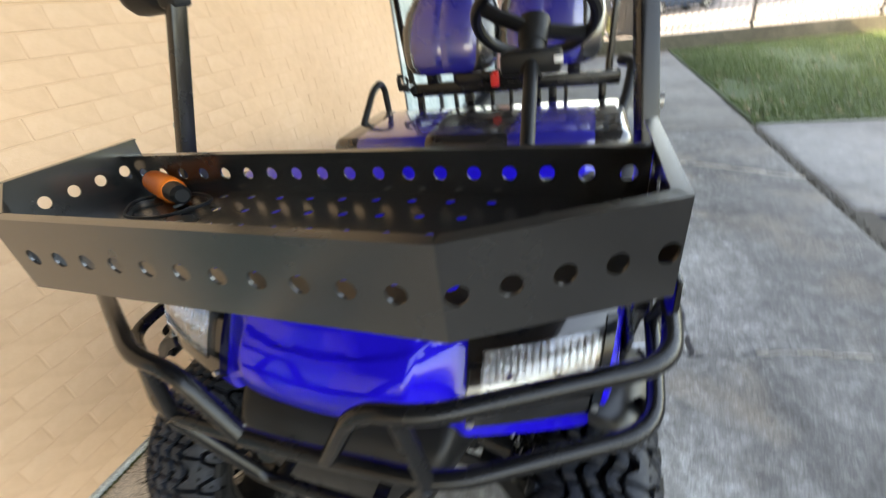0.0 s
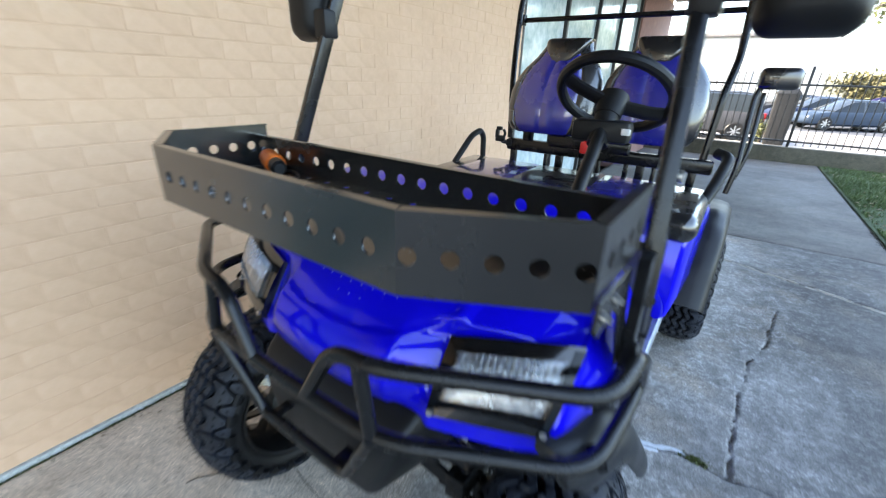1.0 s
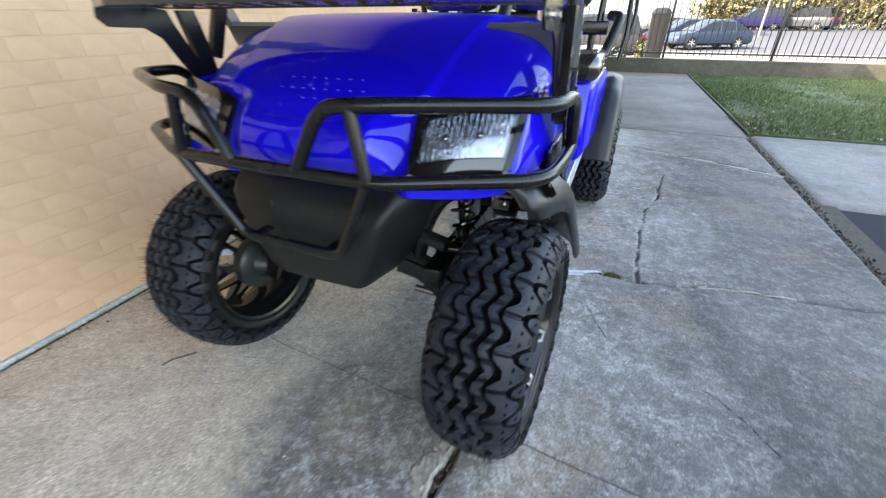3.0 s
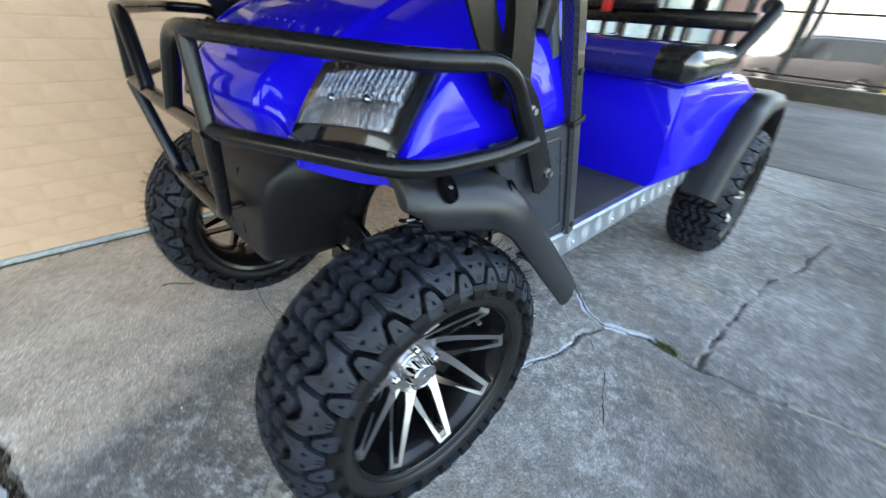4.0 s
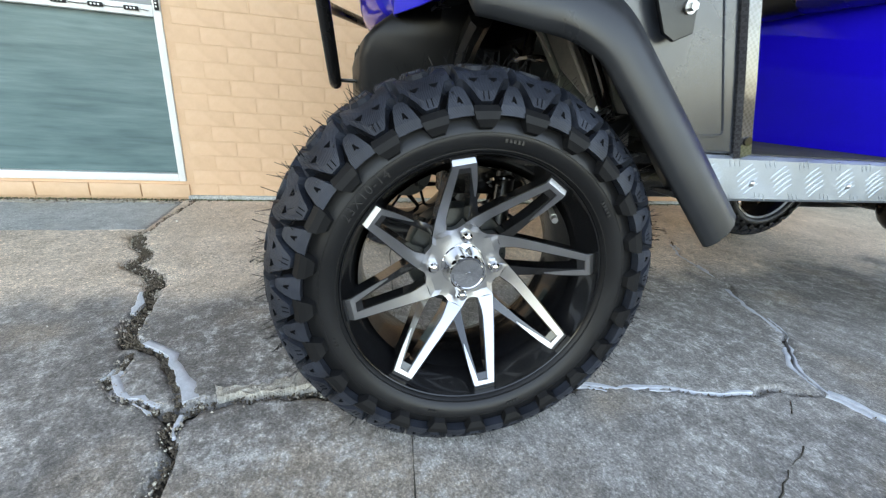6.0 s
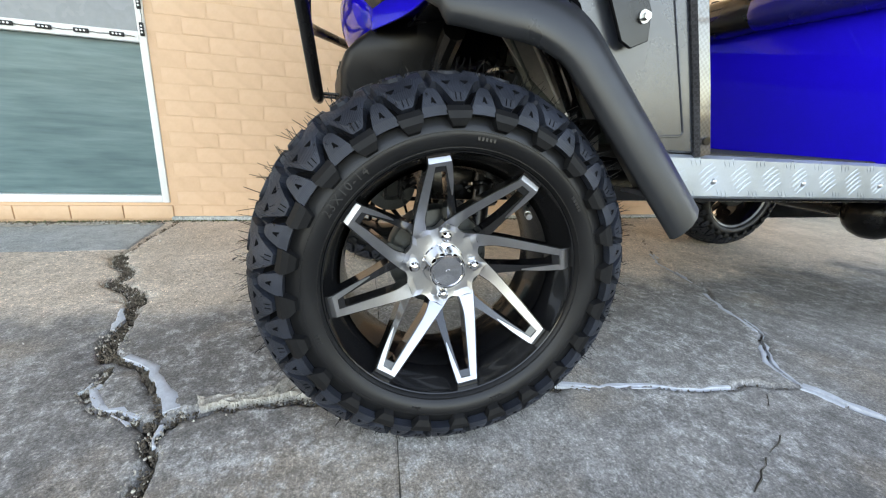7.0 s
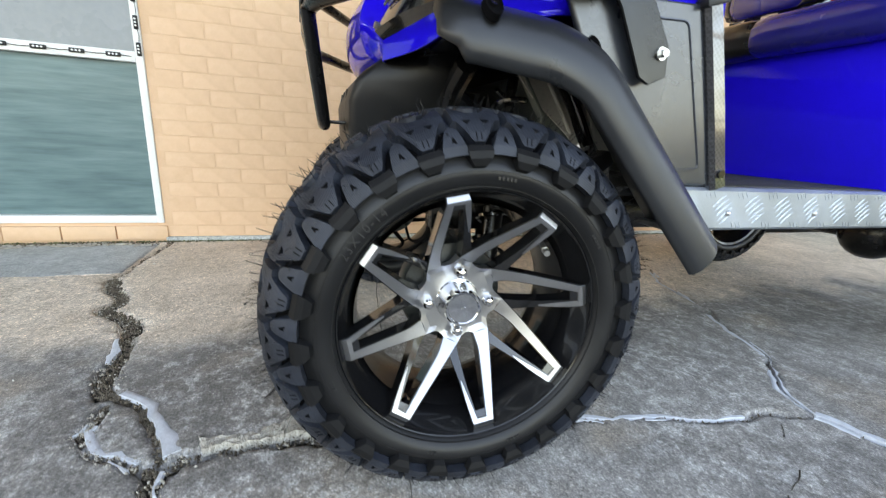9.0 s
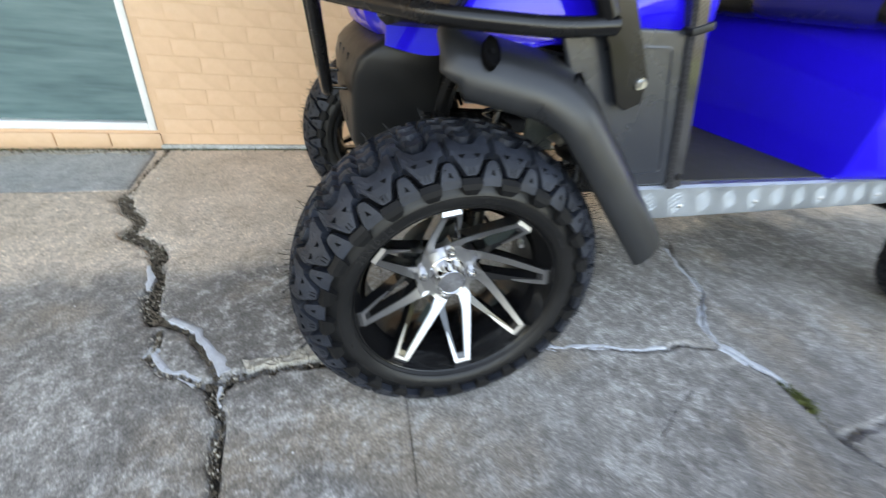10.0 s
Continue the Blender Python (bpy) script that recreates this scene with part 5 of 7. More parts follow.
def headlight(s):
    """Wrap-round headlight; s is the side."""
    inner_low, inner_top, outer_top, outer_low = Vector((s * 0.250, -0.107, 0.710)), Vector((s * 0.247, -0.032, 0.826)), Vector((s * 0.458, 0.030, 0.860)), Vector((s * 0.438, -0.042, 0.720))

    def at(a, c, lift):
        p = (inner_low * (1 - a) + outer_low * a) * (1 - c) + (inner_top * (1 - a) + outer_top * a) * c
        out = Vector((s * 0.45 * (0.3 + a), -1.0 + 0.35 * a, 0.75)).normalized()
        bulge = 0.012 * math.sin(math.pi * a) * (0.5 + 0.5 * math.sin(math.pi * c)) + 0.006 * math.sin(math.pi * c)
        return p + out * (bulge + lift)

    def patch(bm, a0, a1, c0, c1, lift, deep, n=14, skew=0.0):
        top = [[bm.verts.new(at(a0 + (a1 - a0) * i / n + skew * j / 6, c0 + (c1 - c0) * j / 6, lift)) for i in range(n + 1)] for j in range(7)]
        low = [[bm.verts.new(at(a0 + (a1 - a0) * i / n + skew * j / 6, c0 + (c1 - c0) * j / 6, lift - deep)) for i in range(n + 1)] for j in range(7)]
        for j in range(6):
            for i in range(n):
                bm.faces.new((top[j][i], top[j][i + 1], top[j + 1][i + 1], top[j + 1][i]))
                bm.faces.new((low[j][i], low[j + 1][i], low[j + 1][i + 1], low[j][i + 1]))
        ring_t = top[0] + [r[-1] for r in top[1:]] + top[-1][-2::-1] + [r[0] for r in top[-2:0:-1]]
        ring_l = low[0] + [r[-1] for r in low[1:]] + low[-1][-2::-1] + [r[0] for r in low[-2:0:-1]]
        m = len(ring_t)
        for i in range(m):
            bm.faces.new((ring_t[i], ring_l[i], ring_l[(i + 1) % m], ring_t[(i + 1) % m]))
    b = bmesh.new()
    patch(b, -0.01, 1.0, 0.0, 1.04, 0.006, 0.045)
    h = part("headlight", b, M_STEEL_BLK, cart, "wrap-round headlight in a gloss black bezel", smooth=40)
    b = bmesh.new()
    patch(b, 0.12, 0.88, 0.24, 0.84, 0.009, 0.002)
    part("reflector", b, M_REFLECTOR, h, "silver faceted reflector")
    b = bmesh.new()
    patch(b, 0.10, 0.90, 0.22, 0.86, 0.015, 0.004)
    lens = part("lens", b, M_LENS, h, "clear ribbed lens")
    lens.visible_shadow = False
    # upright flutes in the upper half, a step across the middle
    for i in range(15):
        b = bmesh.new()
        a = 0.16 + 0.68 * i / 14
        tube(b, [at(a, 0.53, 0.0085), at(a, 0.70, 0.0090), at(a, 0.83, 0.0085)], 0.0026, segs=6)
        part("flute", b, M_REFLECTOR, h)
    b = bmesh.new()
    tube(b, [at(0.14 + 0.072 * i, 0.50, 0.0085) for i in range(11)], 0.0022, segs=8)
    part("reflector_step", b, M_REFLECTOR, h)
    b = bmesh.new()
    for i in range(16):
        a = 0.14 + 0.72 * i / 15
        tube(b, [at(a, 0.25, 0.0105), at(a, 0.55, 0.0105), at(a, 0.83, 0.0105)], 0.0010, segs=5)
    part("lens_rib", b, M_LENS, h).visible_shadow = False
    # two bulbs behind the ribs
    for a in (0.32, 0.62):
        b = bmesh.new()
        bmesh.ops.create_uvsphere(b, u_segments=12, v_segments=8, radius=0.0080, matrix=Matrix.Translation(at(a, 0.52, 0.0065)))
        part("bulb", b, M_CHROME, h)
    for a in (0.03, 0.97):
        b = bmesh.new()
        p = at(a, 0.05, 0.006)
        cyl(b, p, p + Vector((s * 0.2, -1, 0.2)).normalized() * 0.006, 0.006, 8)
        part("screw", b, M_ZINC, h)
    b = bmesh.new()
    patch(b, 0.93, 1.00, 0.06, 0.98, 0.010, 0.010, n=3)
    part("marker_strip", b, M_CARGLASS, h, "smoked side marker strip")


headlight(1)
headlight(-1)

# ---- black skirt under the cowl ----
b = bmesh.new()
rings = []
for z, hw, dp in ((0.692, 0.283, 0.085), (0.676, 0.281, 0.112), (0.655, 0.277, 0.140), (0.635, 0.270, 0.158), (0.60, 0.255, 0.168), (0.52, 0.220, 0.166), (0.455, 0.180, 0.160), (0.428, 0.158, 0.152), (0.422, 0.148, 0.140)):
    fw, yf = hw * 0.76, 0.015 - dp
    half = [(-hw, 0.02), (-hw * 0.985, -0.02), (-fw - 0.012, yf + 0.018), (-fw - 0.005, yf + 0.008), (-fw + 0.003, yf + 0.003), (-fw + 0.014, yf + 0.001), (-fw * 0.5, yf)]
    ring = [(x, y, z) for x, y in half] + [(0, yf - 0.001, z)] + [(-x, y, z) for x, y in half[::-1]]
    rings.append(ring + [(hw, 0.05, z), (-hw, 0.05, z)])
loft(b, rings)
skirt = part("front_skirt", b, M_PLASTIC, cart, "textured black plastic front skirt")
for k in (-1, 0, 1):
    b = bmesh.new()
    tube(b, [(0.085 * k, -0.145, 0.63), (0.078 * k, -0.149, 0.57), (0.066 * k, -0.146, 0.48)], 0.004, segs=6)
    part("skirt_rib", b, M_PLASTIC, skirt)


# ---- brush guard ----
guard = new("brush_guard")
guard.parent = cart
guard["label"] = "black powder-coated tubular brush guard"
guard.matrix_basis = Matrix.Translation((0, 0, 0.79)) @ Matrix.Rotation(radians(0.6), 4, 'Y') @ Matrix.Translation((0, 0, -0.79))


def guard_tube(pts, r=0.0135, fil=0.045):
    b = bmesh.new()
    tube(b, pts, r, fil, 12)
    return part("guard_tube", b, M_BLACK, guard)


low = [(0.536, 0.165, 0.754), (0.534, 0.08, 0.744), (0.520, -0.072, 0.742), (0.250, -0.219, 0.746), (0.0, -0.226, 0.746)]
guard_tube(low + [(-x, y, z) for x, y, z in low[-2::-1]], 0.0135, 0.055)
for s in (1, -1):
    guard_tube([(s * 0.080, -0.226, 0.750), (s * 0.150, -0.222, 0.872), (s * 0.240, -0.216, 0.878), (s * 0.520, -0.068, 0.874), (s * 0.537, 0.072, 0.872), (s * 0.536, 0.150, 0.764)], 0.0135, 0.045)
    guard_tube([(s * 0.205, -0.219, 0.872), (s * 0.228, -0.221, 0.748)], 0.0125, 0)
guard_tube([(0.230, -0.222, 0.742), (0.128, -0.195, 0.556), (-0.128, -0.195, 0.556), (-0.230, -0.222, 0.742)], 0.0125, 0.03)
for s in (1, -1):
    b = bmesh.new()
    box(b, (s * 0.100, -0.150, 0.562), (0.026, 0.08, 0.006), 0.002)
    part("guard_mount", b, M_BLACK, guard)


# ---- cargo basket ----
BZ0, BZ1 = 1.020, 1.121
plan = [(0.489, 0.115), (0.489, -0.133), (0.295, -0.234), (-0.295, -0.234), (-0.489, -0.133), (-0.489, 0.115)]


def holed_panel(bm, p, q, holes, pitch, r=0.0112, thick=0.003, lip=0.016, inward=(0, 0), top=BZ1):
    """A sheet panel between two plan points with a row of round holes and a folded top lip."""
    p, q = Vector((*p, 0)), Vector((*q, 0))
    d = q - p
    length = d.length
    d.normalize()
    nrm = Vector((d.y, -d.x, 0))
    if nrm.dot(Vector((*inward, 0)) - p) < 0:
        nrm = -nrm
    zc = (BZ0 + top) / 2
    first = (length - pitch * (holes - 1)) / 2
    segs = 16
    for side in (0.0, thick):
        off = nrm * side
        for k in range(holes):
            at = first + pitch * k
            c = p + d * at + off
            left = pitch / 2 if k else first
            right = pitch / 2 if k < holes - 1 else first
            ring, rim = [], []
            for i in range(segs):
                a = 2 * math.pi * (i + 0.5) / segs
                ca, sa = math.cos(a), math.sin(a)
                ring.append(bm.verts.new(c + d * r * ca + Vector((0, 0, zc + r * sa))))
                hw, up, dn = (right if ca > 0 else left), top - zc, zc - BZ0
                t = min(hw / abs(ca) if abs(ca) > 1e-6 else 9, (up if sa > 0 else dn) / abs(sa) if abs(sa) > 1e-6 else 9)
                rim.append(bm.verts.new(c + d * ca * t + Vector((0, 0, zc + sa * t))))
            for i in range(segs):
                j = (i + 1) % segs
                bm.faces.new((ring[i], ring[j], rim[j], rim[i]))
            # square the cell's corners
            for i in range(segs):
                j = (i + 1) % segs
                u, w = rim[i].co - c, rim[j].co - c
                if abs(u.z - w.z) > 1e-6 and abs(u.dot(d) - w.dot(d)) > 1e-6:
                    x = right if u.dot(d) + w.dot(d) > 0 else -left
                    z = top if u.z + w.z > 2 * zc else BZ0
                    bm.faces.new((rim[i], rim[j], bm.verts.new(c + d * x + Vector((0, 0, z)))))
            if side == 0.0:
                inner = [bm.verts.new(v.co + nrm * thick) for v in ring]
                for i in range(segs):
                    j = (i + 1) % segs
                    bm.faces.new((ring[i], ring[j], inner[j], inner[i]))
    a, c = p + Vector((0, 0, top)), q + Vector((0, 0, top))
    v = [bm.verts.new(x) for x in (a, c, c + nrm * lip - d * 0.006, a + nrm * lip + d * 0.006)]
    w = [bm.verts.new(x.co + Vector((0, 0, 0.003))) for x in v]
    bm.faces.new(v)
    bm.faces.new(w[::-1])
    for i in range(4):
        bm.faces.new((v[i], w[i], w[(i + 1) % 4], v[(i + 1) % 4]))


basket = new("cargo_basket")
basket.parent = cart
basket["label"] = "black steel cargo basket with a row of round holes"
# sides and front stand higher than the back, and the sides run on past it
runs = [(p, q, holes, pitch, BZ1) for (p, q), holes, pitch in zip(zip(plan, plan[1:]), (4, 5, 11, 5, 4), (0.050, 0.0482, 0.0505, 0.0482, 0.050))]
runs.append(((-0.4855, 0.086), (0.4855, 0.086), 18, 0.0541, 1.097))
for p, q, holes, pitch, top in runs:
    b = bmesh.new()
    holed_panel(b, p, q, holes, pitch, inward=(0, -0.05), top=top)
    bmesh.ops.remove_doubles(b, verts=b.verts, dist=0.0004)
    part("panel", b, M_BASKET, basket, smooth=0)


def pierced_floor(bm):
    """Floor sheet with staggered round holes in its middle and plain ends."""
    nx, ny, y0, y1, half = 18, 6, -0.2335, 0.0855, 0.29
    cw, ch, r, n = 2 * half / nx, (y1 - y0) / ny, 0.0085, 12
    for i in range(nx):
        for j in range(ny):
            cx, cy = -half + (i + 0.5) * cw, y0 + (j + 0.5) * ch
            cor = [(cx + a * cw / 2, cy + c * ch / 2) for a, c in ((1, 1), (-1, 1), (-1, -1), (1, -1))]
            if (i + j) % 2 or j == 0:
                bm.faces.new([bm.verts.new((x, y, BZ0 + 0.003)) for x, y in cor])
                continue
            ring = [bm.verts.new((cx + r * math.cos(2 * math.pi * (k + 0.5) / n), cy + r * math.sin(2 * math.pi * (k + 0.5) / n), BZ0 + 0.003)) for k in range(n)]
            low = [bm.verts.new((q.co.x, q.co.y, BZ0)) for q in ring]
            cv = [bm.verts.new((x, y, BZ0 + 0.003)) for x, y in cor]
            for k in range(n):
                bm.faces.new((ring[k], ring[(k + 1) % n], low[(k + 1) % n], low[k]))
            for q in range(4):
                seg = [ring[(q * 3 + k) % n] for k in range(3)]
                bm.faces.new([cv[q]] + seg[::-1])
                bm.faces.new((cv[q], cv[(q + 1) % 4], ring[(q * 3 + 3) % n], ring[(q * 3 + 2) % n]))
    for s in (1, -1):
        bm.faces.new([bm.verts.new((s * x, y, BZ0 + 0.003)) for x, y in ((0.29, 0.0855), (0.4885, 0.0855), (0.4885, -0.1325), (0.295, -0.2335), (0.29, -0.2335))])


b = bmesh.new()
pierced_floor(b)
bmesh.ops.remove_doubles(b, verts=b.verts, dist=0.0004)
part("floor", b, M_BASKET, basket, "glossy black pierced floor sheet", smooth=0)
for s in (1, -1):
    # plates that carry the basket
    b = bmesh.new()
    slab_poly(b, [(0.100, 0.815), (0.118, 0.786), (0.176, 0.722), (0.222, 0.640), (0.240, 0.632), (0.268, 0.645), (0.264, 0.685), (0.182, 0.808), (0.150, 0.838), (0.120, 0.850)], 0.006 * s, "x", s * 0.516)
    arm = part("bracket", b, M_BLACK, basket, "black steel plate bracket")
    soften(arm, 0.0015)
    b = bmesh.new()
    slab_poly(b, [(0.105, 0.805), (0.155, 0.830), (0.088, 0.915), (0.052, 0.985), (0.040, 1.018), (-0.128, 1.034), (-0.134, 1.000), (-0.115, 0.982), (-0.030, 0.978), (0.008, 0.955), (0.040, 0.900)], 0.005 * s, "x", s * 0.4915)
    fl = part("flange", b, M_BLACK, basket, "black flange plate under the basket side")
    soften(fl, 0.0015)
    b = bmesh.new()
    slab_poly(b, [(0.112, 0.800), (0.160, 0.822), (0.150, 0.917), (0.125, 1.018), (0.078, 1.018), (0.100, 0.912)], 0.018 * s, "x", s * 0.497)
    part("curved_arm", b, M_BLACK, basket)
    for y in (-0.100, -0.045):
        b = bmesh.new()
        cyl(b, (s * 0.496, y, 1.003), (s * 0.500, y, 1.003), 0.0080, 16)
        cyl(b, (s * 0.500, y, 1.003), (s * 0.506, y, 1.003), 0.0052, 6)
        part("bolt", b, M_ZINC, fl)
    for y, z in ((0.164, 0.793), (0.252, 0.674)):
        b = bmesh.new()
        cyl(b, (s * 0.521, y, z), (s * 0.525, y, z), 0.0088, 16)
        cyl(b, (s * 0.525, y, z), (s * 0.532, y, z), 0.0058, 6)
        part("bolt", b, M_ZINC, arm)


# ---- fender flares ----
def flare(s, way, label):
    """A flare swept along (y, z, outer x) points of its outer lip."""
    pts = rounded([(x, y, z) for y, z, x in way], 0.05, 6)
    rings = []
    n = len(pts)
    lift = []
    for i, p in enumerate(pts):
        d = (pts[min(i + 1, n - 1)] - pts[max(i - 1, 0)])
        d = Vector((0, d.y, d.z)).normalized()
        up = Vector((0, -d.z, d.y))
        if up.z < 0:
            up = -up
        lift.append((d, up))
        o = p.x
        low = min(1.0, 0.25 + 6 * i / n)
        prof = [(0.430, 0.050), (o - 0.085, 0.055), (o - 0.058, 0.052), (o - 0.036, 0.044), (o - 0.018, 0.032), (o - 0.006, 0.016), (o, -0.002), (o - 0.0005, -0.022 * low), (o - 0.005, -0.034 * low), (o - 0.012, -0.036 * low), (o - 0.017, -0.028 * low), (o - 0.020, -0.006), (o - 0.038, 0.016), (o - 0.070, 0.034), (0.430, 0.036)]
        rings.append([(s * max(x, 0.430), p.y + up.y * h, p.z + up.z * h) for x, h in prof])
    b = bmesh.new()
    loft(b, rings)
    f = part("fender_flare", b, M_FLARE, cart, label, smooth=75)
    for x, y, z, tan in ((0.520, -0.005, 0.703, (0, 1, -0.1)), (0.535, 0.134, 0.668, (0, 1, -0.55)), (0.546, 0.194, 0.600, (0, 0.68, -0.74)), (0.557, 0.263, 0.523, (0, 0.68, -0.74))):
        b = bmesh.new()
        tan = Vector(tan).normalized()
        up = Vector((0, -tan.z, tan.y))
        side = (Vector((s * 0.75, 0, 0)) + up * 0.66).normalized()
        m = Matrix.Translation((s * x, y, z)) @ Matrix((tan, side.cross(tan), side)).transposed().to_4x4()
        rg = [[m @ Vector((0.0115 * rr * math.cos(t), 0.021 * rr * math.sin(t), h)) for t in [2 * math.pi * j / 16 for j in range(16)]] for rr, h in ((0.55, -0.003), (0.85, -0.0015), (0.95, 0.0022), (1.08, 0.001), (1.1, -0.010))]
        loft(b, rg, cap=True)
        pk = part("bolt_pocket", b, M_RECESS_SHADE, f, "black oval bolt pocket")
        b = bmesh.new()
        cyl(b, m @ Vector((0, 0, -0.003)), m @ Vector((0, 0, 0.001)), 0.0045, 8)
        part("pocket_bolt", b, M_STEEL_BLK, pk)


for s in (1, -1):
    flare(s, [(-0.062, 0.676, 0.498), (-0.020, 0.670, 0.524), (0.088, 0.652, 0.554), (0.136, 0.628, 0.566), (0.352, 0.388, 0.594)], "matt black plastic fender flare with bolt pockets")


for s in (1, -1):
    b = bmesh.new()
    rings = []
    for y, z in ((-0.035, 0.676), (0.02, 0.690), (0.10, 0.700), (0.20, 0.690), (0.30, 0.62)):
        rings.append([(s * x, y, z + dz) for x, dz in ((0.205, 0.0), (0.452, 0.0), (0.452, 0.006), (0.205, 0.006))])
    loft(b, rings)
    part("inner_fender", b, M_SIDE, cart, "black plastic inner fender liner")


def rear_flare(s):
    pts = rounded([(0, 1.315, 0.375), (0, 1.40, 0.52), (0, 1.50, 0.645), (0, 1.66, 0.690), (0, 1.95, 0.690), (0, 2.07, 0.56), (0, 2.13, 0.46)], 0.07, 5)
    rings = []
    n = len(pts)
    for i, p in enumerate(pts):
        d = (pts[min(i + 1, n - 1)] - pts[max(i - 1, 0)]).normalized()
        up = Vector((0, -d.z, d.y))
        step = 0.004 * (1 if (i // 3) % 2 else 0)
        prof = [(0.51, 0.040), (0.57, 0.042 + step), (0.612, 0.032 + step), (0.634, 0.010), (0.638, -0.016), (0.630, -0.022), (0.622, -0.010), (0.59, 0.018), (0.51, 0.026)]
        rings.append([(s * x, p.y + up.y * h, p.z + up.z * h) for x, h in prof])
    b = bmesh.new()
    loft(b, rings)
    part("fender_flare", b, M_PLASTIC, cart, "wide satin black rear fender flare", smooth=40)


rear_flare(1)
rear_flare(-1)

# ---- tub: side panels, pillars, floor, rockers ----
for s in (1, -1):
    b = bmesh.new()
    slab_poly(b, [(0.10, 0.742), (0.330, 0.752), (0.425, 0.490), (0.30, 0.490), (0.18, 0.60)], 0.012 * s, "x", s * 0.492)
    sp = part("side_panel", b, M_SIDE, cart, "textured dark grey plastic side panel")
    soften(sp, 0.004)
    b = bmesh.new()
    tube(b, [(s * 0.504, 0.21, 0.722), (s * 0.504, 0.308, 0.727), (s * 0.504, 0.386, 0.517), (s * 0.504, 0.325, 0.514)], 0.0022, 0.012, 6)
    part("panel_bead", b, M_SIDE, sp)
    b = bmesh.new()
    rail = [(0.432, 0.489), (0.396, 0.60), (0.342, 0.755), (0.275, 0.935), (0.235, 1.02)]
    rings = []
    for i, (y, z) in enumerate(rail):
        a, c = rail[max(i - 1, 0)], rail[min(i + 1, len(rail) - 1)]
        d = Vector((0, c[0] - a[0], c[1] - a[1])).normalized()
        nn = Vector((0, d.z, -d.y))
        wdt = 0.017
        rings.append([Vector((s * x, y, z)) + nn * w for x, w in ((0.486, -wdt), (0.508, -wdt), (0.514, -wdt * 0.6), (0.514, wdt * 0.6), (0.508, wdt), (0.486, wdt))])
    loft(b, rings)
    pil = part("pillar", b, M_CARBON, cart, "carbon-look trim pillar")
    for y, z in ((0.424, 0.512), (0.308, 0.845)):
        b = bmesh.new()
        cyl(b, (s * 0.512, y, z), (s * 0.518, y, z), 0.007, 10)
        part("screw", b, M_STEEL_BLK, pil)
    # strap band round the pillar
    b = bmesh.new()
    box(b, (s * 0.502, 0.3425, 0.756), (0.032, 0.042, 0.012), 0.002, Matrix.Rotation(radians(18), 4, 'X'))
    part("band", b, M_PLASTIC, pil)
    # roof strut
    b = bmesh.new()
    base, top = Vector((s * 0.508, 0.165, 0.90)), Vector((s * 0.418, 0.530, 1.90))
    m = (top - base).to_track_quat("Z", "Y").to_matrix().to_4x4()
    box(b, (0, 0, 0), (0.030, 0.036, (top - base).length), 0.005)
    bmesh.ops.transform(b, matrix=Matrix.Translation((base + top) / 2) @ m, verts=b.verts)
    st = part("roof_strut", b, M_BLACK, cart, "black square-section front roof strut")
    b = bmesh.new()
    p = base + (top - base) * 0.215
    cyl(b, p + Vector((s * 0.014, 0, 0)), p + Vector((s * 0.024, 0, 0)), 0.011, 12)
    part("bolt", b, M_ZINC, st)

# pressed steel sheets, stay and stop seen between the tyre and the flare
for s in (1, -1):
    well = [(0.115, 0.668), (0.215, 0.690), (0.325, 0.600), (0.350, 0.480), (0.295, 0.470), (0.240, 0.560), (0.165, 0.615)]
    b = bmesh.new()
    slab_poly(b, well, 0.004 * s, "x", s * 0.335)
    wp = part("well_panel", b, M_WELL, cart, "dull grey pressed steel panel behind the wheel")
    for (y0, z0), (y1, z1), r0 in (((0.170, 0.672), (0.245, 0.565), 0.004), ((0.215, 0.680), (0.292, 0.520), 0.006), ((0.262, 0.650), (0.318, 0.500), 0.004)):
        b = bmesh.new()
        tube(b, [(s * 0.341, y0, z0), (s * 0.341, y1, z1)], r0, segs=8)
        part("pressed_rib", b, M_WELL, wp)
    b = bmesh.new()
    box(b, (s * 0.372, 0.276, 0.515), (0.070, 0.046, 0.030), 0.006, Matrix.Rotation(radians(34), 4, 'X'))
    part("rubber_stop", b, M_PLASTIC, cart, "black rubber stop")
    b = bmesh.new()
    box(b, (s * 0.362, 0.246, 0.535), (0.050, 0.030, 0.005), 0.001, Matrix.Rotation(radians(30), 4, 'X'))
    cyl(b, (s * 0.372, 0.246, 0.537), (s * 0.372, 0.248, 0.546), 0.006, 6)
    part("stop_bracket", b, M_ZINC, cart, "bright zinc bracket")

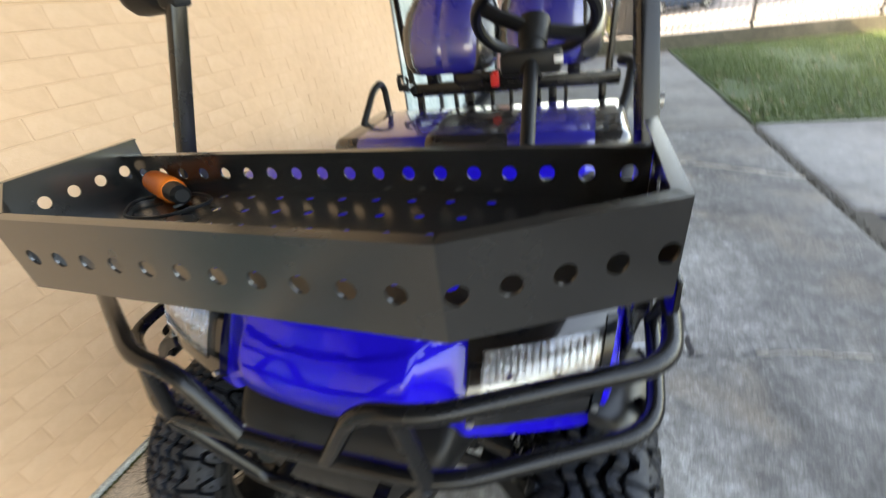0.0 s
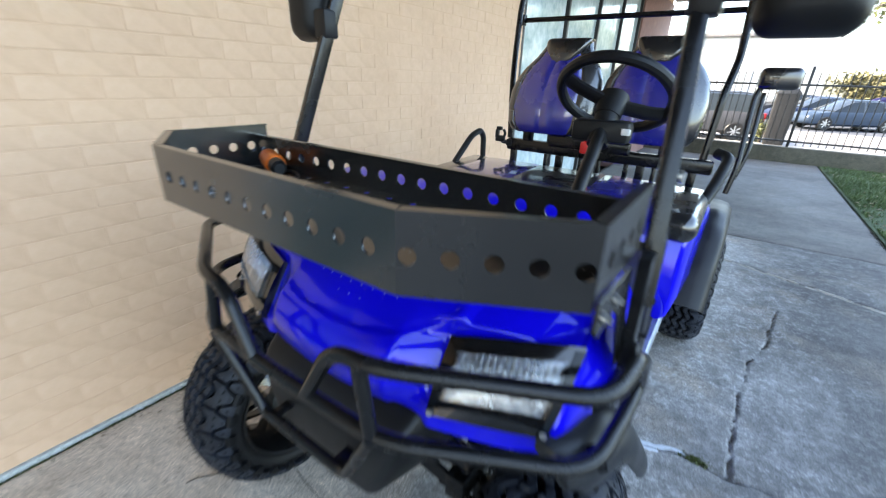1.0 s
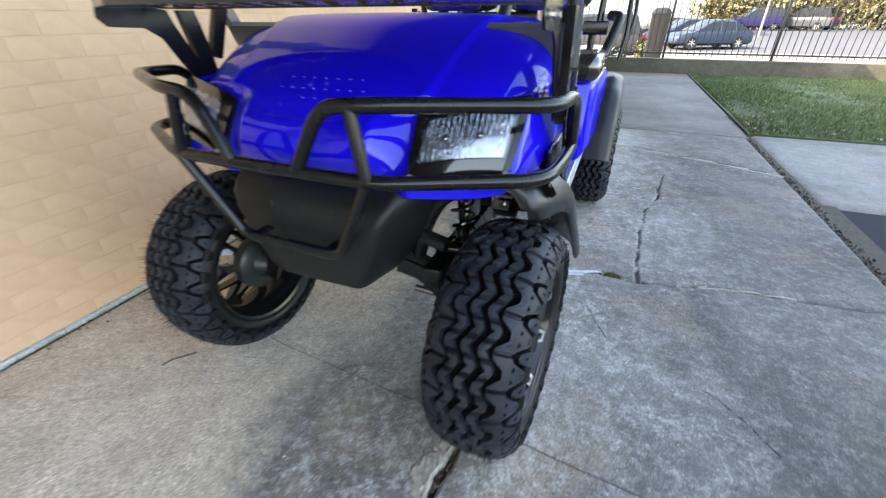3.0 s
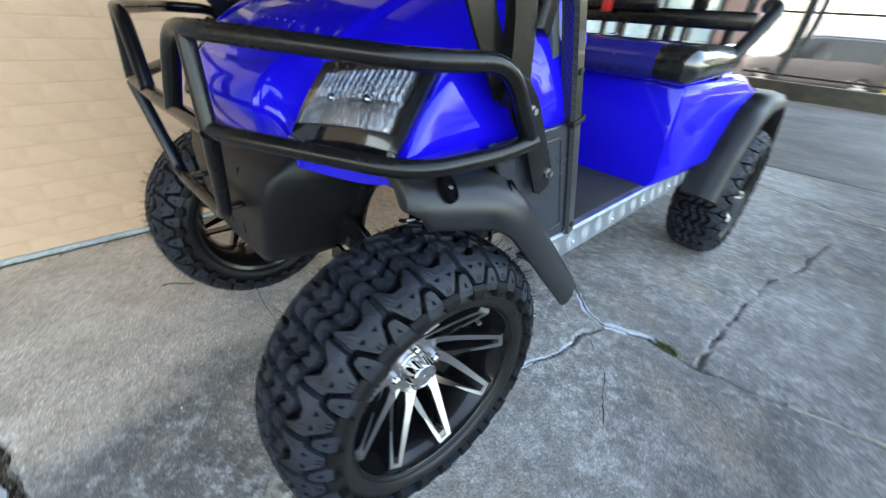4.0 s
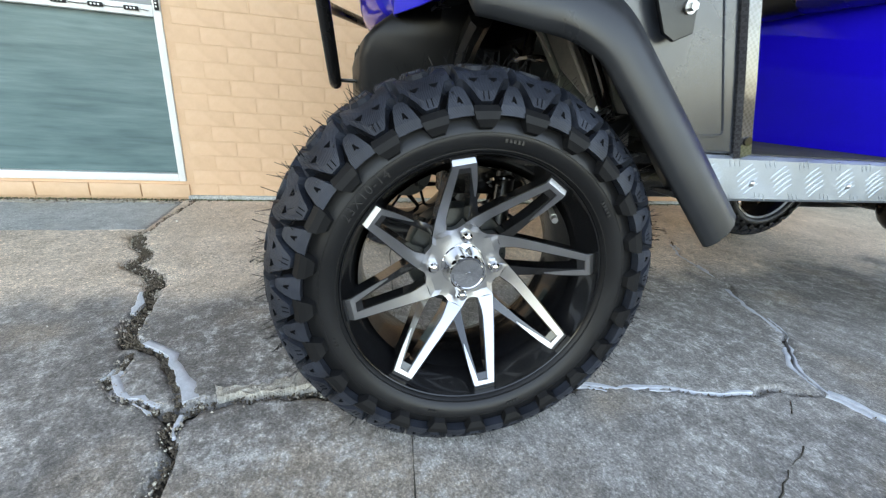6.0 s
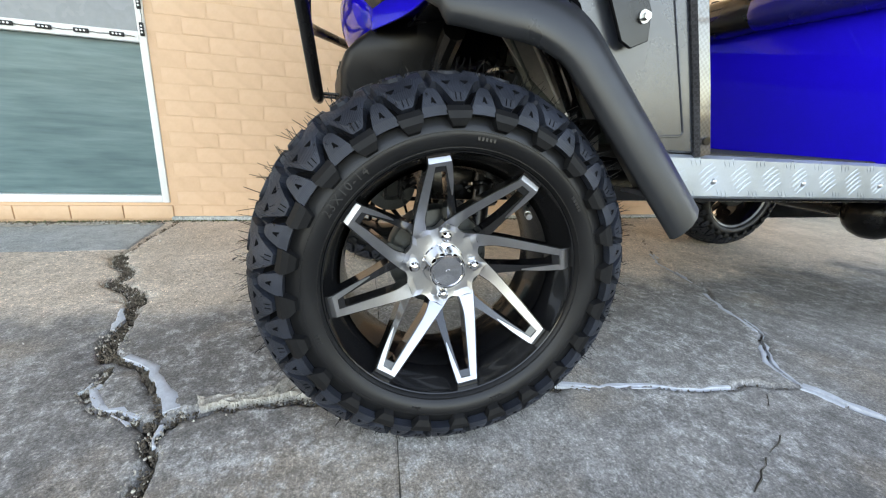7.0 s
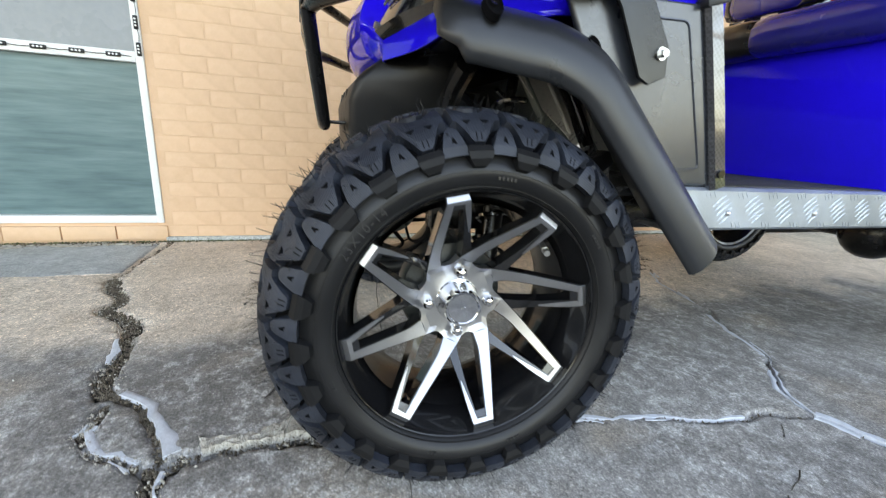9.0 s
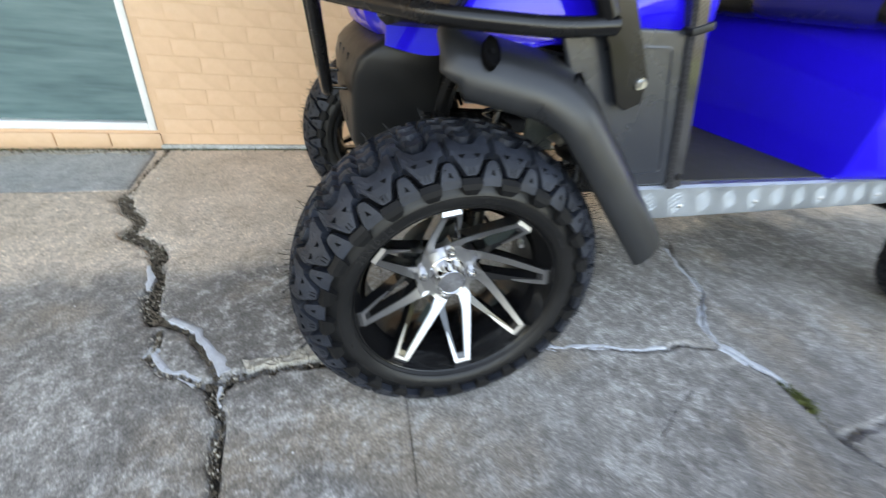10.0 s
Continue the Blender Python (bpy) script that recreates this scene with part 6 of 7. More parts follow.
b = bmesh.new()
box(b, (0, 0.70, 0.480), (0.97, 0.66, 0.022), 0.003)
part("floor_pan", b, M_MAT, cart, "black ribbed rubber floor mat")
b = bmesh.new()
slab_poly(b, [(0.235, 0.99), (0.280, 0.88), (0.335, 0.72), (0.378, 0.62), (0.455, 0.492), (0.435, 0.492), (0.358, 0.615), (0.315, 0.72), (0.260, 0.88), (0.215, 0.98)], 0.96, "x", -0.48)
part("fire_wall", b, M_BRACE, cart, "grey-green steel footwell panel")
for s in (1, -1):
    b = bmesh.new()
    rr = [(0.502, 0.488), (0.508, 0.483), (0.508, 0.419), (0.502, 0.414), (0.430, 0.414), (0.430, 0.420), (0.496, 0.424), (0.496, 0.476), (0.430, 0.478), (0.430, 0.488)]
    loft(b, [[(s * x, y, z) for x, z in rr] for y in (0.345, 0.9, 1.50)])
    rk = part("rocker_panel", b, M_PLATE, cart, "embossed aluminium tread plate rocker panel")
    b = bmesh.new()
    for k in range(15):
        y = 0.385 + 0.074 * k
        a = radians(40)
        for j in range(5):
            o = (j - 2) * 0.0098
            hl = 0.0195 - 0.0012 * abs(j - 2)
            dy, dz = math.cos(a) * hl, math.sin(a) * hl
            cy, cz = y - math.sin(a) * o, 0.451 + math.cos(a) * o
            tube(b, [(s * 0.5066, cy - dy, cz - dz), (s * 0.5074, cy - dz * 0.08, cz + dy * 0.08), (s * 0.5066, cy + dy, cz + dz)], 0.0016, segs=6)
        for cz, j in ((0.4765, -1), (0.4770, 0), (0.4780, 1), (0.4250, -1), (0.4240, 0), (0.4235, 1)):
            cy = y + 0.037 + 0.0095 * j
            tube(b, [(s * 0.5064, cy - 0.0042, cz + 0.0072), (s * 0.5072, cy, cz), (s * 0.5064, cy + 0.0042, cz - 0.0072)], 0.0016, segs=6)
    tagged(part("plate_bar", b, M_PLATE, rk), kind="stuff")
    for y in (0.40, 0.62, 0.84, 1.06, 1.28):
        b = bmesh.new()
        out = bmesh.ops.create_uvsphere(b, u_segments=10, v_segments=6, radius=0.0055)
        bmesh.ops.translate(b, vec=(s * 0.508, y + 0.07, 0.445), verts=out["verts"])
        part("rivet", b, M_ZINC, rk)

# ---- seat base and rear body ----
b = bmesh.new()
rings = []
for y, hw, zb, zt in ((0.918, 0.514, 0.484, 0.796), (0.926, 0.522, 0.484, 0.800), (1.10, 0.535, 0.484, 0.800), (1.35, 0.545, 0.484, 0.803), (1.48, 0.550, 0.500, 0.800), (1.62, 0.552, 0.600, 0.760), (1.95, 0.550, 0.590, 0.720), (2.15, 0.535, 0.560, 0.700), (2.25, 0.49, 0.54, 0.680)):
    rings.append([(x, y, z) for x, z in rounded_rect(0, (zb + zt) / 2, 2 * hw, zt - zb, 0.038, 4)])
loft(b, rings)
part("rear_body", b, M_BLUE, cart, "glossy royal blue seat base and rear body", smooth=45)


def cushion(name, c, s, rnd, bands, parent, tilt=0.0, puff=0.012):
    """An upholstered block in bands across x: (x0, x1, material)."""
    th = None
    for x0, x1, mt in bands:
        b = bmesh.new()
        rings = []
        n = 12
        for i in range(n + 1):
            x = x0 + (x1 - x0) * i / n
            edge = min(x - (c[0] - s[0] / 2), (c[0] + s[0] / 2) - x)
            k = 1 - max(0.0, 1 - edge / rnd) ** 2
            k = math.sqrt(max(k, 0.0))
            shrink = (1 - k) * rnd
            seam = puff * max(0.0, 1 - min(x - x0, x1 - x) / 0.02) * 0.5
            prof = rounded_rect(0, 0, s[1] - 2 * shrink - seam, s[2] - 2 * shrink - seam, min(rnd, (s[2] - 2 * shrink) * 0.45, (s[1] - 2 * shrink) * 0.45), 5)
            ct, sn = math.cos(radians(tilt)), math.sin(radians(tilt))
            rings.append([(x, c[1] + y * ct - z * sn, c[2] + y * sn + z * ct) for y, z in prof])
        loft(b, rings)
        ob = part(name if th is None else "cover_band", b, mt, th or parent, smooth=60)
        if th is None:
            th = ob
    return th


seat = cushion("seat_cushion", (0, 1.085, 0.844), (1.09, 0.45, 0.098), 0.042, [(0.15, 0.43, M_VINYL_BLUE), (-0.15, 0.15, M_VINYL_BLACK), (-0.43, -0.15, M_VINYL_BLUE), (-0.543, -0.43, M_VINYL_BLACK), (0.43, 0.543, M_VINYL_BLACK)], cart, tilt=1.5)
seat["label"] = "blue and black vinyl bench seat cushion"
def seat_back(cx, wide, head):
    """A shouldered backrest: arched blue centre, black side bolsters, black tapered head bolster."""
    rows = [(1.030, 0.70, 0.050), (1.040, 0.84, 0.070), (1.075, 0.96, 0.095), (1.14, 1.0, 0.105), (1.21, 0.99, 0.105), (1.27, 0.93, 0.100), (1.315, 0.80, 0.090), (1.355, 0.63, 0.080), (1.395, 0.51, 0.068), (1.418, 0.47, 0.050)]
    first = None

    def at(z):
        return 1.345 + (z - 1.03) * 0.17, head * max(0.0, (z - 1.20) / 0.22)
    for lo, hi, mt in ((-1.0, -0.80, M_VINYL_BLACK), (-0.80, -0.12, M_VINYL_BLUE), (-0.12, 0.60, M_VINYL_BLUE), (0.60, 1.0, M_VINYL_BLACK)):
        b = bmesh.new()
        rings = []
        n = 8
        for z, k_w, dp in rows:
            y, sh = at(z)
            ring = []
            for e in (-1, 1):
                for k in range(n + 1):
                    t = lo + (hi - lo) * (k if e < 0 else n - k) / n
                    bulge = math.sqrt(max(0.0, 1 - abs(t) ** 2.4))
                    seam = 0.004 * (1 if 0 < k < n else 0)
                    ring.append((cx + sh + wide * k_w * t, y + e * (dp * 0.55 * bulge + seam * (1 if e < 0 else 0)) + 0.001 * e, z))
            rings.append(ring)
        loft(b, rings)
        ob = part("seat_back" if first is None else "cover_band", b, mt, cart if first is None else first, smooth=60)
        first = first or ob
    first["label"] = "shouldered blue vinyl backrest with black bolsters"
    b = bmesh.new()
    rings = []
    for z, hw, dp in ((1.335, 0.046, 0.096), (1.345, 0.060, 0.104), (1.385, 0.088, 0.100), (1.415, 0.099, 0.092), (1.428, 0.098, 0.078), (1.433, 0.088, 0.058)):
        y, sh = at(z)
        rings.append([(cx + sh + x, y + v, z) for x, v in rounded_rect(0, 0, 2 * hw, dp, dp * 0.30, 4)])
    loft(b, rings)
    part("headrest", b, M_VINYL_BLACK, first, "black vinyl head bolster", smooth=50)


seat_back(-0.170, 0.212, 0.035)
seat_back(0.245, 0.205, 0.0)

# seat frame: a heavy beam on short posts, brackets up to the backrests
b = bmesh.new()
box(b, (0.070, 1.385, 0.960), (0.90, 0.045, 0.056), 0.010)
beam = part("seat_frame_beam", b, M_BLACK, cart, "heavy black beam under the backrests")
for x, w in ((-0.345, 0.030), (-0.171, 0.016), (-0.104, 0.034), (-0.002, 0.016), (0.081, 0.016), (0.200, 0.020), (0.258, 0.034), (0.312, 0.016), (0.455, 0.030)):
    b = bmesh.new()
    box(b, (x, 1.385, 0.868), (w, 0.026, 0.160), 0.004)
    part("seat_frame_post", b, M_BLACK, cart)
for x, w in ((-0.27, 0.05), (-0.12, 0.10), (0.15, 0.10), (0.34, 0.05)):
    b = bmesh.new()
    box(b, (x, 1.372, 1.030), (w, 0.028, 0.09), 0.006)
    part("seat_bracket", b, M_BLACK, cart)
b = bmesh.new()
box(b, (0.03, 1.350, 1.000), (0.36, 0.035, 0.052), 0.008)
part("seat_bracket", b, M_BLACK, cart)
b = bmesh.new()
box(b, (0.025, 1.322, 0.990), (0.034, 0.03, 0.052), 0.006)
box(b, (0.030, 1.325, 1.018), (0.022, 0.018, 0.012), 0.003)
part("belt_buckle", b, M_RED, cart, "red seat belt buckle")
for s in (1, -1):
    b = bmesh.new()
    tube(b, [(s * 0.505, 1.17, 0.80), (s * 0.545, 1.28, 0.915), (s * 0.565, 1.40, 1.005), (s * 0.52, 1.46, 1.01)] if s > 0 else [(-0.50, 1.03, 0.80), (-0.50, 1.06, 0.875), (-0.50, 1.22, 1.000), (-0.50, 1.30, 1.018), (-0.50, 1.335, 0.985), (-0.50, 1.345, 0.79)], 0.021 if s > 0 else 0.0145, 0.04, 12, flat=1.0)
    part("hip_restraint", b, M_PLASTIC, cart, "black padded hip restraint bar")
    b = bmesh.new()
    tube(b, [(s * (0.475 if s > 0 else 0.40), 1.44, 0.98), (s * (0.485 if s > 0 else 0.425), 1.46, 1.24), (s * (0.50 if s > 0 else 0.46), 1.53, 1.36), (s * 0.485, 1.60, 1.60), (s * 0.46, 1.70, 1.92)], 0.0145, 0.05, 10)
    part("roof_strut", b, M_BLACK, cart, "black round rear roof strut")
b = bmesh.new()
tube(b, [(-0.50, 1.66, 1.545), (0.50, 1.66, 1.545)], 0.012, segs=10)
for x in (-0.49, 0.49):
    box(b, (x, 1.65, 1.545), (0.022, 0.03, 0.05), 0.003)
part("rear_cross_bar", b, M_BLACK, cart, "thin black bar between the rear struts")
# belt latch: a bent stalk with two claws, on the end of the beam
b = bmesh.new()
tube(b, [(-0.375, 1.375, 0.965), (-0.395, 1.345, 0.970), (-0.402, 1.335, 0.992)], 0.010, 0.01, 8)
box(b, (-0.366, 1.375, 0.966), (0.030, 0.036, 0.034), 0.005)
box(b, (-0.402, 1.333, 0.985), (0.050, 0.020, 0.030), 0.006)
box(b, (-0.418, 1.330, 1.008), (0.018, 0.022, 0.044), 0.006)
box(b, (-0.408, 1.330, 1.034), (0.030, 0.018, 0.018), 0.005)
tube(b, [(-0.385, 1.333, 0.990), (-0.374, 1.330, 1.012), (-0.385, 1.330, 1.030)], 0.007, 0.01, 8)
part("belt_latch", b, M_PLASTIC, cart, "black belt latch with two claws on a stalk")
# rear seat arm with its pad
for s in (1,):
    b = bmesh.new()
    tube(b, [(s * 0.585, 1.74, 0.80), (s * 0.600, 1.755, 0.92), (s * 0.585, 1.84, 1.22), (s * 0.60, 1.86, 1.27)], 0.012, 0.05, 10)
    tube(b, [(s * 0.600, 1.80, 0.86), (s * 0.625, 1.82, 0.98), (s * 0.615, 1.90, 1.24)], 0.010, 0.05, 10)
    ar = part("rear_arm", b, M_BLACK, cart, "black tubular rear seat arm")
    b = bmesh.new()
    box(b, (s * 0.655, 1.905, 1.300), (0.150, 0.16, 0.090), 0.022, segs=3)
    part("arm_pad", b, M_VINYL_BLACK, ar, "black vinyl arm pad")
# ---- steering ----
b = bmesh.new()
C = Vector((0.258, 0.735, 1.224))
up = Vector((0, -0.78, 0.62)).normalized()
right = Vector((1, 0, 0))
axis = right.cross(up).normalized()
ring = [C + right * 0.152 * math.cos(a) + up * 0.152 * math.sin(a) for a in [2 * math.pi * k / 48 for k in range(48)]]
rings = []
for k, p in enumerate(ring):
    out = (p - C).normalized()
    rings.append([p + out * 0.0155 * math.cos(t) + axis * 0.0155 * math.sin(t) for t in [2 * math.pi * j / 10 for j in range(10)]])
rv = [[b.verts.new(p) for p in r] for r in rings]
for k in range(48):
    for j in range(10):
        b.faces.new((rv[k][j], rv[k][(j + 1) % 10], rv[(k + 1) % 48][(j + 1) % 10], rv[(k + 1) % 48][j]))
sw = part("steering_wheel", b, M_PLASTIC, cart, "black soft-rim steering wheel")
if axis.z > 0:
    axis = -axis
for a in (151, 331):
    b = bmesh.new()
    d = right * math.cos(radians(a)) + up * math.sin(radians(a))
    tube(b, [C + axis * 0.025 + d * 0.03, C + axis * 0.015 + d * 0.10, C + d * 0.146], 0.012, segs=10, flat=2.0)
    part("spoke", b, M_PLASTIC, sw)
b = bmesh.new()
cyl(b, C + axis * 0.005, C + axis * 0.07, 0.042, 20, 0.036)
part("hub", b, M_PLASTIC, sw)
b = bmesh.new()
foot = Vector((0.275, 0.42, 0.94))
cyl(b, C + axis * 0.06, foot, 0.018, 16)
cyl(b, C + axis * 0.06, C + axis * 0.16, 0.034, 16, 0.028)
part("steering_column", b, M_PLASTIC, cart, "dark grey steering column")
b = bmesh.new()
box(b, C + axis * 0.115 + Vector((0.0, 0.0, 0.0)), (0.155, 0.06, 0.06), 0.014)
part("column_shroud", b, M_PLASTIC, cart, "black column shroud with switches")
b = bmesh.new()
box(b, C + axis * 0.115 + Vector((0.070, -0.032, 0.005)), (0.022, 0.008, 0.016), 0.002)
part("switch_mark", b, M_WHITE, cart, "small pale switch label")


# ---- mirrors ----
def mirror(s, c, size, strut_at, tilt):
    b = bmesh.new()
    w, d, h = size
    rings = []
    for t, k in ((0.0, 0.86), (0.12, 0.97), (0.3, 1.0), (0.55, 0.97), (0.8, 0.82), (0.95, 0.6), (1.0, 0.42)):
        rings.append([(x, -d / 2 + d * (1 - t), z) for x, z in rounded_rect(0, 0, w * k, h * k, min(w, h) * 0.24 * k, 5)])
    loft(b, rings)
    bmesh.ops.transform(b, matrix=Matrix.Translation(c) @ Euler((0, 0, radians(tilt))).to_matrix().to_4x4(), verts=b.verts)
    mi = part("mirror", b, M_PLASTIC, cart, "black plastic side mirror housing", smooth=50)
    b = bmesh.new()
    slab_poly(b, rounded_rect(0, 0, w * 0.80, h * 0.78, min(w, h) * 0.2, 5), 0.004, "y", d / 2 + 0.0015)
    bmesh.ops.transform(b, matrix=Matrix.Translation(c) @ Euler((0, 0, radians(tilt))).to_matrix().to_4x4(), verts=b.verts)
    part("mirror_glass", b, M_CHROME, mi, "silvered mirror glass")
    b = bmesh.new()
    tube(b, [strut_at, Vector(strut_at) * 0.5 + Vector(c) * 0.5 + Vector((0, 0.01, 0)), Vector(c) + Vector((0, 0.01, 0))], 0.016, segs=8)
    box(b, strut_at, (0.05, 0.05, 0.075), 0.008)
    part("mirror_arm", b, M_PLASTIC, mi)


mirror(1, (0.612, 0.365, 1.402), (0.150, 0.085, 0.140), (0.472, 0.340, 1.40), 0)
mirror(-1, (-0.565, 0.350, 1.425), (0.130, 0.085, 0.165), (-0.472, 0.335, 1.385), 0)

# ---- running gear ----
BRACES = [((0.33, 0.115, 0.690), (0.33, 0.185, 0.590), 0.022), ((0.33, 0.175, 0.695), (0.33, 0.305, 0.535), 0.036), ((0.34, 0.240, 0.690), (0.34, 0.345, 0.550), 0.030)]
b = bmesh.new()
tube(b, [(-0.36, 0.06, 0.285), (-0.22, 0.14, 0.36), (0.22, 0.14, 0.36), (0.36, 0.06, 0.285)], 0.016, 0.05, 10)
part("front_axle", b, M_BLACK, cart, "black front axle beam")
for s in (1, -1):
    b = bmesh.new()
    # curved flat lower arm in two plates, and its upper hoop behind the skirt
    for y in (0.010, 0.062):
        way = rounded([(s * 0.150, y, 0.425), (s * 0.225, y, 0.412), (s * 0.285, y, 0.360), (s * 0.325, y, 0.265)], 0.06, 6)
        rings = []
        for i, p in enumerate(way):
            d = (way[min(i + 1, len(way) - 1)] - way[max(i - 1, 0)]).normalized()
            nn = Vector((-d.z, 0, d.x)) * 0.022
            rings.append([p + nn + Vector((0, 0.004, 0)), p + nn - Vector((0, 0.004, 0)), p - nn - Vector((0, 0.004, 0)), p - nn + Vector((0, 0.004, 0))])
        loft(b, rings)
    tube(b, [(s * 0.205, 0.03, 0.455), (s * 0.225, 0.03, 0.55), (s * 0.270, 0.03, 0.63), (s * 0.340, 0.03, 0.665)], 0.020, 0.06, 10)
    cyl(b, (s * 0.235, 0.0, 0.530), (s * 0.300, -0.010, 0.522), 0.019, 14)
    part("control_arm", b, M_BLACK, cart)
    b = bmesh.new()
    cyl(b, (s * 0.33, 0.10, 0.30), (s * 0.29, 0.13, 0.50), 0.020, 12)
    cyl(b, (s * 0.29, 0.13, 0.50), (s * 0.27, 0.15, 0.66), 0.010, 10)
    sh = part("shock_absorber", b, M_BLACK, cart)
    b = bmesh.new()
    a, c = Vector((s * 0.325, 0.104, 0.33)), Vector((s * 0.272, 0.148, 0.64))
    ax = (c - a).normalized()
    o = ax.orthogonal().normalized()
    q = ax.cross(o)
    tube(b, [a + (c - a) * (k / 90) + (o * math.cos(k * 0.5236) + q * math.sin(k * 0.5236)) * 0.031 for k in range(91)], 0.0048, segs=6)
    part("coil_spring", b, M_STEEL_BLK, sh)
    for a, c, wd in BRACES:
        b = bmesh.new()
        a, c = Vector((s * a[0], a[1], a[2])), Vector((s * c[0], c[1], c[2]))
        m = (c - a).to_track_quat("Z", "X").to_matrix().to_4x4()
        box(b, (0, 0, 0), (0.006, wd, (c - a).length), 0.0015)
        bmesh.ops.transform(b, matrix=Matrix.Translation((a + c) / 2) @ m, verts=b.verts)
        part("frame_brace", b, M_BRACE, cart, "grey-green steel frame brace")
    for way in ([(0.355, 0.16, 0.690), (0.385, 0.20, 0.62), (0.375, 0.26, 0.53), (0.33, 0.30, 0.47)], [(0.32, 0.21, 0.69), (0.36, 0.245, 0.60), (0.40, 0.275, 0.50), (0.37, 0.31, 0.42)]):
        b = bmesh.new()
        tube(b, [(s * x, y, z) for x, y, z in way], 0.0065, 0.03, 8)
        part("brake_hose", b, M_STEEL_BLK, cart, "thin black brake hose")
    b = bmesh.new()
    box(b, (s * 0.285, 0.245, 0.585), (0.014, 0.075, 0.20), 0.004)
    box(b, (s * 0.285, 0.245, 0.690), (0.060, 0.085, 0.012), 0.003)
    part("shock_tower", b, M_BRACE, cart, "grey-green steel shock tower plate")
    b = bmesh.new()
    cyl(b, (s * 0.23, 0.09, 0.455), (s * 0.375, 0.115, 0.450), 0.017, 12)
    part("axle_stub", b, M_BLACK, cart)
    b = bmesh.new()
    cyl(b, (s * 0.18, 0.05, 0.33), (s * 0.36, 0.07, 0.30), 0.009, 8)
    part("tie_rod", b, M_BLACK, cart)
    b = bmesh.new()
    box(b, (s * 0.25, 0.95, 0.40), (0.05, 1.9, 0.07), 0.006)
    part("frame_rail", b, M_BLACK, cart, "black chassis rail")
b = bmesh.new()
cyl(b, (-0.42, REAR_Y, TYRE_R), (0.42, REAR_Y, TYRE_R), 0.035, 14)
out = bmesh.ops.create_uvsphere(b, u_segments=16, v_segments=10, radius=0.10)
bmesh.ops.translate(b, vec=(0.08, REAR_Y, TYRE_R), verts=out["verts"])
part("rear_axle", b, M_BLACK, cart, "black rear axle with its gear housing")
b = bmesh.new()
box(b, (0, 1.25, 0.435), (0.62, 0.62, 0.09), 0.02)
part("battery_tray", b, M_BLACK, cart, "black battery tray under the seat")

# ---- tool lying in the basket ----
tool = root("hand_tool", pose(-0.365, 0.045, BZ0 + 0.0275, 0, 0, -24) @ Matrix.Scale(1.3, 4), "orange-gripped hand tool lying in the basket", "tool")
b = bmesh.new()
rings = []
for x, r in ((-0.052, 0.010), (-0.050, 0.015), (-0.044, 0.0175), (-0.02, 0.0185), (0.0, 0.0175), (0.02, 0.0190), (0.038, 0.0185), (0.042, 0.016)):
    rings.append([(x, r * math.cos(t), r * math.sin(t)) for t in [2 * math.pi * k / 16 for k in range(16)]])
loft(b, rings)
part("grip", b, M_ORANGE, tool, "bright orange plastic grip", smooth=50)
b = bmesh.new()
cyl(b, (0.041, 0, 0), (0.070, 0, 0), 0.0150, 16, 0.0135)
cyl(b, (0.070, 0, 0), (0.076, 0, 0), 0.0135, 16, 0.009)
part("collar", b, M_PLASTIC, tool, "black plastic collar")
b = bmesh.new()
cyl(b, (-0.050, 0, 0), (-0.062, 0, 0), 0.011, 14, 0.008)
part("end_cap", b, M_PLASTIC, tool)
cable = root("cable", pose(-0.36, -0.01, BZ0 + 0.0075), "thin black cable coiled on the basket floor", "cable")
b = bmesh.new()
tube(b, [(0.07 * math.cos(t) * (1 + 0.12 * math.sin(3 * t)) + 0.01 * t, 0.050 * math.sin(t), 0.0035 + 0.0006 * t) for t in [0.2 * k for k in range(46)]], 0.0032, segs=6)
part("coil", b, M_PLASTIC, cable)


# ---- parked cars ----
def car_paint(name, c):
    return surface(name, tuple(v * 0.85 for v in c), c, 0.45, scale=1.5, fine=90, relief=0.01, coat=0.12, gloss=0.05, spec=0.08)


M_TAIL = surface("tail_lamp_red", (0.45, 0.01, 0.015), (0.62, 0.02, 0.02), 0.2, scale=20, fine=100, relief=0.1)


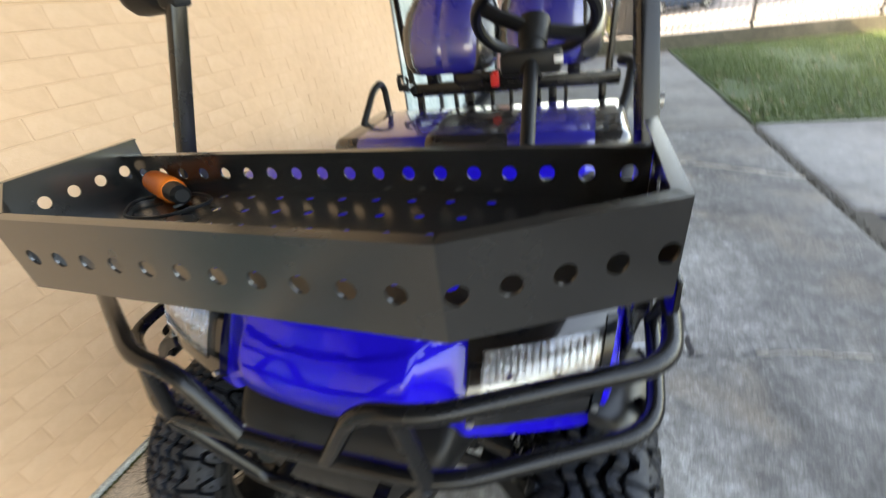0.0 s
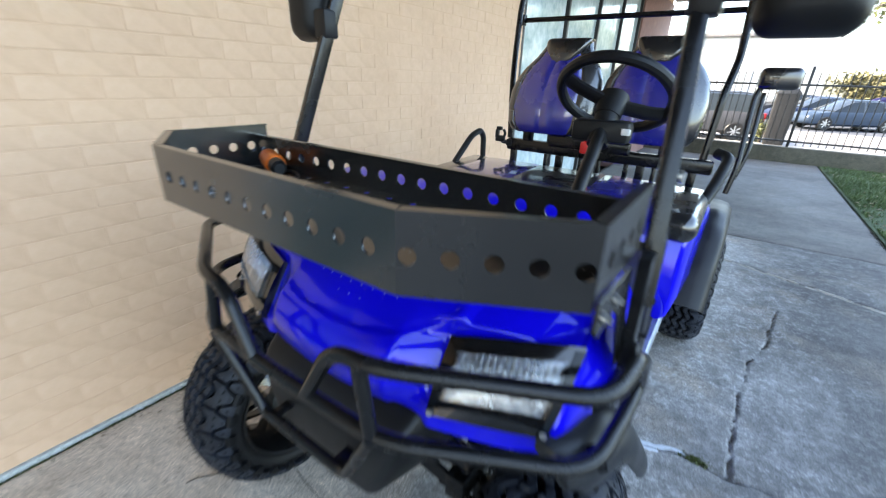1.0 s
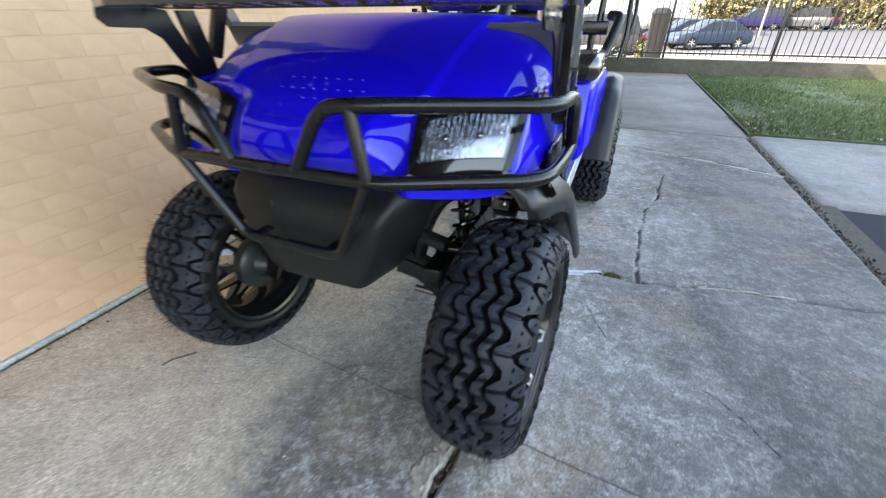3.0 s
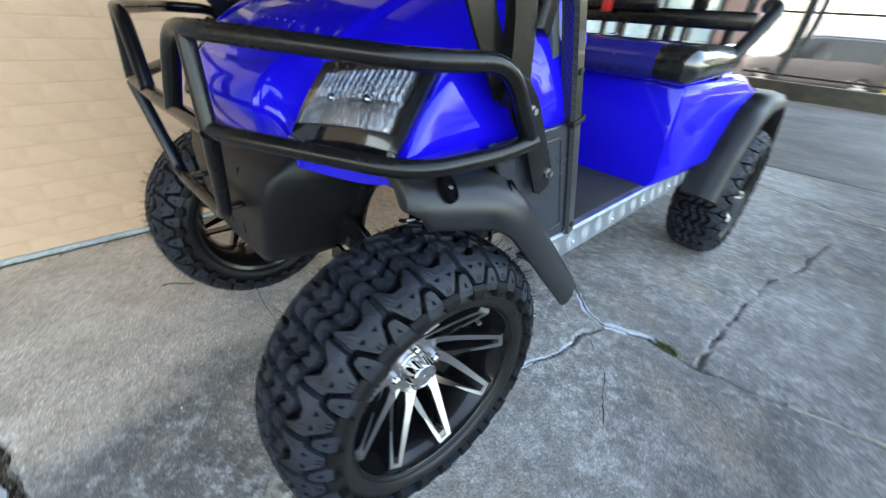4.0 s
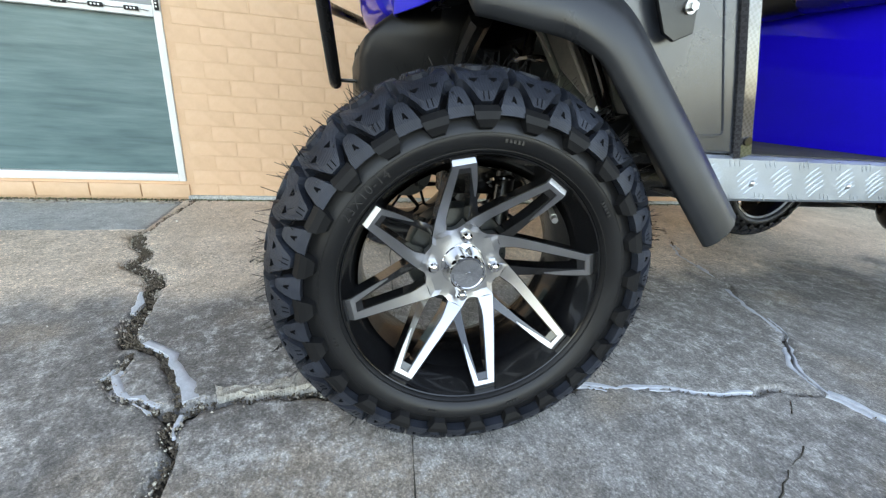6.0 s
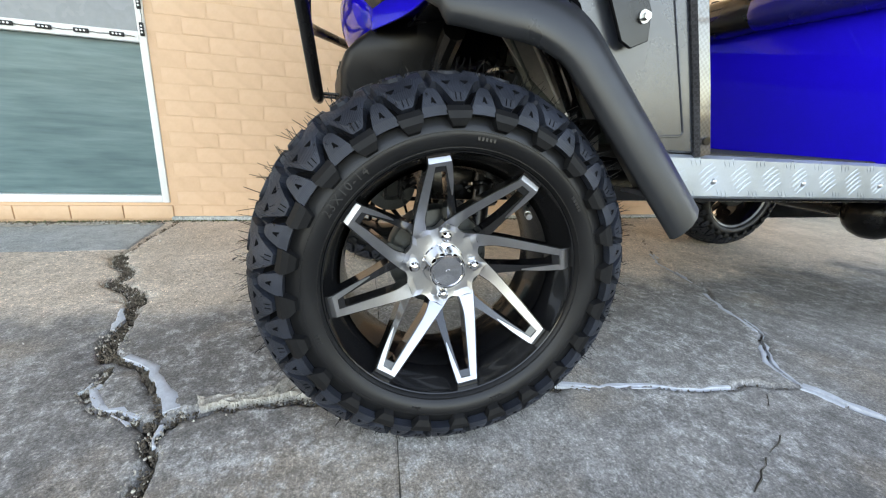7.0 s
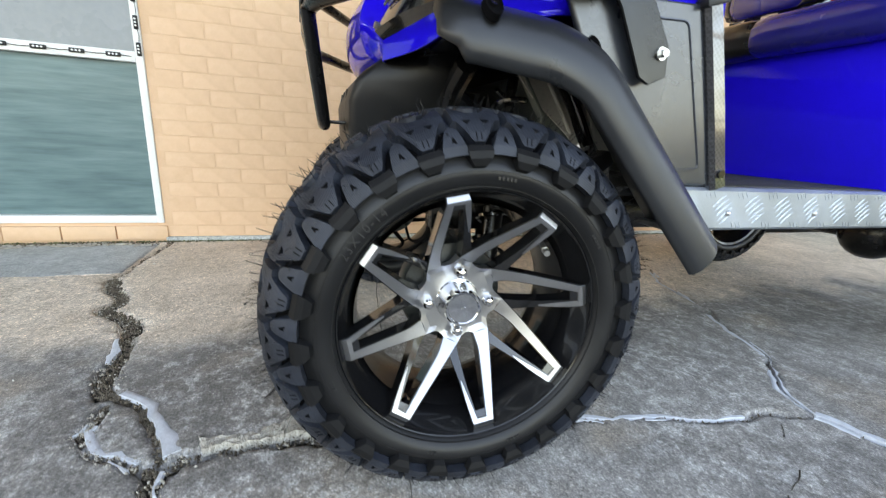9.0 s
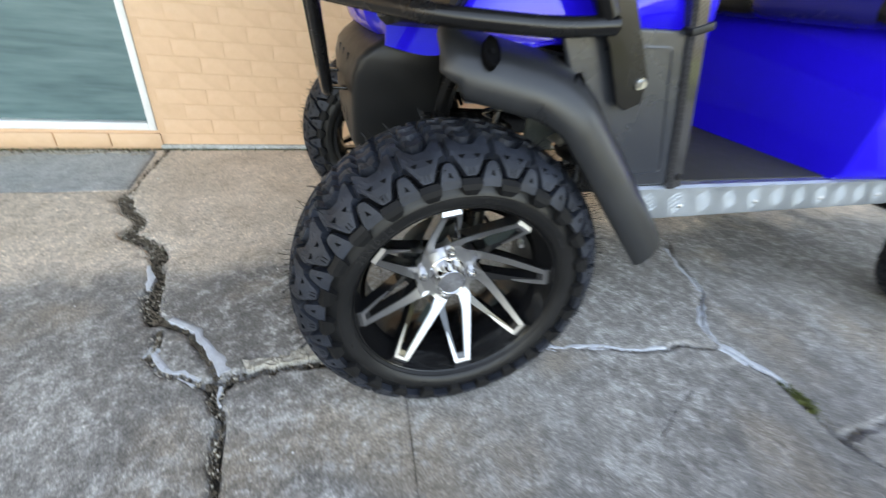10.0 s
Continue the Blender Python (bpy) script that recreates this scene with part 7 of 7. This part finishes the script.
def car(name, m, paint, label, suv=False, group="parked cars"):
    """A parked car, 4.6 m long along its x, nose at +x."""
    c = root(name, m, label, "car", group)
    L, W = (4.6, 0.90) if not suv else (4.4, 0.92)
    roof_z = 1.44 if not suv else 1.72
    sill, belt = 0.24, (0.92 if not suv else 1.05)
    stations = [(-0.500, 0.45, belt * 0.80, 0.80), (-0.485, 0.30, belt * 0.97, 0.92), (-0.42, sill, belt * 1.02, 0.98), (-0.25, sill, belt * 1.03, 1.0), (0.0, sill, belt * 1.0, 1.0), (0.20, sill, belt * 0.98, 1.0), (0.36, sill, belt * 0.90, 0.98), (0.45, 0.26, belt * 0.80, 0.93), (0.49, 0.32, belt * 0.70, 0.84), (0.50, 0.40, belt * 0.62, 0.76)]
    b = bmesh.new()
    rings = []
    for x, z0, z1, k in stations:
        w = W * k
        h = z1 - z0
        rings.append([(x * L, y, z) for y, z in ((-w * 0.90, z0), (-w, z0 + 0.12 * h), (-w * 1.0, z0 + 0.55 * h), (-w * 0.965, z0 + 0.86 * h), (-w * 0.88, z1), (0, z1 + 0.03), (w * 0.88, z1), (w * 0.965, z0 + 0.86 * h), (w, z0 + 0.55 * h), (w, z0 + 0.12 * h), (w * 0.90, z0))])
    loft(b, rings)
    body = part("body", b, paint, c, smooth=40)
    b = bmesh.new()
    if suv:
        tops = [(-0.47, 0.0, 0.90), (-0.42, 0.93, 0.84), (-0.30, 1.0, 0.82), (0.02, 1.0, 0.82), (0.10, 0.95, 0.80), (0.26, 0.0, 0.86)]
    else:
        tops = [(-0.43, 0.0, 0.88), (-0.27, 0.88, 0.74), (-0.18, 1.0, 0.72), (0.0, 1.0, 0.72), (0.06, 0.95, 0.72), (0.24, 0.0, 0.86)]
    rings = []
    for x, t, k in tops:
        z1 = belt + 0.02 + (roof_z - belt - 0.02) * t
        wb, wt = W * 0.90, W * k
        rings.append([(x * L, -wb, belt * 0.97), (x * L, -wt * 1.02 if t else -wb * 0.98, belt + (z1 - belt) * 0.90), (x * L, -wt * 0.85, z1), (x * L, 0, z1 + 0.03 * t), (x * L, wt * 0.85, z1), (x * L, wt * 1.02 if t else wb * 0.98, belt + (z1 - belt) * 0.90), (x * L, wb, belt * 0.97)])
    loft(b, rings)
    part("cabin_glass", b, M_CARGLASS, c, "dark tinted cabin glass", smooth=25)
    b = bmesh.new()
    rings = []
    for x, t, k in tops[1:-1]:
        z1 = belt + 0.02 + (roof_z - belt - 0.02) * t
        rings.append([(x * L, y * W * k * 0.87, z1 + dz) for y, dz in ((-1, 0.002), (-0.9, 0.022), (0, 0.045), (0.9, 0.022), (1, 0.002), (0.9, -0.03), (-0.9, -0.03))])
    loft(b, rings)
    part("roof", b, paint, c, smooth=40)
    for s in (1, -1):
        for x in (tops[1][0] * 0.55 + tops[2][0] * 0.45 - 0.015, -0.05):
            b = bmesh.new()
            tube(b, [(x * L, s * W * 0.915, belt * 0.97), (x * L + (0.06 if x < -0.1 else 0.0), s * W * 0.72, roof_z - 0.03)], 0.035, segs=6)
            part("pillar", b, paint, c)
    wb = bmesh.new()
    for prof in ([(0.0, 0.09), (0.22, 0.095), (0.235, 0.10), (0.31, 0.10), (0.325, 0.085), (0.325, -0.085), (0.31, -0.10), (0.0, -0.10)],):
        lathe(wb, prof, 28)
    bmesh.ops.rotate(wb, cent=(0, 0, 0), matrix=Matrix.Rotation(radians(90), 3, 'Z'), verts=wb.verts)
    tyre_me = None
    for x in (-0.30, 0.31):
        for s in (1, -1):
            if tyre_me is None:
                t = part("wheel", wb, M_WALLRUB, c, smooth=40)
                tyre_me = t.data
                t.matrix_basis = pose(x * L, s * (W - 0.085), 0.325)
            else:
                t = new("wheel", tyre_me)
                t.parent, t.matrix_basis = c, pose(x * L, s * (W - 0.085), 0.325)
            rb = bmesh.new()
            for k in range(7):
                a = 2 * math.pi * k / 7
                vs = box(rb, (0, 0, 0), (0.045, 0.02, 0.19))
                bmesh.ops.transform(rb, matrix=Matrix.Rotation(a, 4, 'Y') @ Matrix.Translation((0, s * 0.103, 0.115)), verts=vs)
            cyl(rb, (0, s * 0.09, 0), (0, s * 0.115, 0), 0.05, 14)
            r = part("rim", rb, M_MACHINED, t)
    for s in (1, -1):
        b = bmesh.new()
        box(b, (-0.492 * L, s * W * 0.68, belt * 0.86), (0.10, 0.30, 0.15 if not suv else 0.26), 0.03)
        part("tail_lamp", b, M_TAIL, c, "red tail lamp")
        b = bmesh.new()
        box(b, (0.468 * L, s * W * 0.66, belt * 0.66), (0.16, 0.34, 0.12), 0.04)
        part("headlamp", b, M_CHROME, c, "clear headlamp")
    b = bmesh.new()
    box(b, (-0.497 * L, 0, belt * 0.62), (0.02, 0.5, 0.12), 0.005)
    part("number_plate", b, M_WHITE, c, "plain pale number plate")
    return c


P_NAVY = car_paint("navy_car_paint", (0.010, 0.018, 0.045))
P_STEEL = car_paint("steel_blue_car_paint", (0.022, 0.034, 0.055))
P_BLACK = car_paint("black_car_paint", (0.010, 0.011, 0.014))
P_GREY = car_paint("grey_car_paint", (0.04, 0.04, 0.043))
P_VIOLET = car_paint("violet_blue_car_paint", (0.02, 0.016, 0.07))
P_RED = car_paint("dark_grey_blue_car_paint", (0.030, 0.036, 0.044))
car("sedan", pose(4.75, 29.3, -0.53, 0, 0, 208), P_STEEL, "steel-blue sedan parked on the apron edge")
car("sedan", pose(3.75, 31.9, -0.47, 0, 0, 208), P_NAVY, "navy blue sedan parked in the row")
car("sedan", pose(2.75, 34.5, -0.41, 0, 0, 208), P_BLACK, "black sedan parked at the back of the row")
car("suv", pose(11.2, 50.0, 0.06, 0, 0, 186), P_VIOLET, "violet-blue car parked far across the lot", True)
car("suv", pose(15.1, 50.0, 0.06, 0, 0, 140), P_RED, "dark grey-blue car with red tail lamps facing away", True)
car("suv", pose(-1.10, 19.7, -0.58, 0, 0, 190), P_GREY, "dark grey compact car with a red tail lamp", True)

# ---- bin, shrub, building, trees ----
# a dark upright shape, taken for a waste bin
bins = root("utility_cabinet", pose(1.62, 19.0, -0.58), "tall dark waste bin with a sloped lid behind the fence", "cabinet")
b = bmesh.new()
loft(b, [[(x, y, z) for x, y in rounded_rect(0, 0, w, 0.55, 0.04, 3)] for z, w in ((0.0, 0.60), (1.2, 0.66), (1.72, 0.66))])
part("body", b, M_PLASTIC, bins)
b = bmesh.new()
loft(b, [[(x, y, z) for x, y in rounded_rect(0, 0, w, w * 0.8, 0.04, 3)] for z, w in ((1.72, 0.72), (1.77, 0.72), (1.88, 0.56), (1.94, 0.34))])
part("lid", b, M_PLASTIC, bins, "sloped dark lid")


def leaf_cloud(centres, count, spread, size, seed):
    """Leaves scattered round the ends of the boughs."""
    r = np.random.default_rng(seed)
    c = np.array(centres)[r.integers(0, len(centres), count)]
    p = c + r.normal(0, 1, (count, 3)) * np.array(spread)
    n = r.normal(0, 1, (count, 3))
    n /= np.linalg.norm(n, axis=1)[:, None]
    t = np.cross(n, r.normal(0, 1, (count, 3)))
    t /= np.linalg.norm(t, axis=1)[:, None]
    u = np.cross(n, t)
    s = (size * (0.6 + 0.8 * r.random(count)))[:, None]
    v = np.stack([p - t * s, p + u * s * 0.45, p + t * s, p - u * s * 0.45], 1).reshape(-1, 3)
    return v.tolist(), np.arange(count * 4).reshape(-1, 4).tolist()


def tree(m, height, crown_r, seed, label, leaf=0.10, count=9000, low=0.45, group="trees", reach=()):
    r = random.Random(seed)
    t = root("tree", m, label, "tree", group)
    b = bmesh.new()
    lean = Vector((r.uniform(-0.3, 0.3), r.uniform(-0.3, 0.3), 0))
    top = Vector((0, 0, height * 0.62)) + lean
    tube(b, [(0, 0, -0.1), (lean.x * 0.3, lean.y * 0.3, height * 0.3), top], lambda s: height * 0.032 * (1 - 0.6 * s), segs=9)
    ends = []
    for k in range(11):
        a = k * 2.4 + r.uniform(-0.4, 0.4)
        z0 = height * r.uniform(low * 0.7, 0.6)
        d = crown_r * r.uniform(0.55, 1.0)
        p0 = Vector((lean.x * z0 / height, lean.y * z0 / height, z0))
        p2 = Vector((math.cos(a) * d, math.sin(a) * d, z0 + height * r.uniform(0.05, 0.38)))
        p1 = p0.lerp(p2, 0.5) + Vector((0, 0, height * 0.05))
        tube(b, [p0, p1, p2], lambda s: height * 0.013 * (1 - 0.75 * s), segs=6)
        ends += [tuple(p2), tuple(p1.lerp(p2, 0.5)), tuple(p2 + Vector((r.uniform(-1, 1), r.uniform(-1, 1), r.uniform(-0.3, 0.8))) * crown_r * 0.35)]
    ends.append(tuple(top + Vector((0, 0, height * 0.2))))
    tips = []
    for limb in reach:
        tube(b, limb, lambda s: 0.11 * (1 - 0.72 * s), segs=7)
        for k in range(7):
            e = Vector(limb[-2]).lerp(Vector(limb[-1]), k / 6) + Vector((r.uniform(-0.2, 0.2), r.uniform(-0.3, 0.3), r.uniform(-0.30, 0.10)))
            tube(b, [Vector(limb[-2]).lerp(Vector(limb[-1]), max(0.0, k / 6 - 0.12)), e], 0.020, segs=5)
            tips.append(tuple(e))
    part("trunk", b, M_BARK, t, "bark-covered trunk and limbs")
    if tips:
        v, f = leaf_cloud(tips, 380, (0.11, 0.11, 0.09), 0.060, seed + 1)
        tagged(from_arrays("bough_leaves", v, f, M_LEAF, t, "sparse dark leaves on the low bough"), kind="stuff")
    v, f = leaf_cloud(ends, count, (crown_r * 0.17, crown_r * 0.17, crown_r * 0.12), leaf, seed)
    tagged(from_arrays("crown", v, f, M_LEAF, t, "uneven yellow-green leaf crown"), kind="stuff")
    return t


tree(pose(17.5, 58.0, -0.1), 9.5, 4.6, 1, "broad yellow-green tree beyond the parking lot", 0.24)
tree(pose(25.0, 60.0, -0.1), 11.0, 5.4, 2, "tall yellow-green tree beyond the parking lot", 0.24)
tree(pose(33.0, 56.0, -0.1), 10.0, 5.2, 3, "sunlit yellow-green tree at the lot edge", 0.24)
tree(pose(42.0, 60.0, -0.1), 11.0, 5.6, 4, "wide sunlit tree at the lot edge", 0.24)
tree(pose(9.6, 13.4, -0.1), 8.0, 5.6, 9, "tree with sparse boughs reaching over the fence", 0.06, 5200, 0.5,
     reach=([(0, 0, 4.2), (-2.4, -0.2, 4.3), (-4.8, -0.3, 3.9), (-6.4, -0.4, 3.55), (-7.35, -0.4, 3.05)], [(-4.8, -0.3, 3.9), (-6.2, 0.1, 3.85), (-6.9, 0.2, 3.4)]))


def shrub(name, m, size, seed, label, count=2600, foliage=M_LEAF, leaf=0.05):
    s = root(name, m, label, "shrub", "shrubs")
    r = random.Random(seed)
    b = bmesh.new()
    ends = []
    for k in range(9):
        e = Vector((r.uniform(-1, 1) * size[0], r.uniform(-1, 1) * size[1], size[2] * r.uniform(0.5, 1.0)))
        tube(b, [(0, 0, -0.02), (e.x * 0.5, e.y * 0.5, e.z * 0.6), tuple(e)], lambda q: 0.02 * (1 - 0.7 * q), segs=5)
        ends += [tuple(e), (e.x * 0.7, e.y * 0.7, e.z * 0.6)]
    part("stem", b, M_BARK, s)
    v, f = leaf_cloud(ends, count, (size[0] * 0.28, size[1] * 0.28, size[2] * 0.18), leaf, seed)
    tagged(from_arrays("foliage", v, f, foliage, s), kind="stuff")


shrub("shrub", pose(1.22, 19.2, -0.58), (0.24, 0.24, 0.75), 12, "small yellow-green shrub beside the waste bin", 900)
for k in range(9):
    shrub("hedge_shrub", pose(11.0 + 4.8 * k, 53.5 + 0.4 * (k % 2), 0.0), (3.4, 0.9, 2.3 + 0.4 * (k % 3)), 40 + k, "dry brownish hedge along the far lot edge", 5600, M_HEDGE, 0.22)

M_PALE_WALL = surface("pale_stucco", (0.36, 0.36, 0.35), (0.48, 0.48, 0.47), 0.8, scale=0.8, fine=12, relief=0.1, depth=0.004)
house = root("warehouse", pose(-2.5, 40.0, -0.35), "long white-rendered building across the lot", "building")
b = bmesh.new()
box(b, (-4.0, 4.0, 2.6), (22.0, 8.0, 5.2), 0.03)
part("wall", b, M_PALE_WALL, house)
b = bmesh.new()
box(b, (-4.0, 4.0, 5.32), (22.6, 8.6, 0.24), 0.03)
part("roof", b, M_CONC_L, house)
for k in range(7):
    b = bmesh.new()
    box(b, (-13.0 + 3.0 * k, -0.02, 2.2), (1.3, 0.08, 1.5), 0.01)
    wv = part("window", b, M_WHITE, house)
    b = bmesh.new()
    box(b, (-13.0 + 3.0 * k, -0.07, 2.2), (1.14, 0.03, 1.34))
    part("pane", b, M_FROST, wv, "pane with pale blinds", smooth=0)
pole = root("utility_pole", pose(9.2, 38.0, -0.15), "thin grey utility pole behind the lot", "pole")
b = bmesh.new()
cyl(b, (0, 0, 0), (0, 0, 8.0), 0.09, 10, 0.06)
part("shaft", b, M_CONC_L, pole)
b = bmesh.new()
box(b, (0, 0, 7.4), (1.6, 0.08, 0.08), 0.005)
part("cross_arm", b, M_CONC_L, pole)

# ---- bricks of the wall ----
COURSE, PITCH = 0.0677, 0.2035
full = bmesh.new()
box(full, (0, 0, 0), (0.016, PITCH - 0.005, COURSE - 0.005), 0.0014, segs=1)
full_me = bpy.data.meshes.new("brick")
full.to_mesh(full_me)
full.free()
full_me.materials.append(M_BRICK)
rest_v, rest_f = [], []
cube_f = [(0, 1, 3, 2), (4, 6, 7, 5), (0, 4, 5, 1), (2, 3, 7, 6), (0, 2, 6, 4), (1, 5, 7, 3)]
rb = random.Random(77)
singles = 0
for row in range(int(WALL_TOP / COURSE)):
    zc = 0.004 + (row + 0.5) * COURSE
    off = 0.0 if row % 2 else PITCH / 2
    y = -9.0 + off
    while y < SHOP_Y0:
        y0, y1 = y, min(y + PITCH, SHOP_Y0)
        y += PITCH
        spans = [(y0, y1)]
        z0, z1 = zc - COURSE / 2, zc + COURSE / 2
        if z1 > WIN_Z0 - 0.075 and z0 < WIN_Z1:
            spans = [(y0, min(y1, WIN_Y0)), (max(y0, WIN_Y1), y1)]
        for a, c in spans:
            if c - a < 0.035:
                continue
            out = rb.uniform(-0.0005, 0.0006)
            if c - a > PITCH - 0.002 and -0.95 < a < 1.02 and zc < 1.72 and singles < 300:
                o = new("brick", full_me)
                o.parent = wall
                o.matrix_basis = pose(WALL_X - 0.008 + out, (a + c) / 2, zc, rb.uniform(-0.25, 0.25), 0, rb.uniform(-0.2, 0.2))
                singles += 1
            else:
                i = len(rest_v)
                for x in (WALL_X - 0.016, WALL_X + out):
                    for yy in (a + 0.0025, c - 0.0025):
                        for zz in (z0 + 0.0025, z1 - 0.0025):
                            rest_v.append((x, yy, zz))
                rest_f += [tuple(i + k for k in q) for q in cube_f]
tagged(from_arrays("brick_course", rest_v, rest_f, M_BRICK, wall, "painted bricks of the wall further off"), kind="stuff")
